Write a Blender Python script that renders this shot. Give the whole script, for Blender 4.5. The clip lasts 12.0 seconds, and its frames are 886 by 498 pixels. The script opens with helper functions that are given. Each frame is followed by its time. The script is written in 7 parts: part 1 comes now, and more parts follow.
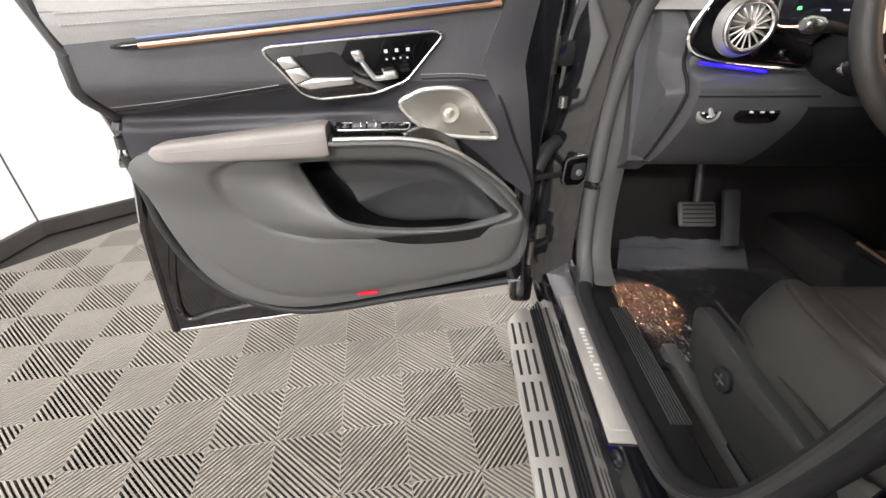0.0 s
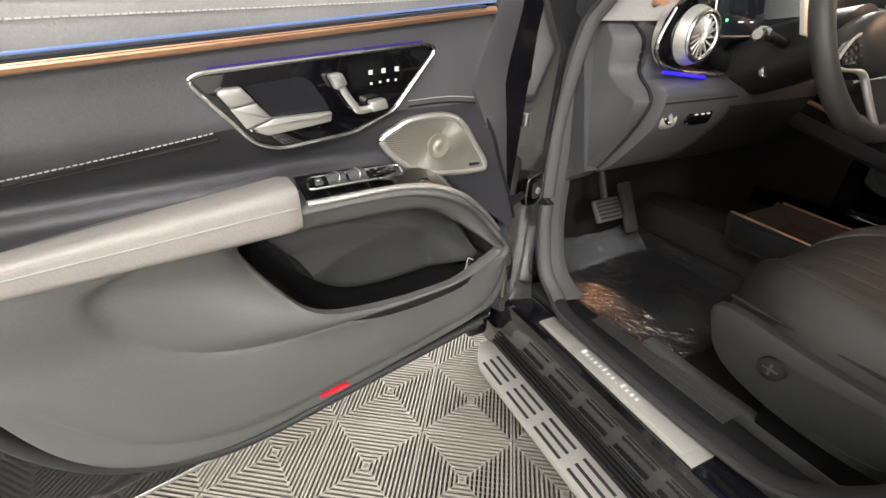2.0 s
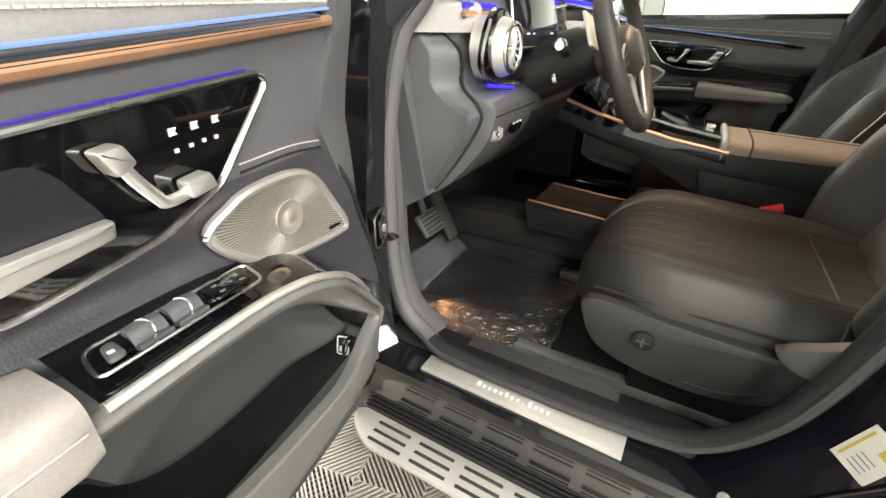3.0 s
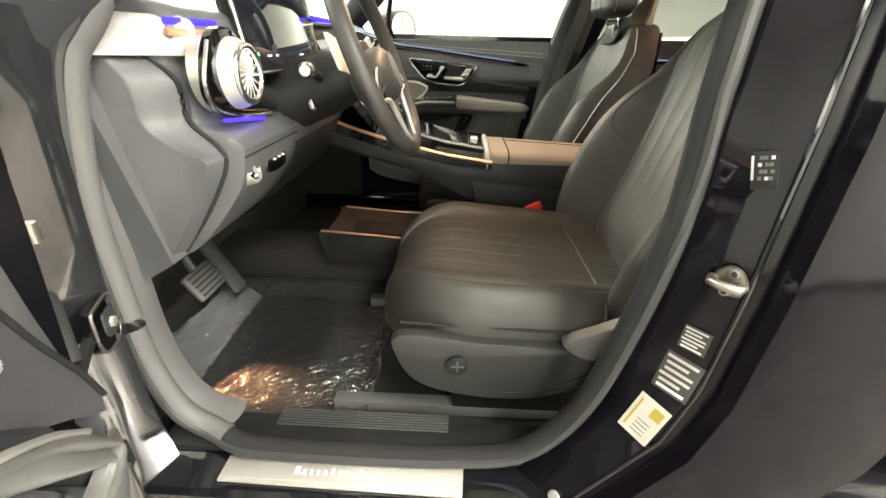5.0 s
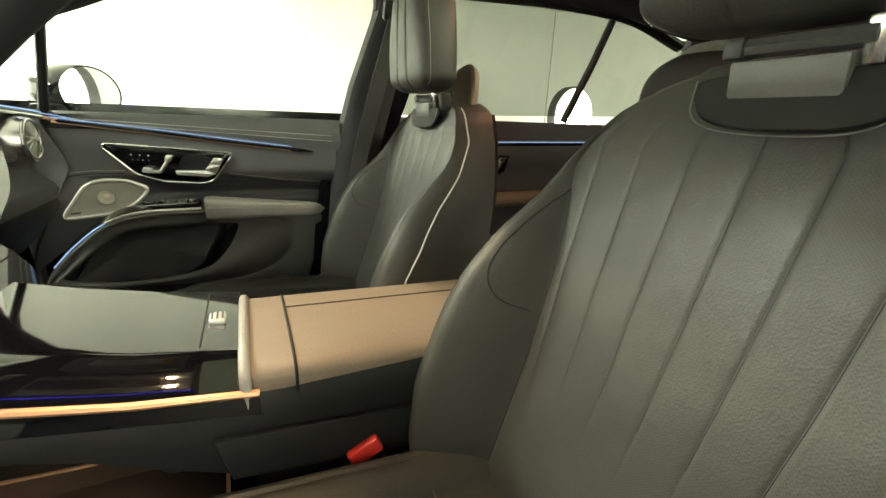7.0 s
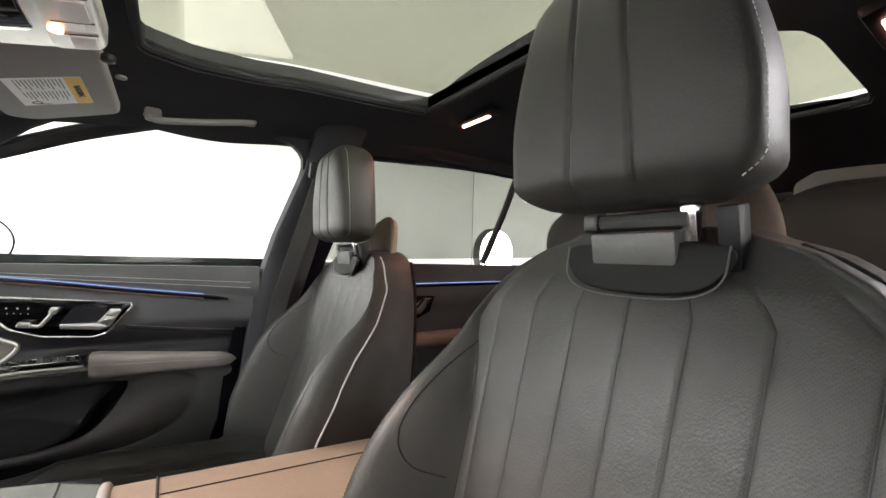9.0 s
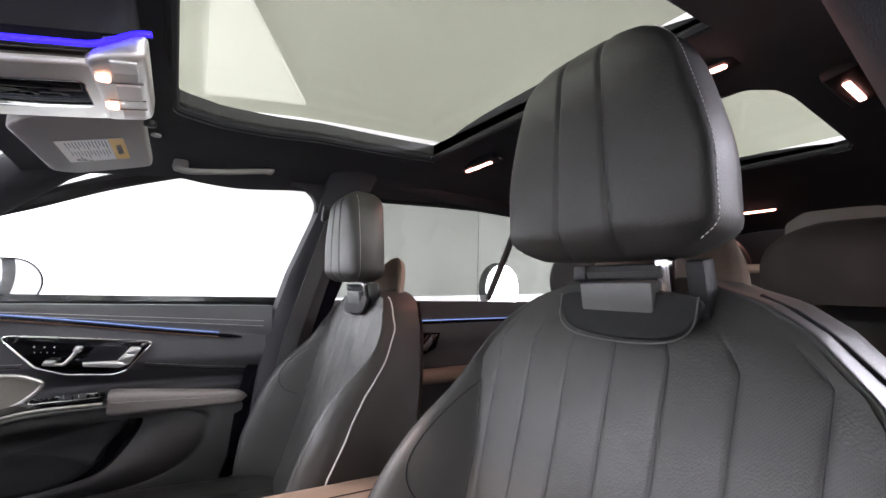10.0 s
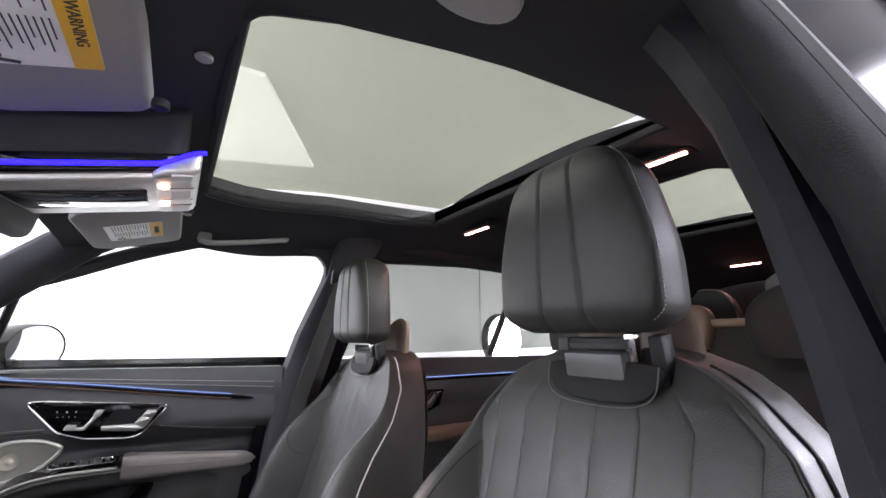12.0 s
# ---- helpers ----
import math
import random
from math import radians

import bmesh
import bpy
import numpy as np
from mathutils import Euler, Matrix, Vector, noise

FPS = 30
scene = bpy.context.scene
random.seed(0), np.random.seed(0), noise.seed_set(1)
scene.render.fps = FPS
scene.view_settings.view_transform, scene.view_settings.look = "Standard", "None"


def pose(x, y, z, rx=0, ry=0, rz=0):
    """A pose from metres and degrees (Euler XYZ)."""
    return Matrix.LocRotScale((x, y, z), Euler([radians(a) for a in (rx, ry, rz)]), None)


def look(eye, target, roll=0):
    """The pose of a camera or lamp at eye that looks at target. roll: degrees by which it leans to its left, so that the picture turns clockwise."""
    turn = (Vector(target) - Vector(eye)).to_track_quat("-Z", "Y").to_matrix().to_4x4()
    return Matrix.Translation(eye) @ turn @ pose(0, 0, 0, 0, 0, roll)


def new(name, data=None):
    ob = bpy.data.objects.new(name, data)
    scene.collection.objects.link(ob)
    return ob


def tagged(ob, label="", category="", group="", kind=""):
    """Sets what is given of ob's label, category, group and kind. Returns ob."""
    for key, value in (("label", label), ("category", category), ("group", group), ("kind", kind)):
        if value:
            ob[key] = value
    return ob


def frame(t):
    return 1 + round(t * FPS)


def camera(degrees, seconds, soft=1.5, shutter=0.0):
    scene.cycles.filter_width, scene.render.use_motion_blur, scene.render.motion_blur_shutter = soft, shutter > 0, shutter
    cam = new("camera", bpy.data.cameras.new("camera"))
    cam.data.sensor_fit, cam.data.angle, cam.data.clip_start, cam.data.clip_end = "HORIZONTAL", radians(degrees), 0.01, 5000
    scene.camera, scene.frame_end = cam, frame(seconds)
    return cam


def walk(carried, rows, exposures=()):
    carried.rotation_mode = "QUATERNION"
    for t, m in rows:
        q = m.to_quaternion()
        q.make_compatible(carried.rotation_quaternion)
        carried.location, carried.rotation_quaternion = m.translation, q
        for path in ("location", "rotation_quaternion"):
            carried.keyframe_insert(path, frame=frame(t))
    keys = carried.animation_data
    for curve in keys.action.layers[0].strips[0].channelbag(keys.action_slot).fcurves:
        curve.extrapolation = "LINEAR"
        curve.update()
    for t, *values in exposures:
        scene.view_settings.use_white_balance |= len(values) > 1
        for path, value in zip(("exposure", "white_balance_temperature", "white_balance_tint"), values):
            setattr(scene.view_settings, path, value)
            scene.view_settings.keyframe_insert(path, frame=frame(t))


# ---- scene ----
cam = camera(94.3, 12.0)
EXPOSURES = [(0, 0.74, 6500, 17), (1.5, 0.74, 6600, 15), (2.5, 1.02, 6700, 11), (3.0, 1.42, 6800, 10), (3.5, 1.60, 6900, 10), (5.5, 2.04, 7300, 7), (6.5, 1.80, 7600, -3), (7.5, 1.88, 7600, -4), (9.5, 1.86, 6100, 24), (12, 1.81, 5900, 27)]
PATH = [
    (0, (-1.115, 0.117, 1.061), (-1.152, 1.835, 0.037), -0.4),
    (0.5, (-1.116, 0.118, 1.061), (-1.104, 1.837, 0.038), -0.0),
    (1, (-1.147, 0.139, 1.058), (-1.019, 1.859, 0.046), 0.6),
    (1.5, (-1.306, 0.255, 1.054), (-0.861, 1.932, 0.06), 1.2),
    (2, (-1.396, 0.373, 1.047), (-0.622, 1.942, 0.078), 0.3),
    (2.5, (-1.412, 0.53, 1.042), (-0.23, 1.831, 0.088), 0.2),
    (3, (-1.387, 0.611, 1.054), (0.144, 1.488, 0.113), 0.5),
    (3.5, (-1.377, 0.629, 1.068), (0.335, 1.104, 0.149), 0.6),
    (3.7, (-1.378, 0.634, 1.066), (0.371, 0.967, 0.155), 1.1),
    (5.3, (-1.171, 0.581, 1.07), (0.637, 0.571, 0.214), 1.6),
    (5.5, (-1.087, 0.568, 1.077), (0.731, 0.488, 0.247), 1.8),
    (6, (-0.889, 0.532, 1.086), (0.931, 0.233, 0.312), 1.6),
    (6.5, (-0.693, 0.531, 1.106), (1.087, -0.041, 0.396), 1.9),
    (7, (-0.613, 0.486, 1.112), (1.109, -0.335, 0.512), 2.2),
    (7.5, (-0.6, 0.447, 1.116), (1.077, -0.569, 0.726), 2.4),
    (9.5, (-0.651, 0.464, 1.151), (1.023, -0.623, 1.277), 1.5),
    (10, (-0.676, 0.483, 1.158), (0.996, -0.595, 1.359), 1.4),
    (10.5, (-0.7, 0.498, 1.163), (0.97, -0.569, 1.432), 1.3),
    (11, (-0.722, 0.515, 1.168), (0.942, -0.544, 1.506), 1.1),
    (11.5, (-0.739, 0.524, 1.175), (0.915, -0.528, 1.571), 0.8),
    (12, (-0.754, 0.534, 1.186), (0.893, -0.515, 1.618), 0.5),
]
walk(cam, [(t, look(eye, target, roll)) for t, eye, target, roll in PATH], EXPOSURES)

# ---------------------------------------------------------------- light and exposure
world = bpy.data.worlds.new("booth_air")
scene.world = world
world.use_nodes = True
world.node_tree.nodes["Background"].inputs[0].default_value = (1.0, 1.0, 0.97, 1)
world.node_tree.nodes["Background"].inputs[1].default_value = 0.3


def area_lamp(name, loc, target, sx, sy, watts, colour=(1, 1, 0.97)):
    data = bpy.data.lights.new(name, "AREA")
    data.shape, data.size, data.size_y, data.energy, data.color = "RECTANGLE", sx, sy, watts, colour
    ob = new(name, data)
    ob.matrix_world = look(loc, target)
    return ob


PANELS = ((-1.9, -2.6, 132), (-2.3, -0.4, 20), (2.4, 2.45, 105), (0.0, 2.95, 45))
for lx, ly, watts in PANELS:
    area_lamp("ceiling_panel_light", (lx, ly, 2.47), (lx, ly, 0), 1.3, 0.55, watts)
for lx in (-0.062, 0.030):
    spot = bpy.data.lights.new("reading_light", "SPOT")
    spot.energy, spot.color, spot.shadow_soft_size, spot.spot_size = 1.7, (1.0, 0.66, 0.43), 0.009, radians(100)
    new("reading_light", spot).matrix_world = look((lx, 0.574, 1.388), (lx - 0.27, 0.66, 0.6))
for lx, ly, lz, sx in ((0.36, -0.315, 1.545, 0.13), (-0.305, -0.315, 1.555, 0.11), (0.06, -1.62, 1.525, 0.12)):
    area_lamp("roof_bar_light", (lx, ly, lz), (lx, ly, 0), sx, 0.012, 0.22, (1.0, 0.42, 0.30))
foot = bpy.data.lights.new("footwell_spot", "SPOT")
foot.energy, foot.color, foot.shadow_soft_size, foot.spot_size = 4.3, (1.0, 0.47, 0.24), 0.008, radians(28)
new("footwell_spot", foot).matrix_world = look((-0.45, 1.30, 0.66), (-0.585, 1.03, 0.35))
# wide warm fill added to lift the footwell; stands for no known lamp
fill_wash = bpy.data.lights.new("footwell_spot", "SPOT")
fill_wash.energy, fill_wash.color, fill_wash.shadow_soft_size, fill_wash.spot_size = 1.0, (1.0, 0.80, 0.62), 0.03, radians(140)
new("footwell_spot", fill_wash).matrix_world = look((-0.36, 1.17, 0.735), (-0.36, 0.95, 0.33))


# ---------------------------------------------------------------- materials
def material(name, colour, rough=0.5, metal=0.0, scale=0.0, bump=0.0, vary=0.12, coat=0.0, emit=None, power=0.0, spec=0.5, stretch=(1, 1, 1), big=6.0, sheen=0.0):
    """A node material: colour varied at two scales, roughness varied, fine relief."""
    m = bpy.data.materials.new(name)
    m.use_nodes = True
    t = m.node_tree
    b = t.nodes["Principled BSDF"]
    b.inputs["Base Color"].default_value = (*colour, 1)
    b.inputs["Roughness"].default_value = rough
    b.inputs["Metallic"].default_value = metal
    b.inputs["Specular IOR Level"].default_value = spec
    if coat:
        b.inputs["Coat Weight"].default_value = coat
        b.inputs["Coat Roughness"].default_value = 0.04
    if sheen:
        b.inputs["Sheen Weight"].default_value = sheen
    if emit:
        b.inputs["Emission Color"].default_value = (*emit, 1)
        b.inputs["Emission Strength"].default_value = power
    if scale:
        co = t.nodes.new("ShaderNodeTexCoord")
        mp = t.nodes.new("ShaderNodeMapping")
        mp.inputs["Scale"].default_value = stretch
        t.links.new(co.outputs["Object"], mp.inputs["Vector"])
        fine = t.nodes.new("ShaderNodeTexNoise")
        fine.inputs["Scale"].default_value, fine.inputs["Detail"].default_value = scale, 4
        wide = t.nodes.new("ShaderNodeTexNoise")
        wide.inputs["Scale"].default_value, wide.inputs["Detail"].default_value = big, 3
        t.links.new(mp.outputs[0], fine.inputs["Vector"])
        t.links.new(co.outputs["Object"], wide.inputs["Vector"])
        add = t.nodes.new("ShaderNodeMath")
        add.operation = "ADD"
        t.links.new(fine.outputs["Fac"], add.inputs[0])
        t.links.new(wide.outputs["Fac"], add.inputs[1])
        ramp = t.nodes.new("ShaderNodeMapRange")
        ramp.inputs["From Min"].default_value, ramp.inputs["From Max"].default_value = 0.6, 1.4
        ramp.inputs["To Min"].default_value, ramp.inputs["To Max"].default_value = 1 - vary, 1 + vary
        t.links.new(add.outputs[0], ramp.inputs["Value"])
        mul = t.nodes.new("ShaderNodeVectorMath")
        mul.operation = "SCALE"
        mul.inputs[0].default_value = colour
        t.links.new(ramp.outputs[0], mul.inputs["Scale"])
        t.links.new(mul.outputs[0], b.inputs["Base Color"])
        rr = t.nodes.new("ShaderNodeMapRange")
        rr.inputs["From Min"].default_value, rr.inputs["From Max"].default_value = 0.3, 0.7
        rr.inputs["To Min"].default_value, rr.inputs["To Max"].default_value = max(rough - 0.07, 0.01), min(rough + 0.07, 1)
        t.links.new(wide.outputs["Fac"], rr.inputs["Value"])
        t.links.new(rr.outputs[0], b.inputs["Roughness"])
        if bump:
            bp = t.nodes.new("ShaderNodeBump")
            bp.inputs["Strength"].default_value, bp.inputs["Distance"].default_value = bump, 0.001
            t.links.new(fine.outputs["Fac"], bp.inputs["Height"])
            t.links.new(bp.outputs[0], b.inputs["Normal"])
    return m


def glass(name, tint, rough=0.0, least=0.035, most=0.75):
    m = bpy.data.materials.new(name)
    m.use_nodes = True
    t = m.node_tree
    t.nodes.clear()
    out = t.nodes.new("ShaderNodeOutputMaterial")
    mix = t.nodes.new("ShaderNodeMixShader")
    clear = t.nodes.new("ShaderNodeBsdfTransparent")
    clear.inputs[0].default_value = (*tint, 1)
    gloss = t.nodes.new("ShaderNodeBsdfGlossy")
    gloss.inputs["Roughness"].default_value = rough
    edge = t.nodes.new("ShaderNodeLayerWeight")
    edge.inputs["Blend"].default_value = 0.5
    up = t.nodes.new("ShaderNodeMath")
    up.operation, up.inputs[1].default_value = "POWER", 4.0
    rng = t.nodes.new("ShaderNodeMapRange")
    rng.inputs["To Min"].default_value, rng.inputs["To Max"].default_value = least, most
    t.links.new(edge.outputs["Facing"], up.inputs[0])
    t.links.new(up.outputs[0], rng.inputs["Value"])
    t.links.new(rng.outputs[0], mix.inputs[0])
    t.links.new(clear.outputs[0], mix.inputs[1])
    t.links.new(gloss.outputs[0], mix.inputs[2])
    t.links.new(mix.outputs[0], out.inputs["Surface"])
    return m


def leather(name, colour, rough=0.42, holes=0.0):
    """Grained leather: cells of the grain over a soft mottling, with fine perforation if asked for."""
    m = material(name, colour, rough, 0, 350, 0.0, 0.14, big=9)
    t = m.node_tree
    b = t.nodes["Principled BSDF"]
    co = t.nodes.new("ShaderNodeTexCoord")
    v = t.nodes.new("ShaderNodeTexVoronoi")
    v.inputs["Scale"].default_value = 420
    t.links.new(co.outputs["Object"], v.inputs["Vector"])
    bp = t.nodes.new("ShaderNodeBump")
    bp.inputs["Strength"].default_value, bp.inputs["Distance"].default_value = 0.25, 0.0006
    t.links.new(v.outputs["Distance"], bp.inputs["Height"])
    last = bp
    soft = t.nodes.new("ShaderNodeTexNoise")
    soft.inputs["Scale"].default_value = 14
    t.links.new(co.outputs["Object"], soft.inputs["Vector"])
    bs = t.nodes.new("ShaderNodeBump")
    bs.inputs["Strength"].default_value, bs.inputs["Distance"].default_value = 0.35, 0.006
    t.links.new(soft.outputs["Fac"], bs.inputs["Height"])
    t.links.new(last.outputs[0], bs.inputs["Normal"])
    t.links.new(bs.outputs[0], b.inputs["Normal"])
    return m


def perforate(m, scale, depth):
    """Rows of fine punched holes over a leather."""
    t = m.node_tree
    b = t.nodes["Principled BSDF"]
    co = t.nodes.new("ShaderNodeTexCoord")
    mp = t.nodes.new("ShaderNodeMapping")
    mp.inputs["Scale"].default_value = (1.0, 0.0, 1.0)
    mp.inputs["Rotation"].default_value = (0, radians(45), 0)
    t.links.new(co.outputs["Object"], mp.inputs["Vector"])
    v = t.nodes.new("ShaderNodeTexVoronoi")
    v.inputs["Scale"].default_value, v.inputs["Randomness"].default_value = scale, 0.0
    t.links.new(mp.outputs[0], v.inputs["Vector"])
    r = t.nodes.new("ShaderNodeMapRange")
    r.inputs["From Min"].default_value, r.inputs["From Max"].default_value = 0.16, 0.26
    r.inputs["To Min"].default_value, r.inputs["To Max"].default_value = depth, 1.0
    t.links.new(v.outputs["Distance"], r.inputs["Value"])
    old = b.inputs["Base Color"].links[0].from_socket
    mul = t.nodes.new("ShaderNodeVectorMath")
    mul.operation = "SCALE"
    t.links.new(old, mul.inputs[0])
    t.links.new(r.outputs[0], mul.inputs["Scale"])
    t.links.new(mul.outputs[0], b.inputs["Base Color"])
    return m


M_PERF = perforate(leather("perforated_seat_leather", (0.040, 0.039, 0.036), 0.47), 430, 0.45)
M_LEATHER = leather("seat_leather", (0.038, 0.037, 0.034), 0.52)
M_DOOR_UP = leather("door_leather", (0.103, 0.104, 0.111), 0.46)
M_DOOR_LOW = material("door_soft_plastic", (0.128, 0.130, 0.127), 0.5, 0, 260, 0.25, 0.08)
M_DOOR_SHADED = leather("shaded_door_leather", (0.043, 0.043, 0.049), 0.45)
M_DASH = leather("dash_leather", (0.086, 0.087, 0.092), 0.46)
M_TAUPE = leather("taupe_leather", (0.325, 0.30, 0.28), 0.52)
M_TAN = leather("tan_leather", (0.235, 0.178, 0.138), 0.5)
M_BELT_TOP = leather("light_grey_leather", (0.33, 0.32, 0.31), 0.5)
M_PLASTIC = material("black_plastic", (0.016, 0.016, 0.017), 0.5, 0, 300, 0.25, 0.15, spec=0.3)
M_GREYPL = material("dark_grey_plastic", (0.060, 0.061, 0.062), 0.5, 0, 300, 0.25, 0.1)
M_SHIELD = material("charcoal_seat_plastic", (0.030, 0.031, 0.031), 0.5, 0, 300, 0.25, 0.1)
M_SWITCH = material("dark_switch_plastic", (0.075, 0.078, 0.085), 0.38, 0, 300, 0.15, 0.1)
M_SHELL = material("mid_grey_plastic", (0.13, 0.132, 0.13), 0.45, 0, 300, 0.2, 0.1)
M_VISOR = material("grey_visor_vinyl", (0.30, 0.295, 0.285), 0.75, 0, 300, 0.3, 0.08)
M_RUBBER = material("rubber_seal", (0.03, 0.031, 0.032), 0.55, 0, 120, 0.2, 0.15)
M_SEAL_GREY = material("grey_velour_seal", (0.105, 0.104, 0.104), 0.6, 0, 700, 0.4, 0.15)
# shaded copy of the grey seal: the shadow is put into its colour
M_SEAL_SHADED = material("shaded_velour_seal", (0.020, 0.0195, 0.021), 0.9, 0, 700, 0.4, 0.15, spec=0.25)
M_OLIVE = material("olive_label_print", (0.40, 0.30, 0.05), 0.5, 0, 200, 0.1, 0.05)
M_DULL_PAPER = material("dull_label_paper", (0.52, 0.51, 0.46), 0.5, 0, 200, 0.1, 0.06)
M_GLOSS = material("gloss_black_lacquer", (0.004, 0.004, 0.005), 0.04, 0, 0, 0, coat=1.0)
M_PAINT = material("black_car_paint", (0.006, 0.006, 0.008), 0.12, 0, 900, 0.0, 0.3, coat=1.0)
M_RECESS = material("satin_black_lacquer", (0.020, 0.020, 0.023), 0.22, 0, 200, 0.0, 0.1, spec=0.4)
M_JAMB = material("satin_black_paint", (0.006, 0.005, 0.008), 0.10, 0, 12, 0.0, 0.15, spec=0.25)
M_HINGE = material("dark_pillar_paint", (0.018, 0.018, 0.020), 0.10, 0, 900, 0.0, 0.05, coat=1.0, spec=0.6)
M_CHROME = material("satin_chrome", (0.80, 0.80, 0.79), 0.24, 1.0, 40, 0.0, 0.06)
M_PLATE = material("satin_aluminium_plate", (0.62, 0.60, 0.56), 0.42, 0.55, 90, 0.2, 0.10, stretch=(10, 1, 10))
M_SILVER = material("satin_silver", (0.80, 0.79, 0.76), 0.40, 0.85, 60, 0.0, 0.06)
M_TRAY = leather("dark_brown_leather", (0.075, 0.045, 0.032), 0.4)
# rear leather: dim cabin and red lamplight are put into the base colour
M_REAR = leather("dim_red_lit_leather", (0.011, 0.0082, 0.0088), 0.7)
M_STEEL = material("dull_steel", (0.42, 0.40, 0.36), 0.38, 0.9, 90, 0.2, 0.15)
M_DULL = material("dark_oiled_steel", (0.20, 0.185, 0.16), 0.42, 0.9, 90, 0.4, 0.3)
M_COPPER = material("copper_strip", (0.68, 0.38, 0.24), 0.45, 0.80, 60, 0.1, 0.1)
M_CARPET = material("dark_carpet", (0.030, 0.027, 0.026), 0.95, 0, 900, 1.0, 0.4)
M_MAT = material("black_mat_pile", (0.009, 0.0085, 0.0085), 0.95, 0, 900, 1.0, 0.4)
M_HEADLINER = material("black_headliner_cloth", (0.021, 0.021, 0.025), 0.92, 0, 700, 0.7, 0.25)
M_PILLAR = material("charcoal_pillar_cloth", (0.030, 0.029, 0.034), 0.9, 0, 700, 0.7, 0.2)
M_WALL = material("white_booth_paint", (0.86, 0.87, 0.85), 0.6, 0, 60, 0.1, 0.03, big=1.2)
M_CEIL = material("white_ceiling_paint", (0.84, 0.85, 0.82), 0.7, 0, 60, 0.1, 0.03, big=1.2)
M_TILE = material("grey_tile_plastic", (0.32, 0.295, 0.26), 0.52, 0, 180, 0.2, 0.12, big=3.0, spec=0.35)
M_UNDER = material("dusty_concrete", (0.035, 0.033, 0.030), 0.9, 0, 60, 0.5, 0.3)
M_BASEBOARD = material("dark_skirting", (0.05, 0.045, 0.04), 0.5, 0, 60, 0.2, 0.2)
M_BLUE = material("blue_ambient_light", (0.01, 0.01, 0.05), 0.4, emit=(0.02, 0.01, 1.0), power=1.4)
M_BLUE_SOFT = material("pale_blue_ambient_light", (0.05, 0.08, 0.2), 0.4, emit=(0.34, 0.52, 1.0), power=0.32)
M_LAMP = material("lit_lamp_lens", (0.9, 0.8, 0.7), 0.4, emit=(1.0, 0.50, 0.28), power=1.5)
M_LAMP_RED = material("lit_lamp_bar", (0.9, 0.6, 0.5), 0.4, emit=(1.0, 0.42, 0.30), power=5.0)
M_PANEL_LIGHT = material("light_diffuser", (0.9, 0.9, 0.88), 0.5, emit=(1.0, 1.0, 0.96), power=4.5)
M_RED = material("red_plastic", (0.75, 0.035, 0.03), 0.35, 0, 200, 0.1, 0.1)
M_REFLECTOR = material("red_reflector", (0.85, 0.02, 0.05), 0.18, 0, 400, 0.6, 0.1, coat=0.6)
M_STITCH = material("pale_thread", (0.56, 0.55, 0.53), 0.7, 0, 500, 0.3, 0.1)
M_DARK_STITCH = material("dark_thread", (0.012, 0.012, 0.012), 0.8)
M_WHITE = material("white_print", (0.80, 0.80, 0.80), 0.5, 0, 200, 0.1, 0.04)
M_LABEL = material("white_label_paper", (0.86, 0.86, 0.84), 0.5, 0, 200, 0.1, 0.05)
M_YELLOW = material("yellow_label_print", (0.85, 0.50, 0.03), 0.5, 0, 200, 0.1, 0.05)
M_INK = material("dark_label_ink", (0.05, 0.05, 0.05), 0.6)
M_CONE = material("turned_speaker_metal", (0.66, 0.62, 0.53), 0.34, 0.75, 60, 0.1, 0.08)
M_VIOLET = material("violet_ambient_light", (0.02, 0.01, 0.06), 0.4, emit=(0.10, 0.05, 1.0), power=0.14)
M_MIRROR = material("mirror_glass", (0.92, 0.93, 0.93), 0.01, 1.0)
M_FASCIA = material("gloss_black_glass", (0.005, 0.005, 0.006), 0.03, 0, 0, 0, coat=1.0, spec=1.0)
M_SCREEN = material("dark_screen_glass", (0.006, 0.008, 0.010), 0.05, 0, coat=1.0, emit=(0.03, 0.03, 0.04), power=0.15)
M_GLYPH = material("lit_screen_marks", (0.3, 0.35, 0.4), 0.4, emit=(0.5, 0.6, 0.9), power=0.8)
M_GREEN = material("lit_green_mark", (0.1, 0.5, 0.2), 0.4, emit=(0.1, 1.0, 0.3), power=0.8)
M_GLASS = glass("clear_glass", (0.93, 0.95, 0.93))
M_TINTED = glass("tinted_glass", (0.58, 0.60, 0.57))
M_ROOFGLASS = glass("roof_glass", (0.66, 0.68, 0.61), 0.0, 0.012, 0.3)
M_FILM = glass("clear_plastic_film", (0.95, 0.95, 0.97), 0.12, 0.30, 0.75)


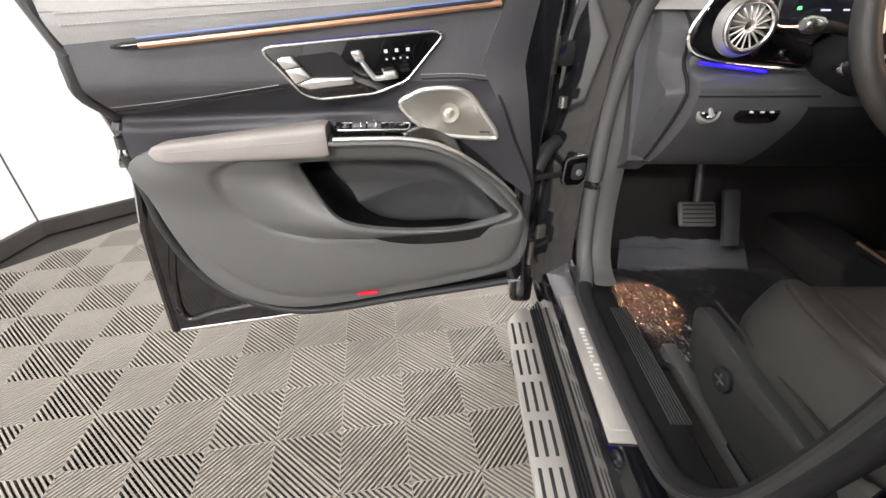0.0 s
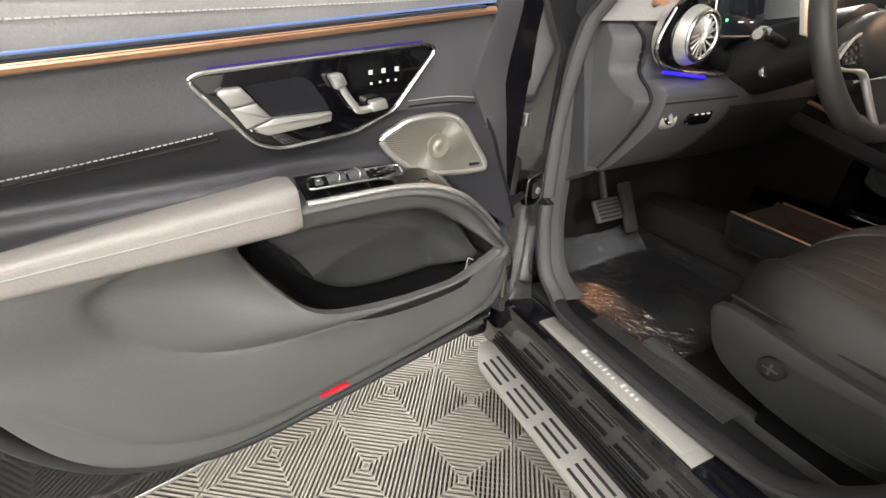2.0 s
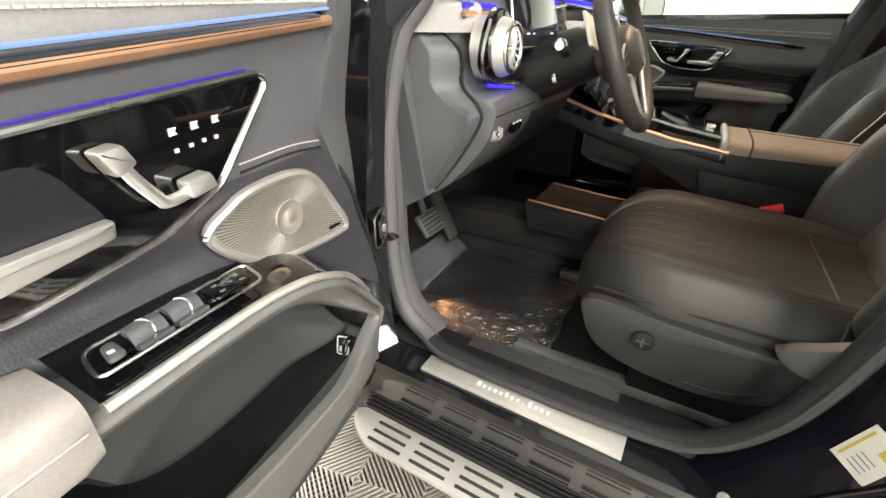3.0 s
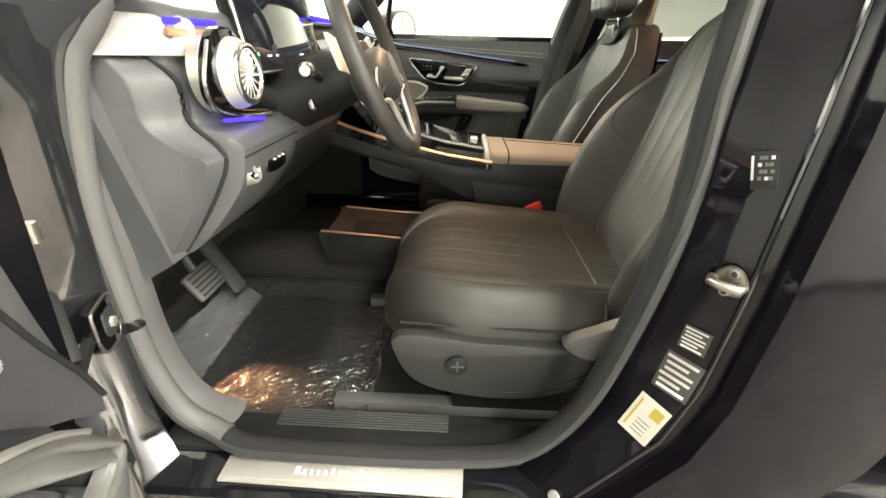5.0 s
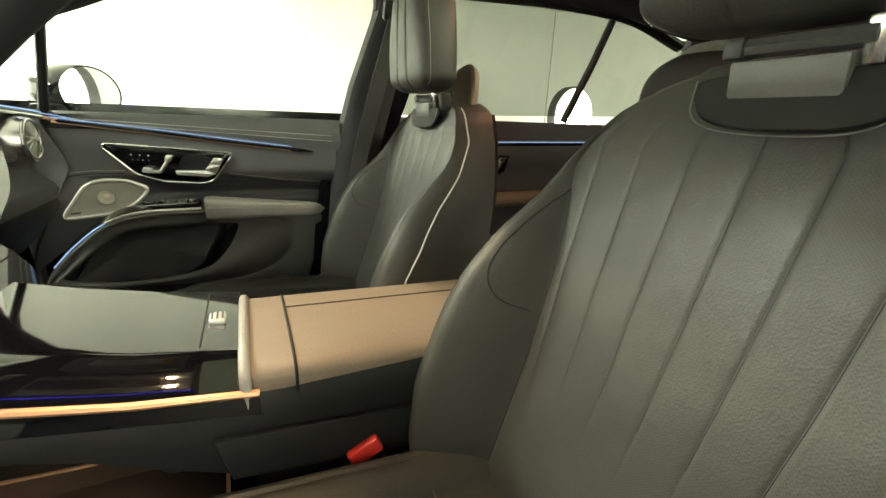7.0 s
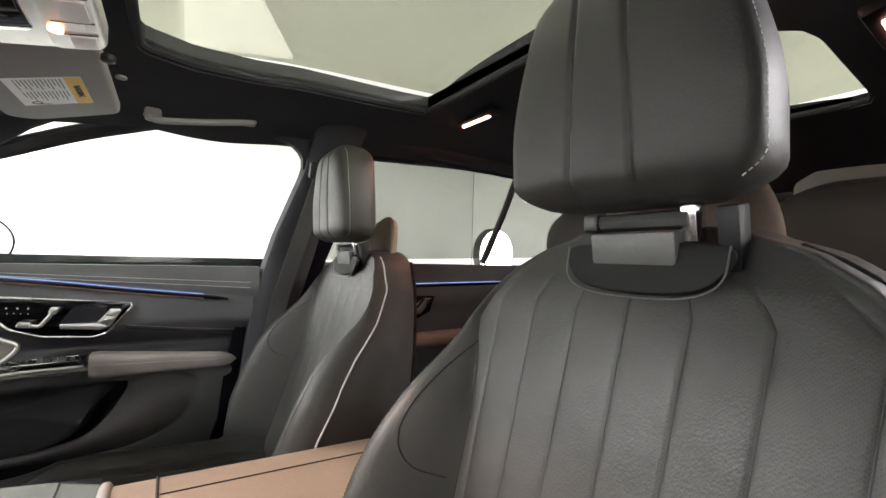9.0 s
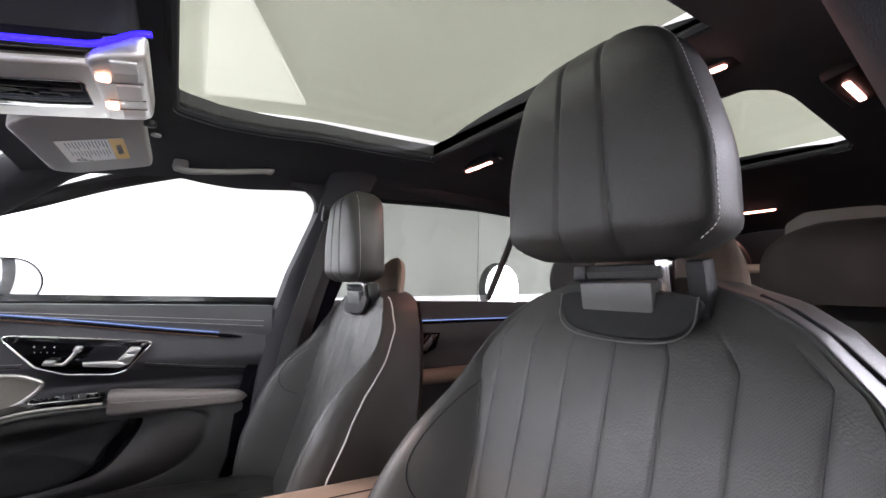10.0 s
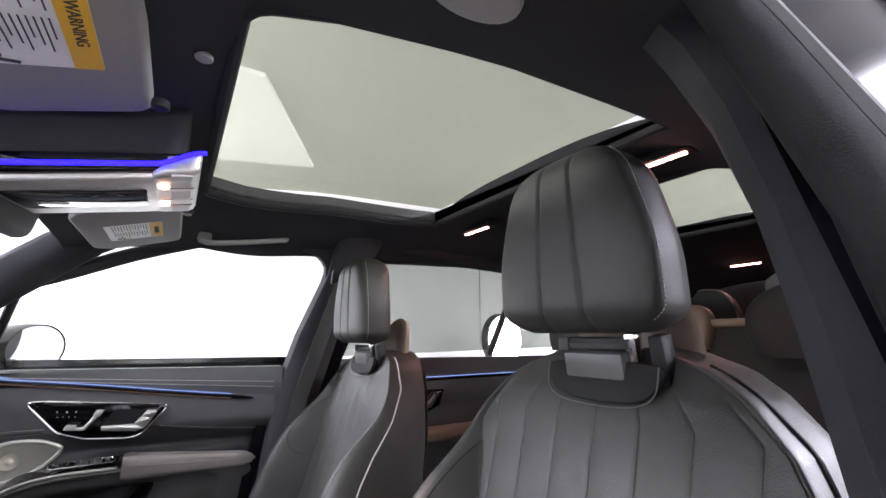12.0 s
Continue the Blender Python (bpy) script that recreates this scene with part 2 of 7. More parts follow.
def hazy(m, most):
    """Adds the uneven milky haze of thin plastic sheet."""
    t = m.node_tree
    out = t.nodes["Material Output"]
    old = out.inputs["Surface"].links[0].from_socket
    co = t.nodes.new("ShaderNodeTexCoord")
    no = t.nodes.new("ShaderNodeTexNoise")
    no.inputs["Scale"].default_value, no.inputs["Detail"].default_value = 3.5, 7
    t.links.new(co.outputs["Object"], no.inputs["Vector"])
    rng = t.nodes.new("ShaderNodeMapRange")
    rng.inputs["From Min"].default_value, rng.inputs["From Max"].default_value = 0.32, 0.70
    rng.inputs["To Min"].default_value, rng.inputs["To Max"].default_value = most * 0.25, most
    t.links.new(no.outputs["Fac"], rng.inputs["Value"])
    white = t.nodes.new("ShaderNodeBsdfDiffuse")
    white.inputs[0].default_value = (0.72, 0.76, 0.84, 1)
    mix = t.nodes.new("ShaderNodeMixShader")
    t.links.new(rng.outputs[0], mix.inputs[0])
    t.links.new(old, mix.inputs[1])
    t.links.new(white.outputs[0], mix.inputs[2])
    t.links.new(mix.outputs[0], out.inputs["Surface"])
    return m


M_FILM = hazy(M_FILM, 0.040)
M_FLAP = hazy(glass("creased_plastic_film", (0.90, 0.92, 0.96), 0.08, 0.15, 0.5), 0.20)


# ---------------------------------------------------------------- building helpers
def thing(name, base, label, category, group="", kind=""):
    ob = new(name)
    ob.location = base
    ob.empty_display_size = 0.05
    return tagged(ob, label, category, group, kind)


def origin_of(ob):
    p = Vector((0, 0, 0))
    while ob is not None:
        p += ob.location
        ob = ob.parent
    return p


def mesh_of(name, bm, mat, smooth=True, angle=40):
    me = bpy.data.meshes.new(name)
    bmesh.ops.recalc_face_normals(bm, faces=bm.faces)
    bm.to_mesh(me)
    bm.free()
    for m in mat if isinstance(mat, (list, tuple)) else (mat,):
        me.materials.append(m)
    if smooth:
        me.shade_smooth()
        me.set_sharp_from_angle(angle=radians(angle))
    return me


def part(name, bm, mat, parent=None, label="", smooth=True, angle=40):
    """Links bm, whose vertices are in world metres, as one mesh object under parent."""
    base = origin_of(parent) if parent else Vector((0, 0, 0))
    bmesh.ops.translate(bm, verts=bm.verts, vec=-base)
    ob = new(name, mesh_of(name, bm, mat, smooth, angle))
    ob.parent = parent
    return tagged(ob, label)


def spline(points, n, closed=False):
    """n points along a Catmull-Rom curve through the control points."""
    p = np.array(points, float)
    k = len(p)
    s = np.linspace(0, k if closed else k - 1, n, endpoint=not closed)
    out = []
    for v in s:
        i = min(int(v), k - 1 if closed else k - 2)
        f = v - i
        if closed:
            a, b, c, d = (p[(i + j) % k] for j in (-1, 0, 1, 2))
        else:
            b, c = p[i], p[i + 1]
            a = p[i - 1] if i else 2 * b - c
            d = p[i + 2] if i + 2 < k else 2 * c - b
        out.append(0.5 * (2 * b + (c - a) * f + (2 * a - 5 * b + 4 * c - d) * f * f + (3 * b - a - 3 * c + d) * f ** 3))
    return np.array(out)


def rounded(points, r, k=5):
    """A closed outline with its corners rounded off by about r."""
    p = [np.array(q, float) for q in points]
    out = []
    for i, b in enumerate(p):
        a, c = p[i - 1], p[(i + 1) % len(p)]
        la, lc = np.linalg.norm(a - b), np.linalg.norm(c - b)
        s, e = b + (a - b) * min(r / la, 0.45), b + (c - b) * min(r / lc, 0.45)
        for f in np.linspace(0, 1, k):
            out.append((1 - f) ** 2 * s + 2 * f * (1 - f) * b + f * f * e)
    return np.array(out)


def loft(rings, closed=True, cap0=False, cap1=False, loop=False):
    """A skin over rings of equally many points."""
    bm = bmesh.new()
    rows = [[bm.verts.new(Vector(map(float, p))) for p in r] for r in rings]
    n = len(rows[0])
    pairs = list(zip(rows, rows[1:])) + ([(rows[-1], rows[0])] if loop else [])
    for a, b in pairs:
        for i in range(n if closed else n - 1):
            j = (i + 1) % n
            bm.faces.new((a[i], a[j], b[j], b[i]))
    if cap0:
        bm.faces.new(rows[0][::-1])
    if cap1:
        bm.faces.new(rows[-1])
    return bm


def tube(path, r, closed=False, seg=8, flat=1.0, up=(0, 0, 1)):
    """A round or oval bar along a path."""
    path = [Vector(map(float, p)) for p in path]
    n = len(path)
    rings = []
    for i, p in enumerate(path):
        a = path[(i - 1) % n] if closed or i else p
        b = path[(i + 1) % n] if closed or i < n - 1 else p
        d = (b - a).normalized()
        u = Vector(up) - d * d.dot(Vector(up))
        u = u.normalized() if u.length > 1e-4 else d.orthogonal().normalized()
        w = d.cross(u)
        rr = r[i] if isinstance(r, (list, tuple)) else r
        rings.append([p + w * rr * math.cos(k * 2 * math.pi / seg) + u * rr * flat * math.sin(k * 2 * math.pi / seg) for k in range(seg)])
    return loft(rings, True, not closed, not closed, closed)


def slab(outline, push, bevel=0.0, seg=2):
    """A plate: a closed outline of world points, pushed by a vector."""
    bm = bmesh.new()
    low = [bm.verts.new(Vector(map(float, p))) for p in outline]
    face = bm.faces.new(low)
    out = bmesh.ops.extrude_face_region(bm, geom=[face])
    tops = [v for v in out["geom"] if isinstance(v, bmesh.types.BMVert)]
    bmesh.ops.translate(bm, verts=tops, vec=Vector(push))
    if bevel:
        edges = [e for e in bm.edges if all(v in tops for v in e.verts)]
        bmesh.ops.bevel(bm, geom=edges, offset=bevel, segments=seg, affect="EDGES", profile=0.5)
    return bm


def box(size, m, bevel=0.0, seg=2):
    """A bevelled block of that size at pose m (or at a place)."""
    bm = bmesh.new()
    bmesh.ops.create_cube(bm, size=1.0)
    bmesh.ops.scale(bm, vec=size, verts=bm.verts)
    if bevel:
        bmesh.ops.bevel(bm, geom=list(bm.edges), offset=bevel, segments=seg, affect="EDGES", profile=0.5)
    if not isinstance(m, Matrix):
        m = Matrix.Translation(m)
    bmesh.ops.transform(bm, matrix=m, verts=bm.verts)
    return bm


def disc(r, h, m, seg=32, bevel=0.0, r2=None):
    bm = bmesh.new()
    bmesh.ops.create_cone(bm, cap_ends=True, segments=seg, radius1=r, radius2=r if r2 is None else r2, depth=h)
    if bevel:
        bmesh.ops.bevel(bm, geom=[e for e in bm.edges if len(e.link_faces) == 2 and any(len(f.verts) > 4 for f in e.link_faces)], offset=bevel, segments=2, affect="EDGES", profile=0.5)
    bmesh.ops.transform(bm, matrix=m, verts=bm.verts)
    return bm


def join(*bms):
    out = bms[0]
    for b in bms[1:]:
        me = bpy.data.meshes.new("tmp")
        b.to_mesh(me)
        b.free()
        out.from_mesh(me)
        bpy.data.meshes.remove(me)
    return out


def stitches(path, step=0.0052, size=(0.0034, 0.0008, 0.0008)):
    """A row of separate thread stitches along a path, as one bmesh."""
    p = [Vector(map(float, q)) for q in path]
    marks, left = [], 0.0
    for a, b in zip(p, p[1:]):
        d = (b - a).length
        s = left
        while s < d:
            marks.append((a + (b - a) * (s / d), (b - a).normalized()))
            s += step
        left = s - d
    bm = bmesh.new()
    for c, d in marks:
        m = Matrix.Translation(c) @ d.to_track_quat("X", "Z").to_matrix().to_4x4() @ Matrix.Diagonal((*size, 1))
        bmesh.ops.create_cube(bm, size=1.0, matrix=m)
    return bm


def smooth(a, b, v):
    f = min(max((v - a) / (b - a), 0.0), 1.0)
    return f * f * (3 - 2 * f)


def grid(fn, us, vs, thick=None):
    """A sheet fn(u, v) -> world point, given thickness along a vector if asked."""
    rows = [[fn(u, v) for u in us] for v in vs]
    bm = loft(rows, closed=False)
    if thick is not None:
        ext = bmesh.ops.extrude_face_region(bm, geom=list(bm.faces))
        bmesh.ops.translate(bm, verts=[g for g in ext["geom"] if isinstance(g, bmesh.types.BMVert)], vec=Vector(thick))
    return bm


def lettering(name, text, size, m, mat, parent, depth=0.0004):
    """Built-in lettering as a mesh."""
    cu = bpy.data.curves.new(name, "FONT")
    cu.body, cu.size, cu.extrude, cu.align_x, cu.align_y = text, size, depth, "CENTER", "CENTER"
    tmp = bpy.data.objects.new("tmp_text", cu)
    scene.collection.objects.link(tmp)
    bpy.context.view_layer.update()
    me = bpy.data.meshes.new_from_object(tmp.evaluated_get(bpy.context.evaluated_depsgraph_get()))
    bpy.data.objects.remove(tmp)
    bpy.data.curves.remove(cu)
    me.materials.clear()
    me.materials.append(mat)
    base = origin_of(parent) if parent else Vector((0, 0, 0))
    me.transform(Matrix.Translation(-base) @ m)
    ob = new(name, me)
    ob.parent = parent
    return ob


def structure(name, bm, mat, label, category, smooth_it=False):
    return tagged(part(name, bm, mat, None, label, smooth_it), label, category, "", "structure")


# ---------------------------------------------------------------- the booth
BX0, BX1, BY0, BY1, BZ = -3.31, 4.45, -5.2, 3.75, 2.55
CUT = 1.72
corner = [(BX0, BY0 + CUT), (BX0 + CUT, BY0), (BX1 - CUT, BY0), (BX1, BY0 + CUT), (BX1, BY1 - CUT), (BX1 - CUT, BY1), (BX0 + CUT, BY1), (BX0, BY1 - CUT)]
structure("ground", box((60, 60, 0.2), (0, 0, -0.112)), M_UNDER, "dark dusty concrete under the floor tiles", "floor")
for i, (a, b) in enumerate(zip(corner, corner[1:] + corner[:1])):
    a, b = Vector((*a, 0)), Vector((*b, 0))
    d = (b - a).normalized()
    out = Vector((d.y, -d.x, 0)) * 0.12
    out = out if (a + b).dot(out) > 0 else -out
    structure(f"wall_{i + 1}", slab([a + d * 0.0, b, b + Vector((0, 0, BZ)), a + Vector((0, 0, BZ))], out), M_WALL, "smooth white painted panel wall of the photo booth", "wall")
    inn = -out.normalized() * 0.018
    bm = slab([a, b, b + Vector((0, 0, 0.085)), a + Vector((0, 0, 0.085))], inn, 0.006)
    structure("baseboard", bm, M_BASEBOARD, "dark skirting strip along the white wall", "skirting")
    bm = box((0.006, 0.006, BZ), Matrix.Translation(a + inn * 0.1 + Vector((0, 0, BZ / 2))))
    structure("trim", bm, M_GREYPL, "thin dark joint between two wall panels", "trim")
structure("ceiling", box((9.6, 11, 0.1), (0.5, -0.7, BZ + 0.05)), M_CEIL, "plain white ceiling of the photo booth", "ceiling")
for lx, ly, _ in PANELS:
    lamp = thing("ceiling_light", (lx, ly, BZ), "flat white lit panel light on the ceiling", "ceiling light", "ceiling panel lights")
    part("frame", join(box((1.38, 0.02, 0.05), (lx, ly - 0.3, BZ - 0.025)), box((1.38, 0.02, 0.05), (lx, ly + 0.3, BZ - 0.025)), box((0.02, 0.58, 0.05), (lx - 0.68, ly, BZ - 0.025)), box((0.02, 0.58, 0.05), (lx + 0.68, ly, BZ - 0.025))), M_WHITE, lamp)
    part("diffuser", box((1.34, 0.58, 0.012), (lx, ly, BZ - 0.03)), M_PANEL_LIGHT, lamp)
# irregular pale quad with weak emission, above the roof glass
lamp = thing("ceiling_light", (2.0, 0.2, BZ), "irregular pale quad on the white ceiling", "ceiling light", "ceiling panel lights")
part("diffuser", slab([(1.37, 0.45, BZ - 0.03), (1.363, 0.30, BZ - 0.03), (2.39, -0.233, BZ - 0.03), (2.64, 0.408, BZ - 0.03)], (0, 0, 0.028)), material("dim_quad", (0.9, 0.9, 0.88), 0.5, emit=(1.0, 1.0, 0.97), power=0.22), lamp)
# round flood light low on the far wall
fl = thing("flood_light", (3.15, -2.83, 0), "large round lit flood light standing before the white wall", "lamp")
rot = pose(3.18, -2.83, 1.20, 0, 90, 8)
part("housing", disc(0.31, 0.10, rot, 48, 0.01), M_GREYPL, fl)
part("diffuser", disc(0.285, 0.02, pose(3.122, -2.838, 1.20, 0, 90, 8), 48, 0.004), material("flood_diffuser", (0.9, 0.9, 0.88), 0.5, emit=(1.0, 1.0, 0.93), power=10.0), fl)
part("stand", join(tube([(3.2, -2.83, 0.0), (3.2, -2.83, 0.92)], 0.025), box((0.4, 0.5, 0.02), (3.12, -2.83, 0.01), 0.004)), M_PLASTIC, fl)


# ---------------------------------------------------------------- doors
def open_door(u, v, d):
    """A place on the open driver's door: u from the hinge, v up, d into the cabin."""
    d += 0.11 * (v - 0.86)
    return Vector((-0.93 - 0.995 * u + 0.0995 * d, 0.979 - 0.0995 * u - 0.995 * d, v))


def shut_door(u, v, d):
    """The same on the closed passenger door."""
    d += 0.11 * (v - 0.86)
    return Vector((0.785 - d, 1.035 - u, v))


def inset(x, z, d=0.0):
    """Door u, v of a mark seen at (x, z) that stands d proud."""
    k = d / 0.86
    x, z = x + k * (-1.115 - x), z + k * (1.061 - z)
    return (-(x + 0.93) / 0.995, z)


def around(points, centre, n, squash=2.0):
    """Radii of a closed outline about a centre, at n even angles."""
    c = spline(points, 600, True)
    ang = np.arctan2((c[:, 1] - centre[1]) * squash, c[:, 0] - centre[0])
    order = np.argsort(ang)
    ang, c = ang[order], c[order]
    want = np.linspace(-math.pi, math.pi, n, endpoint=False)
    out = []
    for axis in (0, 1):
        out.append(np.interp(want, np.r_[ang - 2 * math.pi, ang, ang + 2 * math.pi], np.r_[c[:, axis], c[:, axis], c[:, axis]]))
    return np.array(out).T


def relief(u, v):
    """Depth of the leather field of a door trim."""
    r = 0.13 * (u - 0.22) * smooth(0.868, 0.935, v)
    r -= 0.020 * smooth(0.85, 0.885, v) * (1 - smooth(0.915, 0.95, v)) * smooth(0.2, 0.4, u)
    return r


OUTER = [inset(*p) for p in ((-1.358, 0.829, 0.05), (-1.206, 0.825, 0.05), (-1.113, 0.798, 0.04), (-1.025, 0.736, 0.02), (-0.963, 0.676, 0.01), (-0.925, 0.60), (-0.925, 0.50), (-0.985, 0.452), (-1.262, 0.397), (-1.504, 0.366), (-1.639, 0.405), (-1.71, 0.486), (-1.744, 0.607), (-1.752, 0.71), (-1.75, 0.80, 0.02), (-1.55, 0.838, 0.05))]
STEP = [inset(*p) for p in ((-1.36, 0.812, 0.05), (-1.21, 0.808, 0.05), (-1.12, 0.782, 0.045), (-1.04, 0.728, 0.03), (-0.985, 0.672, 0.02), (-0.955, 0.62, 0.02), (-1.085, 0.588, 0.02), (-1.328, 0.576, 0.02), (-1.483, 0.593, 0.02), (-1.583, 0.645, 0.02), (-1.614, 0.718, 0.02), (-1.605, 0.775, 0.03), (-1.5, 0.80, 0.05))]
POCKET = [inset(*p) for p in ((-1.442, 0.762, 0.03), (-1.396, 0.779, 0.01), (-1.185, 0.775, 0.01), (-1.113, 0.752, 0.01), (-1.008, 0.663, 0.03), (-0.991, 0.624, 0.04), (-1.193, 0.602, 0.062), (-1.348, 0.623, 0.065), (-1.414, 0.681, 0.055))]
ARC = [inset(*p) for p in ((-1.358, 0.829, 0.055), (-1.206, 0.825, 0.055), (-1.113, 0.798, 0.047), (-1.025, 0.736, 0.026), (-0.963, 0.676, 0.013))]
SEAM = [(0.087, 1.066), (0.115, 0.99), (0.120, 0.955), (0.085, 0.89), (0.055, 0.82), (0.02, 0.75), (0.0, 0.70)]
BEZEL = [(0.511, 0.994), (0.500, 1.001), (0.36, 1.011), (0.215, 1.021), (0.202, 1.014), (0.271, 0.939), (0.331, 0.919), (0.43, 0.913), (0.458, 0.923)]
SPEAKER = [(0.285, 0.894), (0.262, 0.912), (0.235, 0.921), (0.185, 0.922), (0.150, 0.908), (0.118, 0.868), (0.092, 0.829), (0.11, 0.822), (0.20, 0.832), (0.25, 0.855)]


def grille_metal(at, door):
    """Metal with fine slits that fan out from the middle of the speaker."""
    m = material("slotted_grille", (0.5, 0.48, 0.42), 0.42, 0.5, 30, 0.0, 0.1)
    t = m.node_tree
    b = t.nodes["Principled BSDF"]
    mid = at(0.19, 0.876, 0) - origin_of(door)
    run = at(1, 0, 0) - at(0, 0, 0)
    co = t.nodes.new("ShaderNodeTexCoord")
    off = t.nodes.new("ShaderNodeVectorMath")
    off.operation = "SUBTRACT"
    off.inputs[1].default_value = mid
    t.links.new(co.outputs["Object"], off.inputs[0])
    dot = t.nodes.new("ShaderNodeVectorMath")
    dot.operation = "DOT_PRODUCT"
    dot.inputs[1].default_value = run
    t.links.new(off.outputs[0], dot.inputs[0])
    sep = t.nodes.new("ShaderNodeSeparateXYZ")
    t.links.new(off.outputs[0], sep.inputs[0])

    def calc(op, a, b_=None):
        n = t.nodes.new("ShaderNodeMath")
        n.operation = op
        for i, s in enumerate((a, b_)):
            if isinstance(s, (int, float)):
                n.inputs[i].default_value = s
            elif s is not None:
                t.links.new(s, n.inputs[i])
        return n.outputs[0]
    ang = calc("ARCTAN2", sep.outputs["Z"], dot.outputs["Value"])
    wave = calc("SINE", calc("MULTIPLY", ang, 170.0))
    r = t.nodes.new("ShaderNodeMapRange")
    r.inputs["From Min"].default_value, r.inputs["From Max"].default_value = -0.6, 0.5
    r.inputs["To Min"].default_value, r.inputs["To Max"].default_value = 0.17, 0.46
    t.links.new(wave, r.inputs["Value"])
    mix = t.nodes.new("ShaderNodeVectorMath")
    mix.operation = "SCALE"
    mix.inputs[0].default_value = (1.0, 0.96, 0.84)
    t.links.new(r.outputs[0], mix.inputs["Scale"])
    t.links.new(mix.outputs[0], b.inputs["Base Color"])
    bp = t.nodes.new("ShaderNodeBump")
    bp.inputs["Strength"].default_value, bp.inputs["Distance"].default_value = 0.5, 0.0008
    t.links.new(wave, bp.inputs["Height"])
    t.links.new(bp.outputs[0], b.inputs["Normal"])
    return m


def door_trim(at, door, full):
    """All of the inner trim of a front door. at: maps u, v, d into the world."""
    # leather field between belt strip and armrest
    def u0(v):
        return float(np.interp(v, [p[1] for p in SEAM[::-1]], [p[0] for p in SEAM[::-1]]))

    def u1(v):
        return float(np.interp(v, [0.70, 0.80, 0.89, 0.95, 1.0, 1.07], [0.82, 0.828, 0.818, 0.800, 0.795, 0.812]))

    fr = np.linspace(0, 1, 46)
    def field(f, v):
        u = u0(v) + f * (u1(v) - u0(v))
        return at(u, v, relief(u, v))
    thick = at(0, 0, -0.03) - at(0, 0, 0)
    line = lambda f: 0.9335 + 0.016 * f - 0.062 * smooth(0.5, 1.0, f)
    au, av = zip(*sorted(ARC))
    foot = lambda f: float(np.interp(0.03 + 0.8 * f, (*au, 0.6), (*av, 0.80))) - 0.006
    part("leather_field", grid(lambda f, g: field(f, line(f) + g * (1.055 - line(f))), fr, np.linspace(0, 1, 18), thick), M_DOOR_UP, door, "dark grey grained leather field")
    # shade under the crease is put into this darker leather
    part("leather_hollow", grid(lambda f, g: field(f, foot(f) + g * (line(f) - foot(f))), fr, np.linspace(0, 1, 24), thick), M_DOOR_SHADED, door, "leather hollow above the armrest, darkened for its shade")
    part("hinge_panel", grid(lambda f, v: at(-0.03 + f * (u0(v) + 0.035), v, -0.004 - 0.065 * (1 - f) ** 1.3), np.linspace(0, 1, 14), np.linspace(0.475, 1.10, 40), at(0, 0, -0.03) - at(0, 0, 0)), M_DOOR_UP, door, "grey leather curving back towards the hinge")
    part("seam_piping", tube([at(u - 0.002, v, relief(u, v) + 0.0015) for u, v in spline(SEAM, 40)], 0.0032), M_PLASTIC, door)
    # belt top above the strip
    belt = spline([(0.10, 1.064), (0.42, 1.034), (0.73, 1.006)] if full else [(0.115, 1.074), (0.22, 1.0625), (0.363, 1.0475), (0.514, 1.029), (0.73, 1.006)], 30)

    def upper(f, g):
        u = 0.085 + f * 0.725
        v = float(np.interp(u, [0.085, 0.42, 0.73, 0.87], [1.072, 1.042, 1.016, 1.004]))
        return at(u, v + g * (1.098 - v), relief(u, v) + 0.010 * math.sin(g * math.pi) - 0.02 * g)
    # the shut door's belt top takes a darker leather for the cabin shade
    part("belt_top", grid(upper, np.linspace(0, 1, 36), np.linspace(0, 1, 14), at(0, 0, -0.05) - at(0, 0, 0)), M_BELT_TOP if full else M_DASH, door, "leather belt top with twin stitching")
    if at is open_door:
        part("end_cap", tube([at(u1(v) + 0.008, v, relief(u1(v), v) - 0.006) for v in np.linspace(0.82, 1.09, 24)], 0.013, seg=8, flat=0.8), M_GREYPL, door, "grey plastic end strip of the trim")
    for g in (0.30, 0.48):
        part("stitching", stitches([upper(f, g) + (at(0, 0, 0.0016) - at(0, 0, 0)) for f in np.linspace(0.02, 0.97, 60)], 0.0058, (0.0042, 0.0013, 0.0013)), M_STITCH, door)
    part("belt_strip", tube([at(u, v, relief(u, v) + 0.002) for u, v in belt], [0.004 if i in (0, 29) else 0.0105 for i in range(30)], seg=10, flat=0.6), M_GLOSS, door, "gloss black strip under the belt")
    part("copper_line", tube([at(u, v - 0.002, relief(u, v) + 0.0085) for u, v in belt[:28]], 0.0050 if full else 0.0032, seg=8), M_COPPER, door)
    if not full:
        ext = spline([(0.768, 0.952, 1.083), (0.769, 0.92, 1.078), (0.770, 0.88, 1.0705)], 10)
        part("copper_line", tube([tuple(p) for p in ext], 0.0032, seg=8), M_COPPER, door)
        part("light_line", tube([(x - 0.001, y, z + 0.0105) for x, y, z in ext], 0.0011, seg=6), M_BLUE_SOFT, door)
    part("light_line", tube([at(u, v + 0.0085, relief(u, v) + 0.008) for u, v in belt[:28]], 0.0015 if at is open_door else 0.0011, seg=6), M_BLUE_SOFT, door, "thin blue ambient light line")
    for line in ([(0.80, 0.903), (0.65, 0.918), (0.495, 0.938)], [(0.243, 0.947), (0.17, 0.946), (0.105, 0.938)]):
        pts = spline(line, 30)
        part("stitching", stitches([at(u, v + 0.002, relief(u, v + 0.002) + 0.0022) for u, v in pts], 0.0056, (0.0038, 0.0011, 0.0011)), M_STITCH, door)
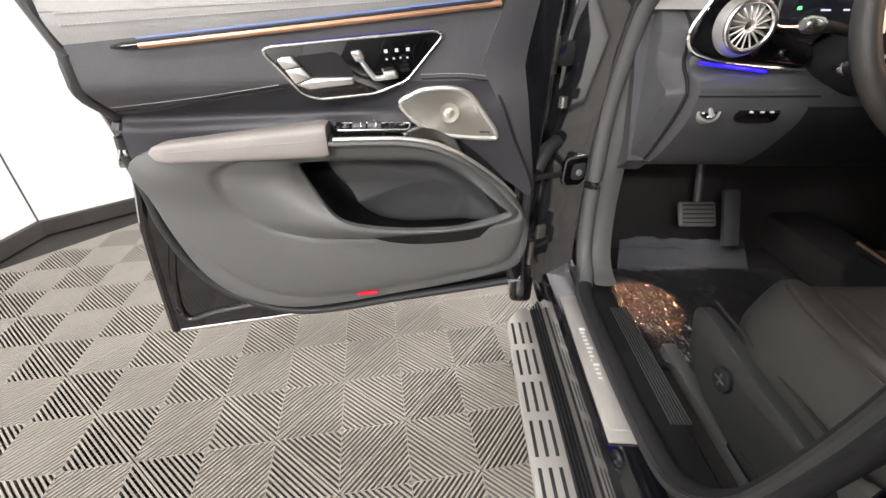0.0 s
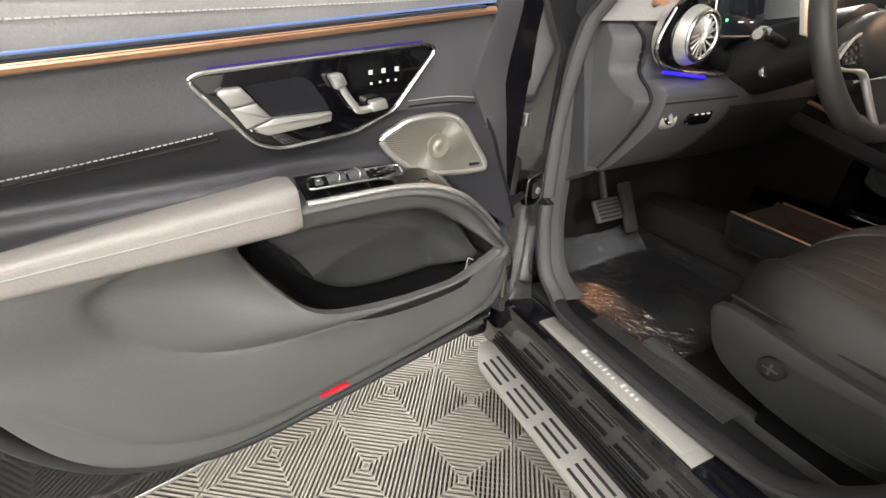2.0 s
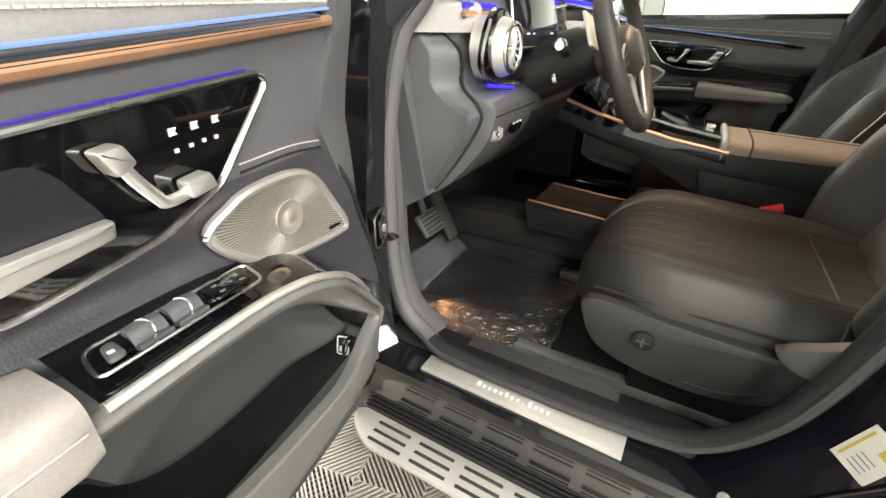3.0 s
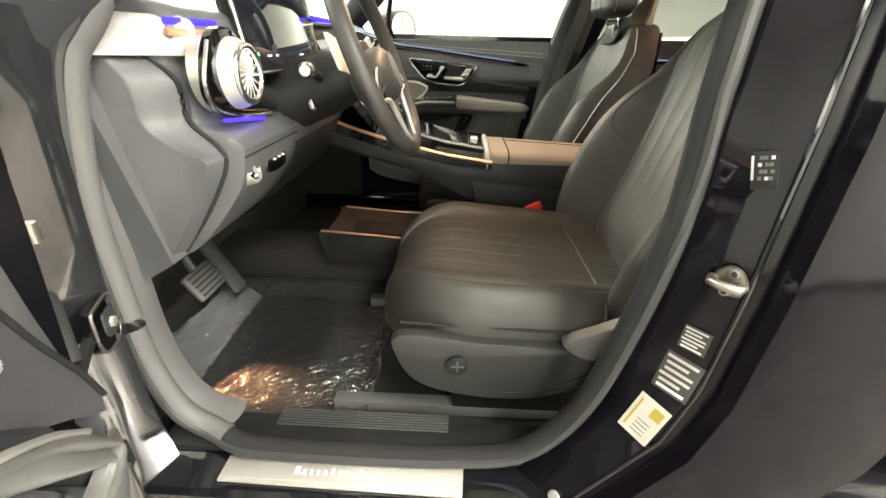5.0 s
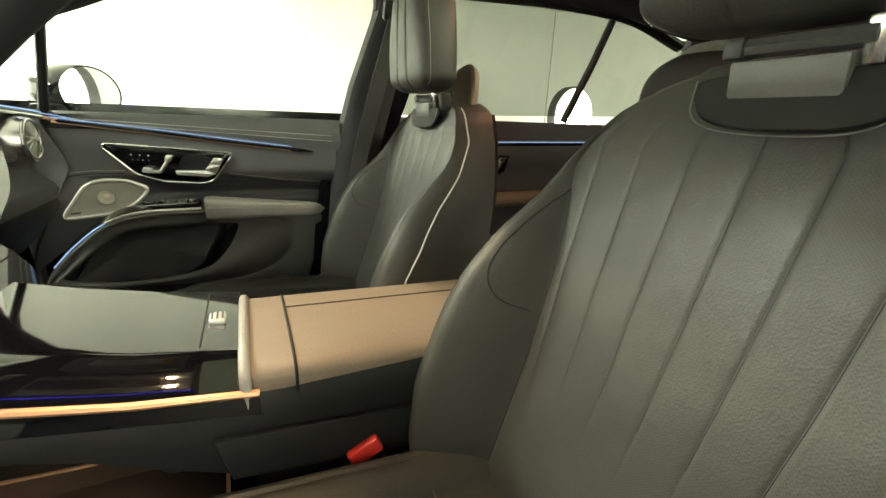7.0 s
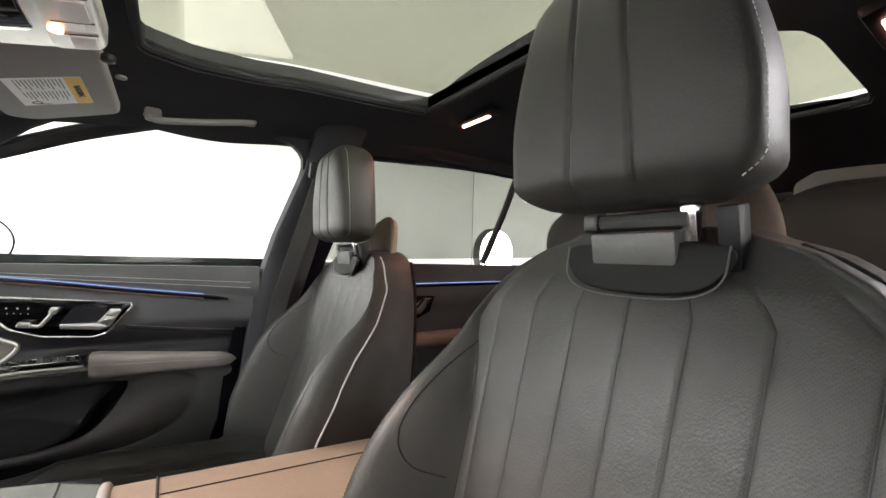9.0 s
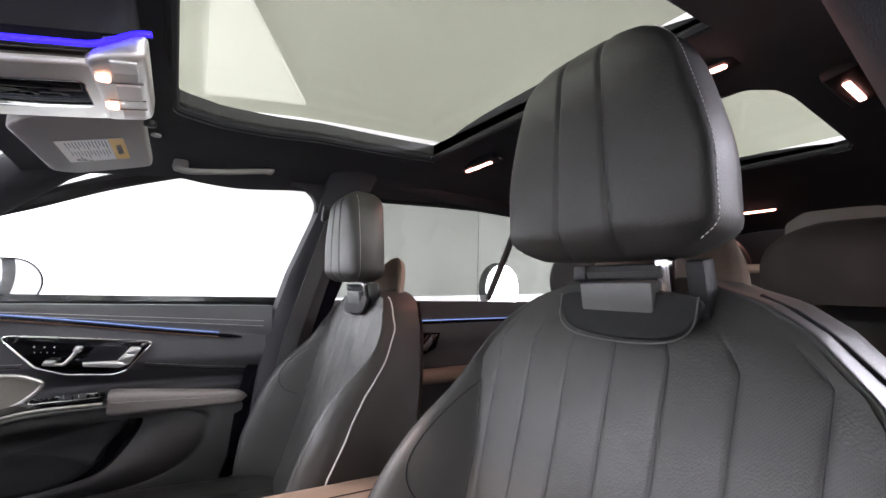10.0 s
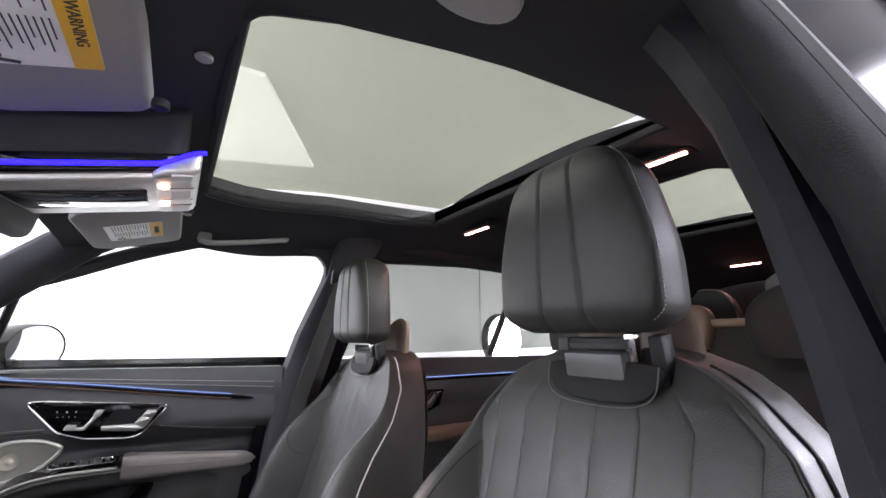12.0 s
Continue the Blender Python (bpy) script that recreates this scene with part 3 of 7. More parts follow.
        part("crease", tube([at(u, v - 0.0065, relief(u, v) - 0.0005) for u, v in pts], 0.0016, seg=6), M_DARK_STITCH, door)
    # lower shell with its map pocket
    c, n = (0.27, 0.685), 128
    outer, step, pocket = (around(p, c, n) for p in (OUTER, STEP, POCKET))

    def edge(p):
        return 0.052 * smooth(0.66, 0.80, p[1]) * smooth(0.03, 0.20, p[0]) * (1 - 0.5 * smooth(0.6, 0.83, p[0]))
    rings = []
    for k, dd in ((1.0, -0.05), (1.0, -0.004), (0.995, 0.001)):
        rings.append([at(c[0] + (p[0] - c[0]) * k, c[1] + (p[1] - c[1]) * k, (edge(p) if dd > -0.02 else 0) + dd) for p in outer])
    for f, ex in ((0.04, 0.001), (0.12, -0.002), (0.17, -0.006), (0.20, -0.004), (0.24, 0.002), (0.35, 0.001), (0.5, 0), (0.65, 0), (0.8, 0), (0.88, 0), (0.94, 0), (1.0, 0)):
        rings.append([at(*(p + (q - p) * f), edge(p) * (1 - f) + f * (0.024 + 0.6 * edge(q)) + 0.012 * math.sin(f * math.pi) + ex * smooth(0.62, 0.52, p[1])) for p, q in zip(outer, step)])
    for f in (0.04, 0.08, 0.13, 0.25, 0.4, 0.55, 0.7, 0.82, 0.9, 0.95, 0.98, 1.0):
        rings.append([at(*(p + (q - p) * f), (0.024 + 0.6 * edge(p)) * (1 - f) + f * (0.068 - 0.062 * smooth(0.65, 0.755, q[1])) * (0.45 + 0.55 * smooth(0.04, 0.2, q[0])) + 0.008 * smooth(0, 0.25, f) - 0.008 * smooth(0.85, 1, f) - 0.011 * smooth(0.0, 0.10, f) * smooth(0.7, 0.2, f)) for p, q in zip(step, pocket)])
    lip = lambda p: (0.068 - 0.062 * smooth(0.65, 0.755, p[1])) * (0.45 + 0.55 * smooth(0.04, 0.2, p[0]))
    rings.append([at(*p, lip(p) - 0.014) for p in pocket])
    part("lower_shell", loft(rings), M_DOOR_LOW, door, "smooth mid-grey plastic lower door shell", angle=60)
    # the pocket: liner blackened for inner shade, darkened back wall short of the lip
    sink = lambda p: np.array((0.0, -0.070 * smooth(0.70, 0.62, p[1])))
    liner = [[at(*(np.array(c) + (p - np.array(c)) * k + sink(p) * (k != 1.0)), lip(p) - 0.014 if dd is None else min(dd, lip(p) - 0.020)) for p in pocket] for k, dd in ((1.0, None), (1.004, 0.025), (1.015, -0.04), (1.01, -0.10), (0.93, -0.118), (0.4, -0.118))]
    pocket_ob = part("map_pocket", loft(liner, cap1=True), M_PLASTIC, door, "deep map pocket in the door, blackened for the shade inside", angle=60)
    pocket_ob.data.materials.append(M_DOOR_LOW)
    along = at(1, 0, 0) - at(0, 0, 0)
    # the hinge end, where light reaches, keeps the grey of the shell
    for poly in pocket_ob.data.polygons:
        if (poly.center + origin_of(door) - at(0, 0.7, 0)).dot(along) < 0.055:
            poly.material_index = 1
    c2 = np.array((0.22, 0.708))
    wall = []
    for k in (1.0, 0.985, 0.96, 0.92, 0.86, 0.78, 0.66, 0.5, 0.3, 0.1):
        ring = []
        for p in pocket:
            low = max(smooth(0.74, 0.63, p[1]) * smooth(0.02, 0.16, p[0]), smooth(0.36, 0.47, p[0]))
            gap = 0.002 + 0.004 * smooth(0.74, 0.63, p[1]) + 0.024 * smooth(0.33, 0.50, p[0])
            r = np.linalg.norm(c2 - p)
            q = c2 + (p - c2) * k * (1 - min(gap / r, 0.6)) + sink(p) * 0.95 * k * k
            rim_d = (1 - low) * (lip(p) * 0.3 - 0.014) + low * (-0.058)
            mid_d = -0.056 - 0.010 * math.sin(math.pi * k)
            f = k ** 3
            d = f * rim_d + (1 - f) * mid_d - 0.065 * low * smooth(0.93, 1.0, k)
            ring.append(at(*q, d))
        wall.append(ring)
    part("back_wall", loft(wall, cap1=True), M_GREYPL, pocket_ob, "smooth back wall, darkened for the pocket's shade", angle=75)
    if full:
        bm_at = Matrix.Translation(at(0.085, 0.600, -0.008)) @ (along * 0.95 + Vector((0, 0, 0.30)) + (at(0, 0, 1) - at(0, 0, 0)) * 0.22).to_track_quat("Z", "Y").to_matrix().to_4x4()
        boot = part("boot_button", box((0.024, 0.036, 0.005), bm_at, 0.002), M_PLASTIC, door, "black button with a white outline")
        part("outline", tube([bm_at @ Vector((x, y, 0.003)) for x, y in rounded(((-0.0095, -0.015), (0.0095, -0.015), (0.0095, 0.015), (-0.0095, 0.015)), 0.004)], 0.0013, True, 6), M_WHITE, boot)
        part("mark", box((0.012, 0.010, 0.001), bm_at @ Matrix.Translation((0, -0.006, 0.003)), 0.0004), M_WHITE, boot)
    # shelf, chrome arc, switches
    arc = spline(ARC, 40)
    part("switch_shelf", grid(lambda i, g: at(arc[int(i)][0], arc[int(i)][1] + 0.003 + 0.016 * g, (0.055 * smooth(0.02, 0.2, arc[int(i)][0]) + 0.004) * (1 - g) - 0.012 * g), range(40), np.linspace(0, 1, 6)), M_GLOSS, door, "gloss black shelf for the window switches")
    if not full:
        part("light_line", tube([at(u, v, 0.055 * smooth(0.02, 0.2, u) + 0.003) for u, v in arc if u < 0.195], 0.0035 if full else 0.0016, seg=8), M_BLUE_SOFT, door, "blue light line down the arc")
    part("chrome_arc", tube([at(u, v, 0.055 * smooth(0.02, 0.2, u) + 0.003) for u, v in arc if full or u > 0.185], 0.0050, seg=10, flat=0.8), M_SILVER, door, "satin chrome arc")
    frame_pts = [(0.408, 0.858, 0.047), (0.272, 0.856, 0.047), (0.268, 0.862, 0.020), (0.402, 0.865, 0.020)]
    part("switch_frame", tube(rounded([at(*p) for p in frame_pts], 0.008), 0.0015, True, 6), M_CHROME, door)
    plane = lambda u, d, h=0.0: at(u, 0.8585 + 0.004 * (0.047 - d) / 0.027 + h, d)
    for u in (0.366, 0.337):
        def rocker(f, g, u=u):
            return plane(u + 0.0125 - 0.025 * f, 0.0435 - 0.0195 * g, 0.0015 + 0.0065 * math.sin(g * math.pi * 0.62) ** 1.5 * (0.75 + 0.25 * math.sin(f * math.pi)) - 0.004 * math.exp(-((g - 0.30) / 0.16) ** 2))
        key = part("window_switch", grid(rocker, np.linspace(0, 1, 12), np.linspace(0, 1, 16), (0, 0, -0.004)), M_SWITCH, door, "scalloped dark grey window switch with a silver line", angle=50)
        part("switch_edge", tube([rocker(0.42 + 0.22 * math.sin(g * math.pi), g) + Vector((0, 0, 0.0005)) for g in np.linspace(0.02, 0.98, 18)], 0.0008, seg=6), M_CHROME, key)
    pad = part("mirror_pad", slab([plane(u, d, 0.0012) for u, d in rounded(((0.318, 0.046), (0.279, 0.044), (0.279, 0.026), (0.318, 0.024)), 0.006)], (0, 0, 0.0022), 0.001), M_GLOSS, door, "gloss black mirror switch pad")
    for du, dd in ((0.308, 0.030), (0.308, 0.040), (0.297, 0.035), (0.288, 0.031), (0.288, 0.040)):
        part("mark", box((0.0045, 0.0028, 0.0006), plane(du, dd, 0.0038)), M_SHELL, pad)
    part("lock_key", slab([plane(u, d, 0.0012) for u, d in rounded(((0.398, 0.043), (0.386, 0.043), (0.385, 0.026), (0.394, 0.026)), 0.004)], (0, 0, 0.003), 0.001), M_SWITCH, door, "small dark lock key")
    part("lock_mark", box((0.004, 0.003, 0.0006), plane(0.392, 0.036, 0.0046)), M_WHITE, door)
    # armrest pad
    rings = []
    for i, f in enumerate(np.linspace(0, 1, 26)):
        u = 0.425 + 0.338 * f
        w = 0.033 * (1 - 0.46 * f) * math.sqrt(max(1 - max((f - 0.86) / 0.14, 0) ** 2, 0.004)) * (0.9 if i == 0 else 1)
        cv = 0.842 - 0.018 * f
        rings.append([at(u, cv - 0.002 + w * (abs(math.sin(a)) ** 0.45) * (1 if math.sin(a) > 0 else -1), 0.033 + 0.038 * (w / 0.033) * (abs(math.cos(a)) ** 0.45) * (1 if math.cos(a) > 0 else -1) + 0.010 * f) for a in np.linspace(0, 2 * math.pi, 28, endpoint=False)])
    part("armrest", loft(rings, cap0=True, cap1=True), M_TAUPE, door, "padded taupe leather armrest")
    part("armrest_crease", tube([at(0.430 + 0.300 * f, 0.846 - 0.018 * f, 0.0712 + 0.010 * f - 0.0170 * f) for f in np.linspace(0, 1, 20)], 0.0011, seg=6), M_BELT_TOP, door)
    # handle plate, all on one plane
    bez = rounded(BEZEL, 0.012)
    rel = lambda u, v, h=0.0: at(u, v, 0.13 * (u - 0.22) + 0.002 + h)
    nrm = at(0, 0, 1) - at(0, 0, 0)
    part("handle_plate", slab([rel(u, v, -0.006) for u, v in bez], nrm * 0.010, 0.0015), M_GLOSS, door, "gloss black plate round the door handle")
    part("plate_frame", tube([rel(u, v, 0.004) for u, v in bez], 0.0026, True, 8), M_CHROME, door, "satin chrome frame")
    if full:
        part("light_line", tube([rel(u, v + 0.0034, 0.0015) for u, v in spline([(0.490, 1.0015), (0.36, 1.011), (0.225, 1.0205)], 20)], 0.0012, seg=6), M_VIOLET, door, "violet ambient light line")
    hollow = rounded(((0.459, 0.986), (0.394, 0.992), (0.383, 0.984), (0.364, 0.951), (0.366, 0.937), (0.432, 0.945), (0.447, 0.968)), 0.006)
    part("handle_recess", slab([rel(u, v, 0.0035) for u, v in hollow], nrm * 0.0012), M_RECESS, door, "satin black hollow behind the handle")
    handle = part("door_handle", slab([rel(u, v, 0.006) for u, v in rounded(((0.443, 0.932), (0.366, 0.938), (0.364, 0.950), (0.435, 0.951), (0.464, 0.941)), 0.003)], nrm * 0.009, 0.003), M_SILVER, door, "bent satin silver door handle")
    part("grip", slab([rel(u, v, 0.006) for u, v in rounded(((0.465, 0.9425), (0.4365, 0.9515), (0.4505, 0.9695), (0.4775, 0.9655)), 0.002)], nrm * 0.010, 0.0025), M_SILVER, handle)
    part("grip", slab([rel(u, v, 0.006) for u, v in rounded(((0.478, 0.9668), (0.4512, 0.9708), (0.463, 0.9865), (0.482, 0.9855), (0.487, 0.9815)), 0.003)], nrm * 0.011, 0.0025), M_SILVER, handle)
    switch = part("seat_switch", tube([rel(u, v, 0.012) for u, v in spline([(0.352, 0.984), (0.345, 0.970), (0.333, 0.953), (0.326, 0.947), (0.305, 0.9485), (0.294, 0.951)], 26)], 0.0046, seg=10, flat=0.8, up=nrm), M_SILVER, door, "seat-shaped silver adjustment switch")
    part("lobe", slab([rel(u, v, 0.006) for u, v in rounded(((0.366, 0.992), (0.349, 0.994), (0.342, 0.980), (0.357, 0.974)), 0.004)], nrm * 0.013, 0.003), M_SILVER, switch)
    part("lobe", slab([rel(u, v, 0.006) for u, v in rounded(((0.313, 0.9575), (0.290, 0.9595), (0.285, 0.946), (0.310, 0.943)), 0.004)], nrm * 0.013, 0.003), M_SILVER, switch)
    mk = 1.0 if full else 0.55
    for u, v in ((0.305, 0.990), (0.286, 0.991), (0.266, 0.992)):
        part("button_mark", slab([rel(u + a * mk, v + b * mk, 0.0042) for a, b in ((0.0035, 0.003), (-0.003, 0.003), (-0.0015, 0.000), (-0.0035, -0.002), (0.0035, -0.0025))], nrm * 0.0006), M_WHITE, door)
    for u, v in ((0.305, 0.977), (0.292, 0.978), (0.280, 0.979), (0.268, 0.979)):
        part("button_mark", slab([rel(u + a * mk, v + b * mk, 0.0042) for a, b in ((0.0017, 0.0014), (-0.0017, 0.0014), (-0.0017, -0.0014), (0.0017, -0.0014))], nrm * 0.0006), M_WHITE, door)
    # speaker
    spk = spline(SPEAKER, 90, True)
    dish = [[at(0.19 + (u - 0.19) * k, 0.876 + (v - 0.876) * k, 0.0062 - 0.004 * math.cos(k * 1.5)) for u, v in spk] for k in (1, 0.9, 0.75, 0.6, 0.45, 0.3, 0.2)]
    part("speaker_grille", loft(dish, cap1=True), grille_metal(at, door), door, "finely slotted brassy metal speaker grille")
    face = (at(0, 0, 1) - at(0, 0, 0)).to_track_quat("Z", "Y").to_matrix().to_4x4()
    face = Matrix.Translation(at(0.19, 0.876, 0.0042)) @ face
    cone = [[face @ Vector((r * math.cos(a), r * math.sin(a), h + (0.0005 if i % 2 else 0.0) * (r > 0.006))) for i, a in enumerate(np.linspace(0, 2 * math.pi, 72, endpoint=False))] for r, h in ((0.0195, -0.001), (0.0190, 0.0012), (0.0135, 0.0004), (0.0080, -0.0004), (0.0055, 0.0014), (0.0015, 0.0022))]
    part("speaker_cone", loft(cone, cap1=True), M_CONE, door, "turned metal centre of the speaker")
    part("speaker_frame", tube([at(u, v, 0.003) for u, v in spk], 0.0054, True, 8), M_SILVER, door, "polished speaker surround")
    part("badge", slab([at(u, v, 0.004) for u, v in ((0.128, 0.838), (0.106, 0.836), (0.104, 0.832), (0.126, 0.832))], at(0, 0, 0.0015) - at(0, 0, 0)), M_CHROME, door)


driver_door = thing("car_door", open_door(0.4, 0.28, -0.1), "open driver's car door with grey leather trim and taupe armrest", "car door", "car doors")
door_trim(open_door, driver_door, True)
part("edge_strip", tube([open_door(-0.022, v, -0.045) for v in np.linspace(0.96, 1.09, 8)], 0.004, seg=6), M_CHROME, driver_door, "bright strip at the hinge edge")
# painted sheet metal round the trim
OUT = open_door(0, 0, -1) - open_door(0, 0, 0)
sheet = [(-0.02, 0.40), (0.30, 0.352), (0.70, 0.300), (0.955, 0.272), (0.935, 0.40), (0.90, 0.60), (0.862, 0.735), (0.848, 0.835), (0.875, 0.985), (0.89, 1.075), (0.89, 1.09), (-0.02, 1.09)]
dense = [tuple(np.array(p) + (np.array(q) - np.array(p)) * k / 12) for p, q in zip(sheet, sheet[1:] + sheet[:1]) for k in range(12)]
rim = around(dense, (0.40, 0.70), 200, 1.2)
hole = around(OUTER, (0.40, 0.66), 200, 1.2)
hole = [(0.40 + (u - 0.40) * 0.90, 0.66 + (v - 0.66) * 0.90) for u, v in hole]
rows = [[open_door(u, v, -0.125) for u, v in rim], [open_door(u, v, -0.045) for u, v in rim], [open_door(0.40 + (u - 0.40) * 0.99, 0.66 + (v - 0.66) * 0.985, -0.035) for u, v in rim], [open_door(u, v, -0.035) for u, v in hole], [open_door(u, v, -0.06) for u, v in hole]]
part("door_sheet", loft(rows), M_PAINT, driver_door, "gloss black painted door sheet", angle=30)
part("door_skin", slab([open_door(u, v, -0.126) for u, v in sheet], OUT * 0.02, 0.008), M_PAINT, driver_door, "gloss black outer door skin", angle=30)
inner = [(0.62, 0.385), (0.80, 0.345), (0.905, 0.325), (0.895, 0.44), (0.855, 0.56), (0.83, 0.60), (0.80, 0.50), (0.72, 0.42)]
part("inner_panel", tube([open_door(u, v, -0.033) for u, v in spline(inner, 80, True)], 0.008, True, 8), M_PAINT, driver_door)
part("inner_panel", tube([open_door(u, v, -0.033) for u, v in spline([(0.50, 0.385), (0.58, 0.375), (0.60, 0.36), (0.5, 0.365)], 40, True)], 0.006, True, 8), M_PAINT, driver_door)
part("edge_seal", tube([open_door(u, v, -0.022) for u, v in spline([(0.02, 0.405), (0.30, 0.368), (0.58, 0.335), (0.74, 0.40), (0.815, 0.50), (0.845, 0.62), (0.845, 0.72), (0.85, 0.80)], 70)], 0.011, seg=10), M_RUBBER, driver_door, "black rubber door seal")
part("bottom_edge", tube([open_door(u, v, -0.045) for u, v in ((-0.02, 0.397), (0.30, 0.350), (0.70, 0.298), (0.95, 0.268))], 0.010, seg=10), M_CHROME, driver_door, "bright lower door edge")
part("end_edge", tube([open_door(u, v, -0.04) for u, v in spline([(0.955, 0.272), (0.935, 0.40), (0.90, 0.60), (0.862, 0.735), (0.850, 0.83), (0.875, 0.985), (0.89, 1.13)], 40)], 0.012, seg=8), M_PAINT, driver_door)
part("door_latch", join(box((0.03, 0.05, 0.06), open_door(0.86, 0.80, -0.05), 0.006), tube([open_door(0.855, 0.83, -0.03), open_door(0.862, 0.79, -0.02), open_door(0.86, 0.77, -0.03)], 0.006)), M_CHROME, driver_door, "steel door latch")
part("reflector", slab([open_door(u, v, 0.004) for u, v in spline([(0.43, 0.409), (0.40, 0.4165), (0.375, 0.4165), (0.374, 0.409), (0.40, 0.4055)], 30, True)], open_door(0, 0, 0.008) - open_door(0, 0, 0), 0.002), M_REFLECTOR, driver_door, "small red reflector")
part("pocket_latch", join(tube(rounded([open_door(u, v, 0.0) for u, v in ((0.075, 0.615), (0.095, 0.617), (0.097, 0.592), (0.077, 0.590))], 0.005), 0.0028, True), box((0.012, 0.012, 0.006), open_door(0.085, 0.607, 0.0), 0.002)), M_CHROME, driver_door)

pass_door = thing("car_door", (0.80, 0.60, 0.40), "closed passenger car door with dark trim and grey armrest", "car door", "car doors")
door_trim(shut_door, pass_door, False)
part("door_sheet", slab([(0.90, 1.07, 0.33), (0.90, 0.12, 0.33), (0.90, 0.12, 1.12), (0.90, 1.07, 1.12)], (0.06, 0, 0), 0.01), M_PAINT, pass_door)


# ---------------------------------------------------------------- seats
def seat(cx, side, dy, name, label, flute=1.0):
    """A front seat. cx: its middle; side: -1 where its outer side is to the left; dy: how far back it stands."""
    s = thing(name, (cx, 0.45 + dy, 0.36), label, "car seat", "front seats")
    W = lambda z: float(np.interp(z, [0.56, 0.62, 0.75, 0.88, 0.98, 1.04, 1.09, 1.13, 1.155, 1.168], [0.235, 0.262, 0.283, 0.282, 0.258, 0.236, 0.210, 0.174, 0.137, 0.098]))
    F = lambda z: dy + float(np.interp(z, [0.56, 0.66, 0.80, 0.95, 1.05, 1.12, 1.168], [0.245, 0.215, 0.165, 0.118, 0.088, 0.066, 0.040]))
    # half width of the fluted middle, height of the wing over it, depth of the piping behind it
    C = lambda z: min(float(np.interp(z, [0.56, 0.68, 0.84, 0.94, 1.03, 1.06], [0.165, 0.170, 0.178, 0.186, 0.206, 0.212])), W(z) - 0.012)
    B = lambda z: 0.5 * sum(float(np.interp(z + o, [0.56, 0.66, 0.76, 0.85, 0.92, 0.97, 1.005, 1.04, 1.09, 1.168], [0.055, 0.098, 0.118, 0.114, 0.100, 0.074, 0.042, 0.018, 0.006, 0.0])) for o in (-0.012, 0.012))
    P = lambda z: float(np.interp(z, [0.56, 0.70, 0.82, 0.91, 0.957, 1.018, 1.09, 1.168], [0.02, 0.062, 0.058, 0.040, 0.025, -0.008, -0.026, -0.016]))
    TH = lambda z: 0.090 + 0.025 * smooth(1.15, 0.8, z)
    N = lambda z: min(float(np.interp(z, [0.60, 0.70, 0.84, 0.92, 1.10], [0.75, 0.80, 0.88, 0.93, 1.0])), (C(z) - 0.012) / 0.182)
    seams = [0.0605 * k for k in range(-3, 4)]

    def front(x, z):
        """Depth of the front of the backrest, x off its middle."""
        w, c, b = W(z), C(z), B(z)
        a = abs(x)
        if a <= c:
            n = N(z)
            near = min(abs(x - q * n) for q in seams)
            fade = flute * smooth(0.74, 0.88, z) * smooth(1.135, 1.10, z)
            y = 0.0016 * min(near / (0.030 * n), 1) ** 0.6 * fade - 0.0013 * math.exp(-(near / 0.0024) ** 2) * fade
            return F(z) + y - 0.0022 * math.exp(-((a - c) / 0.0035) ** 2) * smooth(1.06, 1.0, z)
        crest = c + 0.60 * (w - c)
        if a <= crest:
            f = (a - c) / (crest - c)
            return F(z) + b * math.sin(f * math.pi / 2) ** 1.15 - 0.0022 * math.exp(-((a - c) / 0.0035) ** 2) * smooth(1.06, 1.0, z)
        f = (a - crest) / (w - crest)
        return F(z) + P(z) + (b - P(z)) * math.sqrt(max(1 - f ** 2.2, 0.0))

    rings = []
    zs = list(np.linspace(0.56, 1.06, 56)) + list(np.linspace(1.068, 1.168, 20))
    for z in zs:
        w, c, y, n = W(z), C(z), F(z), N(z)
        half = []
        marks = [q * n for q in seams[3:]] + [c]
        for p, q in zip(marks, marks[1:]):
            half += [p, p + 0.0012, p + 0.0026, p + 0.0055] + [p + 0.0055 + (q - p - 0.011) * g for g in (0.25, 0.5, 0.75)] + [q - 0.0055, q - 0.0026, q - 0.0012]
        half += [c] + [c + (w - c) * g for g in (0.03, 0.07, 0.13, 0.2, 0.28, 0.36, 0.44, 0.52, 0.60, 0.68, 0.76, 0.84, 0.90, 0.95, 0.98, 1.0)]
        xs_ = [-v for v in half[:0:-1]] + half
        ring = [(cx + x, front(x, z), z) for x in xs_]
        yb = y - TH(z)
        for f in np.linspace(0, 1, 7)[1:]:
            ring.append((cx + w + 0.006 * math.sin(f * math.pi), (y + P(z)) * (1 - f) + yb * f, z))
        for f in np.linspace(1, -1, 13)[1:-1]:
            ring.append((cx + f * w, yb - 0.030 * (1 - f * f), z))
        for f in np.linspace(1, 0, 7)[:-1]:
            ring.append((cx - w - 0.006 * math.sin(f * math.pi), (y + P(z)) * (1 - f) + yb * f, z))
        rings.append(ring)
    top = rings[-1]
    mid = np.mean(top, axis=0)
    for k, dz in ((0.9, 0.006), (0.6, 0.010)):
        rings.append([tuple(mid + (np.array(p) - mid) * k + np.array((0, 0, dz))) for p in top])
    back = part("backrest", loft(rings, cap0=True, cap1=True), [M_LEATHER, M_PERF], s, "black leather backrest with fluted perforated middle", angle=60)
    base = origin_of(s)
    for poly in back.data.polygons:
        p = poly.center + base
        if 0.60 < p.z < 1.09 and abs(p.x - cx) < C(p.z) - 0.001 and p.y > F(p.z) - 0.02:
            poly.material_index = 1
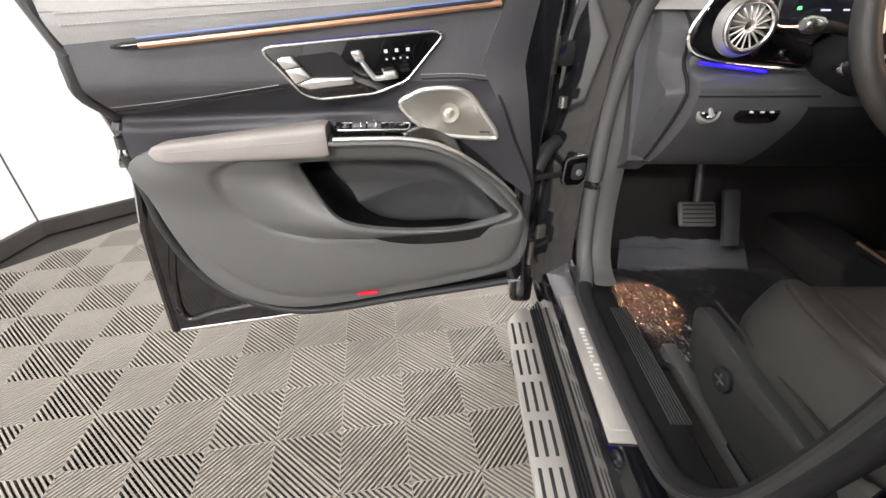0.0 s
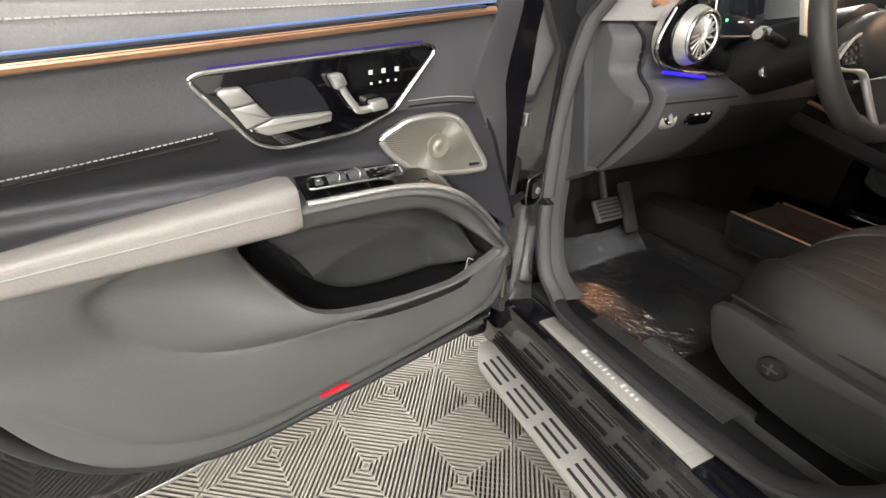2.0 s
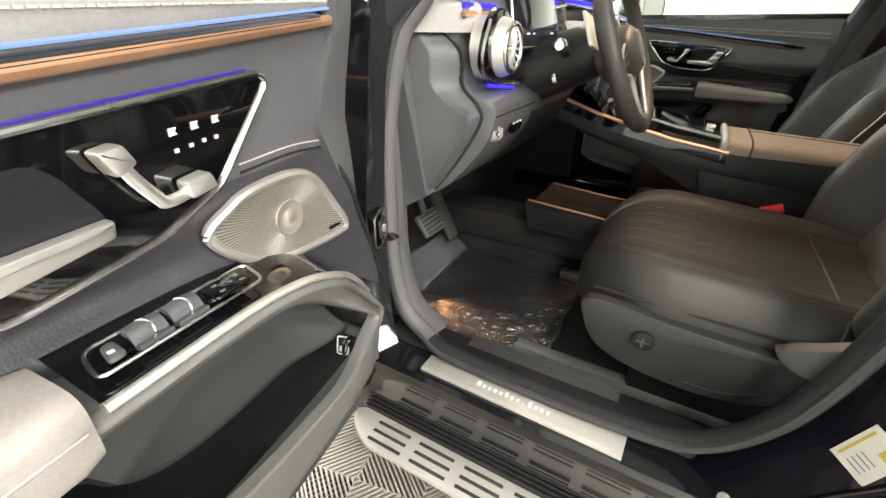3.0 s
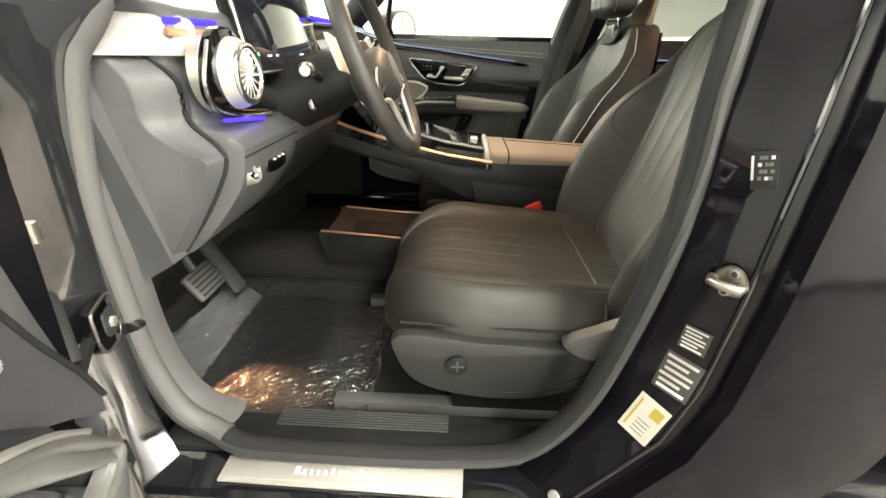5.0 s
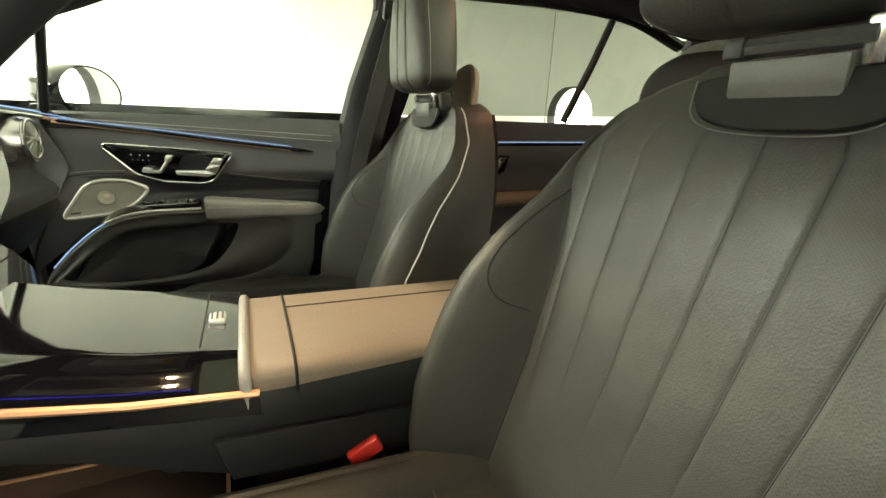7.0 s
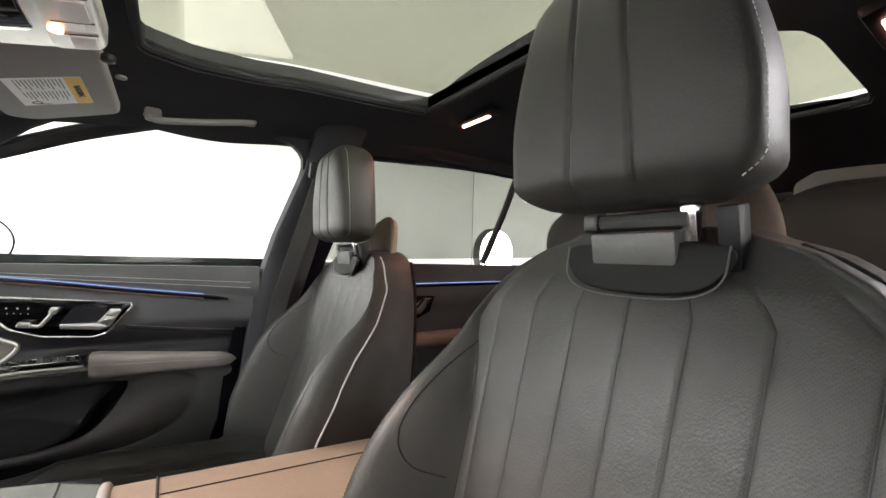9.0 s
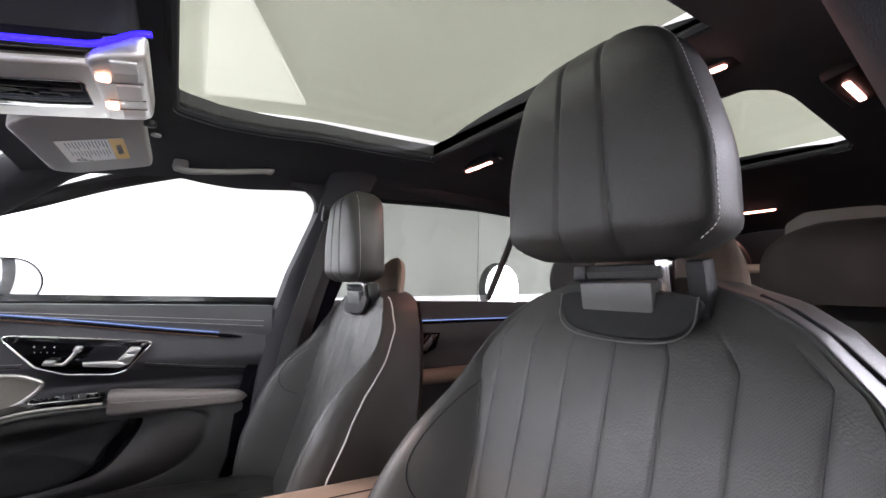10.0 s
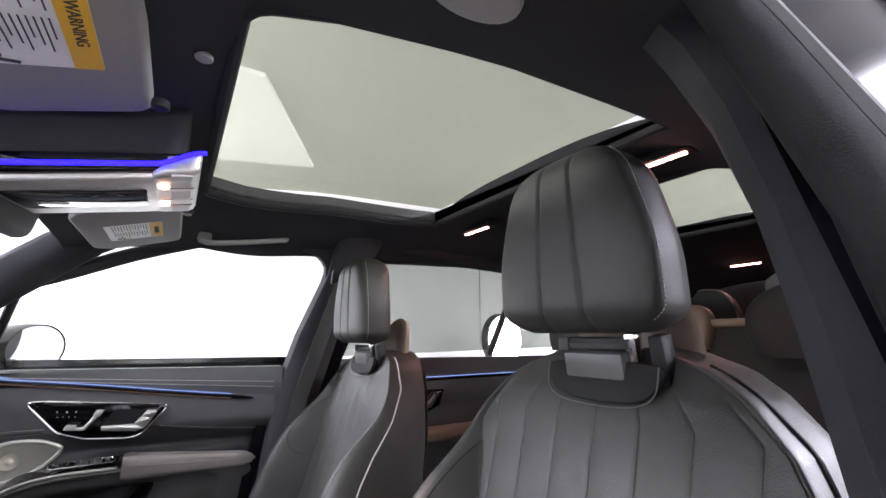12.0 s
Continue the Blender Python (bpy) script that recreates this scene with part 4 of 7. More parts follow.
    for q in seams if flute > 0.5 else ():
        part("seam", tube([(cx + q * N(z), front(q * N(z), z) + 0.0001, z) for z in np.linspace(0.82, 1.112, 30)], 0.0007, seg=6), M_RUBBER, s)
    # seams of the wings: the edge of the middle, the shoulder insert, the crest and the piping
    for sg in (-1, 1):
        part("seam", tube([(cx + sg * C(z), front(C(z), z) + 0.0002, z) for z in np.linspace(0.62, 1.03, 40)], 0.0010, seg=6), M_PLASTIC, s)
        insert = [(C(z) + o, z) for z, o in ((1.030, 0.0), (1.000, 0.016), (0.960, 0.030), (0.920, 0.034), (0.885, 0.024), (0.868, 0.006))]
        part("seam", tube([(cx + sg * x, front(x, z) + 0.0003, z) for x, z in spline(insert, 30)], 0.0010, seg=6), M_DARK_STITCH, s)
        # same piping on both sides: grazing light painted pale inside, shade black outside
        inner = sg == -side
        pts = [(cx + sg * (W(z) + 0.001), F(z) + P(z), z) for z in np.linspace(0.62, 1.160, 44)]
        part("piping", tube(pts, 0.0019 if inner else 0.0026, seg=6), M_STITCH if inner else M_DARK_STITCH, s, "piping on the side wing, made pale for grazing light" if inner else "piping on the side wing, darkened for its shaded groove")
        rows_ = [(C(z) + 0.72 * (W(z) - C(z)), z) for z in np.linspace(0.66, 1.10, 40)]
        part("stitching", stitches([(cx + sg * x, front(x, z) + 0.0006, z) for x, z in rows_], 0.005, (0.0030, 0.0008, 0.0008)), M_GREYPL, s)
    # shell of the back and its shield behind the headrest
    part("back_shell", loft([[(cx + f * W(z) * 0.97, F(z) - TH(z) - 0.012 - 0.030 * (1 - f * f), z) for f in np.linspace(-1, 1, 19)] for z in np.linspace(0.60, 1.15, 22)], closed=False), M_TAN, s, "brown leather seat back")
    y0 = dy + 0.045
    dome = [(0.102 * math.cos(a), 1.150 + 0.122 * math.sin(a)) for a in np.linspace(-0.35, math.pi + 0.35, 40)]
    shield = [[(cx + x * k, y0 - 0.052 - 0.10 * (z - 1.15) + h - 0.030 * (1 - (x * k / 0.11) ** 2), 1.16 + (z - 1.16) * k) for x, z in dome] for k, h in ((0.0, -0.016), (0.5, -0.014), (0.93, -0.012), (1.0, 0.0), (0.93, 0.010), (0.5, 0.012), (0.0, 0.014))]
    part("headrest_shield", loft(shield), M_TAN, s, "brown leather shield behind the headrest", angle=60)
    # headrest yoke
    part("yoke_well", slab([(cx - 0.009 + x, y0 + 0.022 + 0.25 * (1.15 - z), z) for x, z in spline([(-0.078, 1.156), (-0.075, 1.130), (-0.052, 1.116), (0.0, 1.112), (0.052, 1.116), (0.075, 1.130), (0.078, 1.156), (0.0, 1.160)], 60, True)], (0, 0.006, 0.002), 0.002), M_DARK_STITCH, s, "black well under the headrest")
    part("well_rim", tube([(cx - 0.009 + x, y0 + 0.030 + 0.25 * (1.15 - z), z) for x, z in spline([(-0.081, 1.158), (-0.077, 1.128), (-0.053, 1.113), (0.0, 1.109), (0.053, 1.113), (0.077, 1.128), (0.081, 1.158)], 40)], 0.0009, seg=6), M_SHELL, s)
    part("headrest_post", box((0.088, 0.026, 0.034), pose(cx - 0.004, y0 + 0.020, 1.156, -8, 0, 0), 0.003), M_SHELL, s, "grey plastic headrest carrier")
    part("headrest_post", box((0.080, 0.020, 0.034), pose(cx - 0.006, y0 + 0.016, 1.126, -8, 0, 0), 0.003), M_GREYPL, s)
    part("hinge_bar", tube([(cx - 0.056, y0 + 0.022, 1.183), (cx + 0.049, y0 + 0.022, 1.183)], 0.009), M_GREYPL, s)
    part("hinge_cap", box((0.018, 0.022, 0.018), (cx + 0.042, y0 + 0.022, 1.183), 0.003), M_GREYPL, s)
    part("headrest_stay", box((0.018, 0.024, 0.058), pose(cx - 0.084, y0 + 0.006, 1.166, -10, 0, 0), 0.003), M_PLASTIC, s, "black headrest stay")
    part("headrest_stay", box((0.014, 0.018, 0.035), pose(cx - 0.056, y0 + 0.018, 1.180, -10, 0, 0), 0.002), M_CHROME, s, "bright headrest stay")
    # headrest
    rings = []
    for z in [0, 0.008, 0.02, 0.04, 0.07, 0.10] + list(np.linspace(0.13, 1, 30)):
        w = 0.127 * (1 - 0.28 * smooth(0.30, 1.05, z)) * (1 - 0.34 * (1 - min(z / 0.13, 1)) ** 2.2)
        ww = w * math.sqrt(max(1 - max((z - 0.72) / 0.28, 0) ** 2.8 * 0.86, 0.05))
        dep = 0.055 * (1 - 0.45 * (1 - min(z / 0.13, 1)) ** 2.2) * math.sqrt(max(1 - max((z - 0.82) / 0.18, 0) ** 2 * 0.85, 0.03))
        yc = y0 + 0.028 + 0.02 * z - 0.02 * z * z
        ring = []
        for f in np.linspace(-1, 1, 131):
            x = ww * math.copysign(abs(f) ** 0.9, f)
            y = dep * (1 - min(abs(x / ww), 1) ** 5.0) ** (1 / 5.0)
            for gx in (-0.036, 0.032):
                y -= 0.0040 * math.exp(-((x - gx * (1 - 0.30 * z)) / 0.0028) ** 2)
            ring.append((cx + x, yc + y, 1.197 + 0.245 * z))
        for f in np.linspace(1, -1, 31)[1:-1]:
            x = ww * math.copysign(abs(f) ** 0.9, f)
            ring.append((cx + x, yc - dep * (1 - min(abs(x / ww), 1) ** 3.0) ** (1 / 3.0), 1.197 + 0.245 * z))
        rings.append(ring)
    part("headrest", loft(rings, cap0=True, cap1=True), M_LEATHER, s, "padded black leather headrest with two seams", angle=60)
    for sg in (-1, 1):
        pts = []
        for z in np.linspace(0.05, 0.93, 30):
            w = 0.127 * (1 - 0.28 * smooth(0.30, 1.05, z)) * (1 - 0.34 * (1 - min(z / 0.13, 1)) ** 2.2) * math.sqrt(max(1 - max((z - 0.72) / 0.28, 0) ** 2.8 * 0.86, 0.05))
            pts.append((cx + sg * w * 0.985, y0 + 0.060 + 0.02 * z - 0.02 * z * z, 1.197 + 0.245 * z))
        part("stitching", stitches(pts, 0.005, (0.0030, 0.0008, 0.0008)), M_STITCH, s)
    # cushion
    rings = []
    cross = sorted(set([round(v, 4) for v in np.linspace(-1, 1, 61)] + [round(q + o, 4) for q in (-0.80, -0.60, -0.42, -0.21, 0.0, 0.21, 0.42, 0.60, 0.80) for o in (-0.02, -0.01, 0.0, 0.01, 0.02)]))
    for f in np.linspace(0, 1, 56):
        y = dy + 0.20 + 0.545 * f
        drop = 1 - math.sqrt(max(1 - max((f - 0.66) / 0.34, 0) ** 2.6 * 0.98, 0.0))
        hw = 0.252 + 0.022 * f - 0.15 * max((f - 0.62) / 0.38, 0) ** 2.6
        zt = 0.632 + 0.048 * f - 0.125 * drop
        zb = 0.565 - 0.02 * f - 0.03 * smooth(0.6, 1, f)
        ring = []
        for g in cross:
            a = abs(g)
            z = zt + (0.026 - 0.012 * f) * smooth(0.52, 0.74, a) - 0.070 * max((a - 0.80) / 0.20, 0) ** 2.0 - 0.004 * math.exp(-((a - 0.60) / 0.016) ** 2) - 0.0035 * math.exp(-((a - 0.80) / 0.012) ** 2) * smooth(0.12, 0.25, f)
            if a < 0.56:
                z -= 0.0011 * math.exp(-((g / 0.21 - round(g / 0.21)) * 0.21 / 0.011) ** 2) * smooth(0.97, 0.85, f)
                z += 0.0012 * noise.noise(Vector((g * 3, f * 6, cx)))
            ring.append((cx + g * hw, y, max(z, zb + 0.01)))
        for g in np.linspace(1, -1, 15):
            ring.append((cx + g * hw * 0.985, y, zb))
        rings.append(ring)
    part("cushion", loft(rings, cap0=True, cap1=True), M_LEATHER, s, "black leather seat cushion with seamed bolsters", angle=60)
    part("cushion_seam", tube([(cx + side * (0.262), dy + 0.25 + 0.44 * f, 0.603 + 0.012 * f) for f in np.linspace(0, 1, 12)], 0.003, seg=6), M_DARK_STITCH, s)
    part("cushion_edge", tube(spline([(cx - 0.266, dy + 0.330, 0.585), (cx - 0.252, dy + 0.318, 0.632), (cx - 0.205, dy + 0.310, 0.655), (cx - 0.12, dy + 0.304, 0.642), (cx + 0.12, dy + 0.304, 0.642), (cx + 0.205, dy + 0.310, 0.655), (cx + 0.252, dy + 0.318, 0.632)], 40), 0.0030, seg=8), M_RUBBER, s, "dark welt where the cushion meets the back")
    # side shields
    for sg in (-1, 1):
        o = cx + sg * 0.262
        prof = spline([(0.69, 0.600), (0.695, 0.545), (0.655, 0.490), (0.56, 0.462), (0.44, 0.462), (0.34, 0.50), (0.26, 0.56), (0.25, 0.60), (0.36, 0.585), (0.52, 0.590)], 60, True)
        part("side_shield", slab([(o, y + dy, z) for y, z in prof], (sg * 0.022, 0, 0), 0.006), M_SHIELD, s, "dark grey plastic side shield")
        part("shield_groove", tube([(o + sg * 0.0225, y + dy, z) for y, z in spline([(0.50, 0.478), (0.44, 0.482), (0.36, 0.520), (0.31, 0.560)], 24)], 0.0016, seg=6), M_DARK_STITCH, s)
        part("knob", disc(0.021, 0.010, pose(o + sg * 0.025, 0.583 + dy, 0.542, 0, 90, 0), 28, 0.003), M_PLASTIC, s, "round lumbar control")
        part("knob_cross", join(box((0.003, 0.024, 0.004), (o + sg * 0.030, 0.583 + dy, 0.542), 0.001), box((0.003, 0.004, 0.024), (o + sg * 0.030, 0.583 + dy, 0.542), 0.001)), M_GREYPL, s)
        part("rail", box((0.034, 0.66, 0.03), (cx + sg * 0.205, 0.52 + dy, 0.352), 0.005), M_SHELL, s, "grey seat rail cover")
        part("rail_leg", box((0.03, 0.30, 0.10), (cx + sg * 0.205, 0.44 + dy, 0.41), 0.006), M_PLASTIC, s)
    part("seat_pan", box((0.46, 0.44, 0.07), (cx, 0.45 + dy, 0.515), 0.02), M_PLASTIC, s)
    part("recliner_cover", slab([(cx + side * 0.262, y + dy, z) for y, z in spline([(0.395, 0.596), (0.34, 0.626), (0.27, 0.655), (0.235, 0.64), (0.24, 0.58), (0.34, 0.562)], 40, True)], (side * 0.024, 0, 0), 0.006), M_SHELL, s, "grey plastic recliner cover")
    return s


driver_seat = seat(-0.392, -1, 0.0, "driver_seat", "black leather driver's seat with fluted back and headrest")
passenger_seat = seat(0.402, 1, 0.0, "passenger_seat", "black leather passenger seat with brown back shell", 0.35)
passenger_seat.location.z -= 0.022
buckle = thing("belt_buckle", (-0.142, 0.36, 0.56), "black belt buckle with a red release button", "belt buckle")
part("body", box((0.034, 0.05, 0.12), pose(-0.135, 0.355, 0.60, -25, 0, 0), 0.008), M_PLASTIC, buckle)
part("button", box((0.032, 0.048, 0.026), pose(-0.140, 0.374, 0.662, -25, 0, 0), 0.005), M_RED, buckle, "bright red release button")

# ---------------------------------------------------------------- cabin floor, sill, body side
structure("cabin_floor", box((1.42, 3.6, 0.03), (0, -0.35, 0.312), 0.01), M_CARPET, "dark carpet on the cabin floor", "carpet")
structure("firewall", grid(lambda x, f: (x, 1.36 + 0.10 * math.sin(f * 1.5), 0.32 + 0.5 * f), np.linspace(-0.70, 0.70, 12), np.linspace(0, 1, 10), (0, 0.02, 0)), M_CARPET, "dark carpet lining under the dashboard", "carpet", True)


def side_body(sg):
    tag = "driver" if sg < 0 else "passenger"
    X = lambda x: sg * x
    # sill: carpeted step, painted step, rocker
    prof = [(0.66, 0.30), (0.675, 0.385), (0.70, 0.400), (0.765, 0.402), (0.775, 0.395), (0.840, 0.395), (0.849, 0.386), (0.852, 0.345), (0.846, 0.322), (0.850, 0.30), (0.848, 0.24), (0.83, 0.17), (0.66, 0.17)]
    structure(f"sill_{tag}", loft([[(X(x), y, z) for x, z in prof] for y in np.linspace(-2.0, 1.35, 20)], cap0=True, cap1=True), M_PAINT, "gloss black painted door sill of the car", "car sill", True)
    return prof


side_body(-1)
side_body(1)
plate = thing("sill_plate", (-0.805, 0.775, 0.397), "brushed steel sill plate with lit lettering", "sill plate")
part("plate", slab([(-0.836, 0.568, 0.3965), (-0.781, 0.566, 0.3965), (-0.781, 0.985, 0.3965), (-0.828, 0.985, 0.3965)], (0, 0, 0.006), 0.002), M_PLATE, plate)
part("raised_field", slab([(-0.829, 0.590, 0.4026), (-0.790, 0.588, 0.4026), (-0.790, 0.975, 0.4026), (-0.823, 0.975, 0.4026)], (0, 0, 0.0016), 0.001), M_PLATE, plate)
lit = material("lit_letters", (0.85, 0.85, 0.83), 0.4, emit=(1, 1, 1), power=0.10)
for i, (w, h) in enumerate(((0.0100, 0.0165), (0.0062, 0.011), (0.0050, 0.011), (0.0062, 0.011), (0.0062, 0.011), (0.0064, 0.0165), (0.0062, 0.011), (0.0058, 0.011), (0.0050, 0.003), (0.0080, 0.0165), (0.0062, 0.011), (0.0064, 0.011), (0.0060, 0.011))):
    part("letter_bar", box((h * 0.8, w * 0.8, 0.0005), (-0.8145 + h / 2, 0.853 - 0.0122 * i, 0.4052)), lit, plate, "pale lit bar of the name on the plate" if i == 0 else "")
tread = thing("sill_tread", (-0.735, 0.80, 0.40), "black plastic sill cover with fine ribs", "sill trim")
part("cover", slab([(-0.774, 0.42, 0.400), (-0.690, 0.42, 0.400), (-0.690, 1.12, 0.400), (-0.774, 1.12, 0.400)], (0, 0, 0.012), 0.008), M_PLASTIC, tread)
for i in range(7):
    part("rib", box((0.003, 0.33, 0.003), (-0.718 + 0.006 * i, 0.76, 0.4125), 0.001), M_GREYPL, tread)
board = thing("running_board", (-0.925, 0.3, 0.262), "silver slotted running board along the car's sill", "running board")
edge_ = rounded(((-0.9455, -1.10), (-0.868, -1.10), (-0.868, 1.135), (-0.905, 1.135), (-0.9455, 1.07)), 0.03)
part("board", slab([(x, y, 0.222 + 0.10 * (x + 0.9455)) for x, y in edge_], (0, 0, 0.014), 0.004), M_PLATE, board, "brushed aluminium step board")
for i in range(19):
    for k in range(3):
        x, y = -0.930 + 0.0215 * k, 1.133 - 0.112 * i
        if y < 1.10:
            part("slot", box((0.0078, 0.088, 0.003), (x, y, 0.2362 + 0.10 * (x + 0.9455)), 0.0014), M_RUBBER, board)
part("filler", box((0.026, 2.2, 0.03), (-0.856, 0.02, 0.236), 0.006), M_PLASTIC, board, "black plastic filler against the sill")
for i in range(4):
    part("step_rib", box((0.006, 2.2, 0.006), (-0.866 + 0.0055 * i, 0.02, 0.252 + 0.008 * i), 0.002), M_PLASTIC, board)

# door opening seal of the driver's side
OPENING = [(1.035, 1.10), (1.075, 1.04), (1.10, 0.90), (1.105, 0.72), (1.10, 0.58), (1.065, 0.47), (0.98, 0.428), (0.80, 0.418), (0.60, 0.420), (0.47, 0.445), (0.385, 0.55), (0.338, 0.72), (0.312, 0.90), (0.303, 1.05), (0.272, 1.22), (0.232, 1.38), (0.218, 1.475), (0.30, 1.515), (0.577, 1.475), (0.80, 1.37), (0.95, 1.23)]


def lean_x(z):
    """How the body side leans in towards the roof."""
    return float(np.interp(z, [0.40, 0.85, 1.05, 1.25, 1.48], [0.775, 0.775, 0.755, 0.710, 0.63]))


ring = spline(OPENING, 160, True)
hinge_side = [i for i in range(160) if ring[i][0] > 0.985 and ring[i][1] < 1.2]
first = next(i for i in hinge_side if (i - 1) % 160 not in hinge_side)
grey = [ring[(first + k) % 160] for k in range(len(hinge_side))]
rest_ = [ring[(first + len(hinge_side) - 1 + k) % 160] for k in range(162 - len(hinge_side))]
seal_in = lambda y, z: 0.022 * smooth(0.95, 1.04, y) * smooth(1.28, 1.06, z)
# one seal: grey where lit at the hinge, darkened copy where shadow lies
structure("trim_opening", tube([(-lean_x(z) + seal_in(y, z), y, z) for y, z in grey], 0.019, False, 12), M_SEAL_GREY, "grey cloth-covered seal along the hinge pillar", "door seal", True)
structure("trim_opening", tube([(-lean_x(z) + seal_in(y, z), y, z) for y, z in rest_], 0.018, False, 12), M_SEAL_SHADED, "cloth-covered seal round the driver's door opening, darkened for shade", "door seal", True)
structure("trim_opening", tube([(-lean_x(z) + seal_in(y, z) - 0.016, y, z) for y, z in ring], 0.008, True, 8), M_RUBBER, "black rubber bead beside the door seal", "door seal", True)
lining = [(y, z) for y, z in grey if z < 1.05]
structure("trim_hinge", grid(lambda i, f: (-lean_x(lining[i][1]) + 0.038 + 0.055 * f, lining[i][0] + 0.004 - 0.006 * math.sin(f * math.pi), lining[i][1]), range(len(lining)), np.linspace(0, 1, 8), (0, 0.012, 0)), M_SEAL_GREY, "grey lining inside the hinge pillar seal", "car trim", True)
# pillars on both sides
for sg in (-1, 1):
    tag = "driver" if sg < 0 else "passenger"
    # hinge pillar
    bm = loft([[(sg * (lean_x(z) + a), y, z) for a, y in ((0.005, 1.075 + 0.02 * s), (0.085, 1.105 + 0.02 * s), (0.10, 1.13), (0.105, 1.30), (0.005, 1.30))] for z, s in ((0.36, 0), (0.5, 1), (0.75, 1), (1.0, 0.5), (1.10, -0.5))], cap0=True, cap1=True)
    structure(f"hinge_pillar_{tag}", bm, M_HINGE, "gloss black hinge pillar of the car body", "car pillar", True)
    # A pillar, roof rail
    spine = [(0.735, 1.12, 1.06, 0.045), (0.705, 0.95, 1.23, 0.045), (0.67, 0.76, 1.40, 0.045), (0.657, 0.67, 1.446, 0.045), (0.645, 0.58, 1.485, 0.045), (0.635, 0.30, 1.525, 0.045), (0.63, -0.20, 1.545, 0.045), (0.62, -0.8, 1.53, 0.045), (0.60, -1.5, 1.46, 0.045)]
    if sg > 0:
        spine[:6] = [(0.735, 1.12, 1.115, 0.050), (0.705, 0.95, 1.288, 0.056), (0.67, 0.76, 1.452, 0.056), (0.657, 0.67, 1.503, 0.053), (0.645, 0.58, 1.522, 0.047), (0.635, 0.30, 1.545, 0.045)]
    bm = tube([(sg * x, y, z) for x, y, z, _ in spine], [r for *_, r in spine], seg=12)
    structure(f"roof_rail_{tag}", bm, M_HEADLINER, "black cloth-covered roof rail and windscreen pillar", "car pillar", True)
    # B pillar
    inn = [(0.40, 0.675, 0.30, 0.13), (0.75, 0.690, 0.265, 0.13), (1.00, 0.678, 0.238, 0.135), (1.20, 0.645, 0.205, 0.145), (1.38, 0.600, 0.172, 0.165), (1.54, 0.53, 0.150, 0.20)]
    if sg > 0:
        inn[3:] = [(1.20, 0.645, 0.186, 0.13), (1.38, 0.600, 0.125, 0.125), (1.54, 0.53, 0.10, 0.155)]
    if sg < 0:
        inn[3:] = [(1.20, 0.645, 0.205, 0.195), (1.28, 0.628, 0.190, 0.180), (1.38, 0.600, 0.172, 0.10), (1.46, 0.57, 0.160, 0.06), (1.54, 0.53, 0.150, 0.06)]
    bm = loft([[(sg * (x + 0.02), y, z), (sg * x, y - 0.02, z), (sg * (x - 0.012), y - w * 0.5, z), (sg * x, y - w + 0.02, z), (sg * (x + 0.02), y - w, z), (sg * (x + 0.09), y - w, z), (sg * (x + 0.09), y - 0.0, z)] for z, x, y, w in inn], cap0=True, cap1=True)
    structure(f"pillar_{tag}", bm, M_PILLAR, "charcoal cloth-covered centre pillar", "car pillar", True)
    out = [(0.36, 0.775, 0.50), (0.45, 0.772, 0.425), (0.55, 0.768, 0.345), (0.65, 0.766, 0.315), (0.80, 0.765, 0.303), (1.0, 0.763, 0.298), (1.2, 0.715, 0.262), (1.45, 0.65, 0.205)]
    deep = 0.32 if sg < 0 else 0.19
    if sg < 0:
        JAMB = out
    if sg > 0:
        out[5:] = [(1.0, 0.763, 0.26), (1.08, 0.75, 0.20), (1.2, 0.715, 0.165), (1.45, 0.65, 0.095)]
    bm = loft([[(sg * (x - 0.02), y, z), (sg * x, y, z), (sg * (x + 0.064), y - 0.063, z), (sg * (x + 0.067), y - 0.082, z), (sg * (x + 0.098), y - 0.088, z), (sg * (x + 0.105), y - 0.105, z), (sg * (x + 0.105), y - deep, z), (sg * (x - 0.02), y - deep + 0.02, z)] for z, x, y in out], cap0=True, cap1=True)
    structure(f"pillar_outer_{tag}", bm, M_JAMB, "gloss black painted outer centre pillar", "car pillar", True)

structure("wing_edge", box((0.07, 0.20, 0.86), (-0.893, 1.255, 0.67), 0.02, 3), M_PAINT, "gloss black rear edge of the front wing", "car body", True)
structure("trim_jamb", tube([(-(x + 0.064), y - 0.064, z) for z, x, y in JAMB], 0.004, seg=8), M_PAINT, "rounded black edge of the centre pillar", "car pillar", True)

# ---------------------------------------------------------------- roof
def roof_z(x, y):
    zc = float(np.interp(y, [-2.0, -1.4, -0.9, -0.3, 0.2, 0.50, 0.62, 0.82], [1.50, 1.555, 1.595, 1.605, 1.575, 1.535, 1.492, 1.425]))
    return zc - 0.19 * (abs(x) / 0.66) ** 3.2 * (1 - 0.4 * smooth(0.36, 0.60, abs(x))) * (1 - 0.75 * smooth(0.30, 0.80, y) * (x > 0))


RYF0, RYF1, RYR0, RYR1 = -0.17, 0.515, -1.03, -0.47


def roof_edge(y):
    """Half the width of the roof opening."""
    return float(np.interp(y, [-1.03, -1.0, -0.95, -0.55, -0.49, -0.47, -0.17, -0.155, -0.10, 0.0, 0.287, 0.425, 0.49, 0.505, 0.515], [0.33, 0.37, 0.385, 0.39, 0.375, 0.34, 0.404, 0.405, 0.406, 0.404, 0.392, 0.376, 0.352, 0.342, 0.322]))


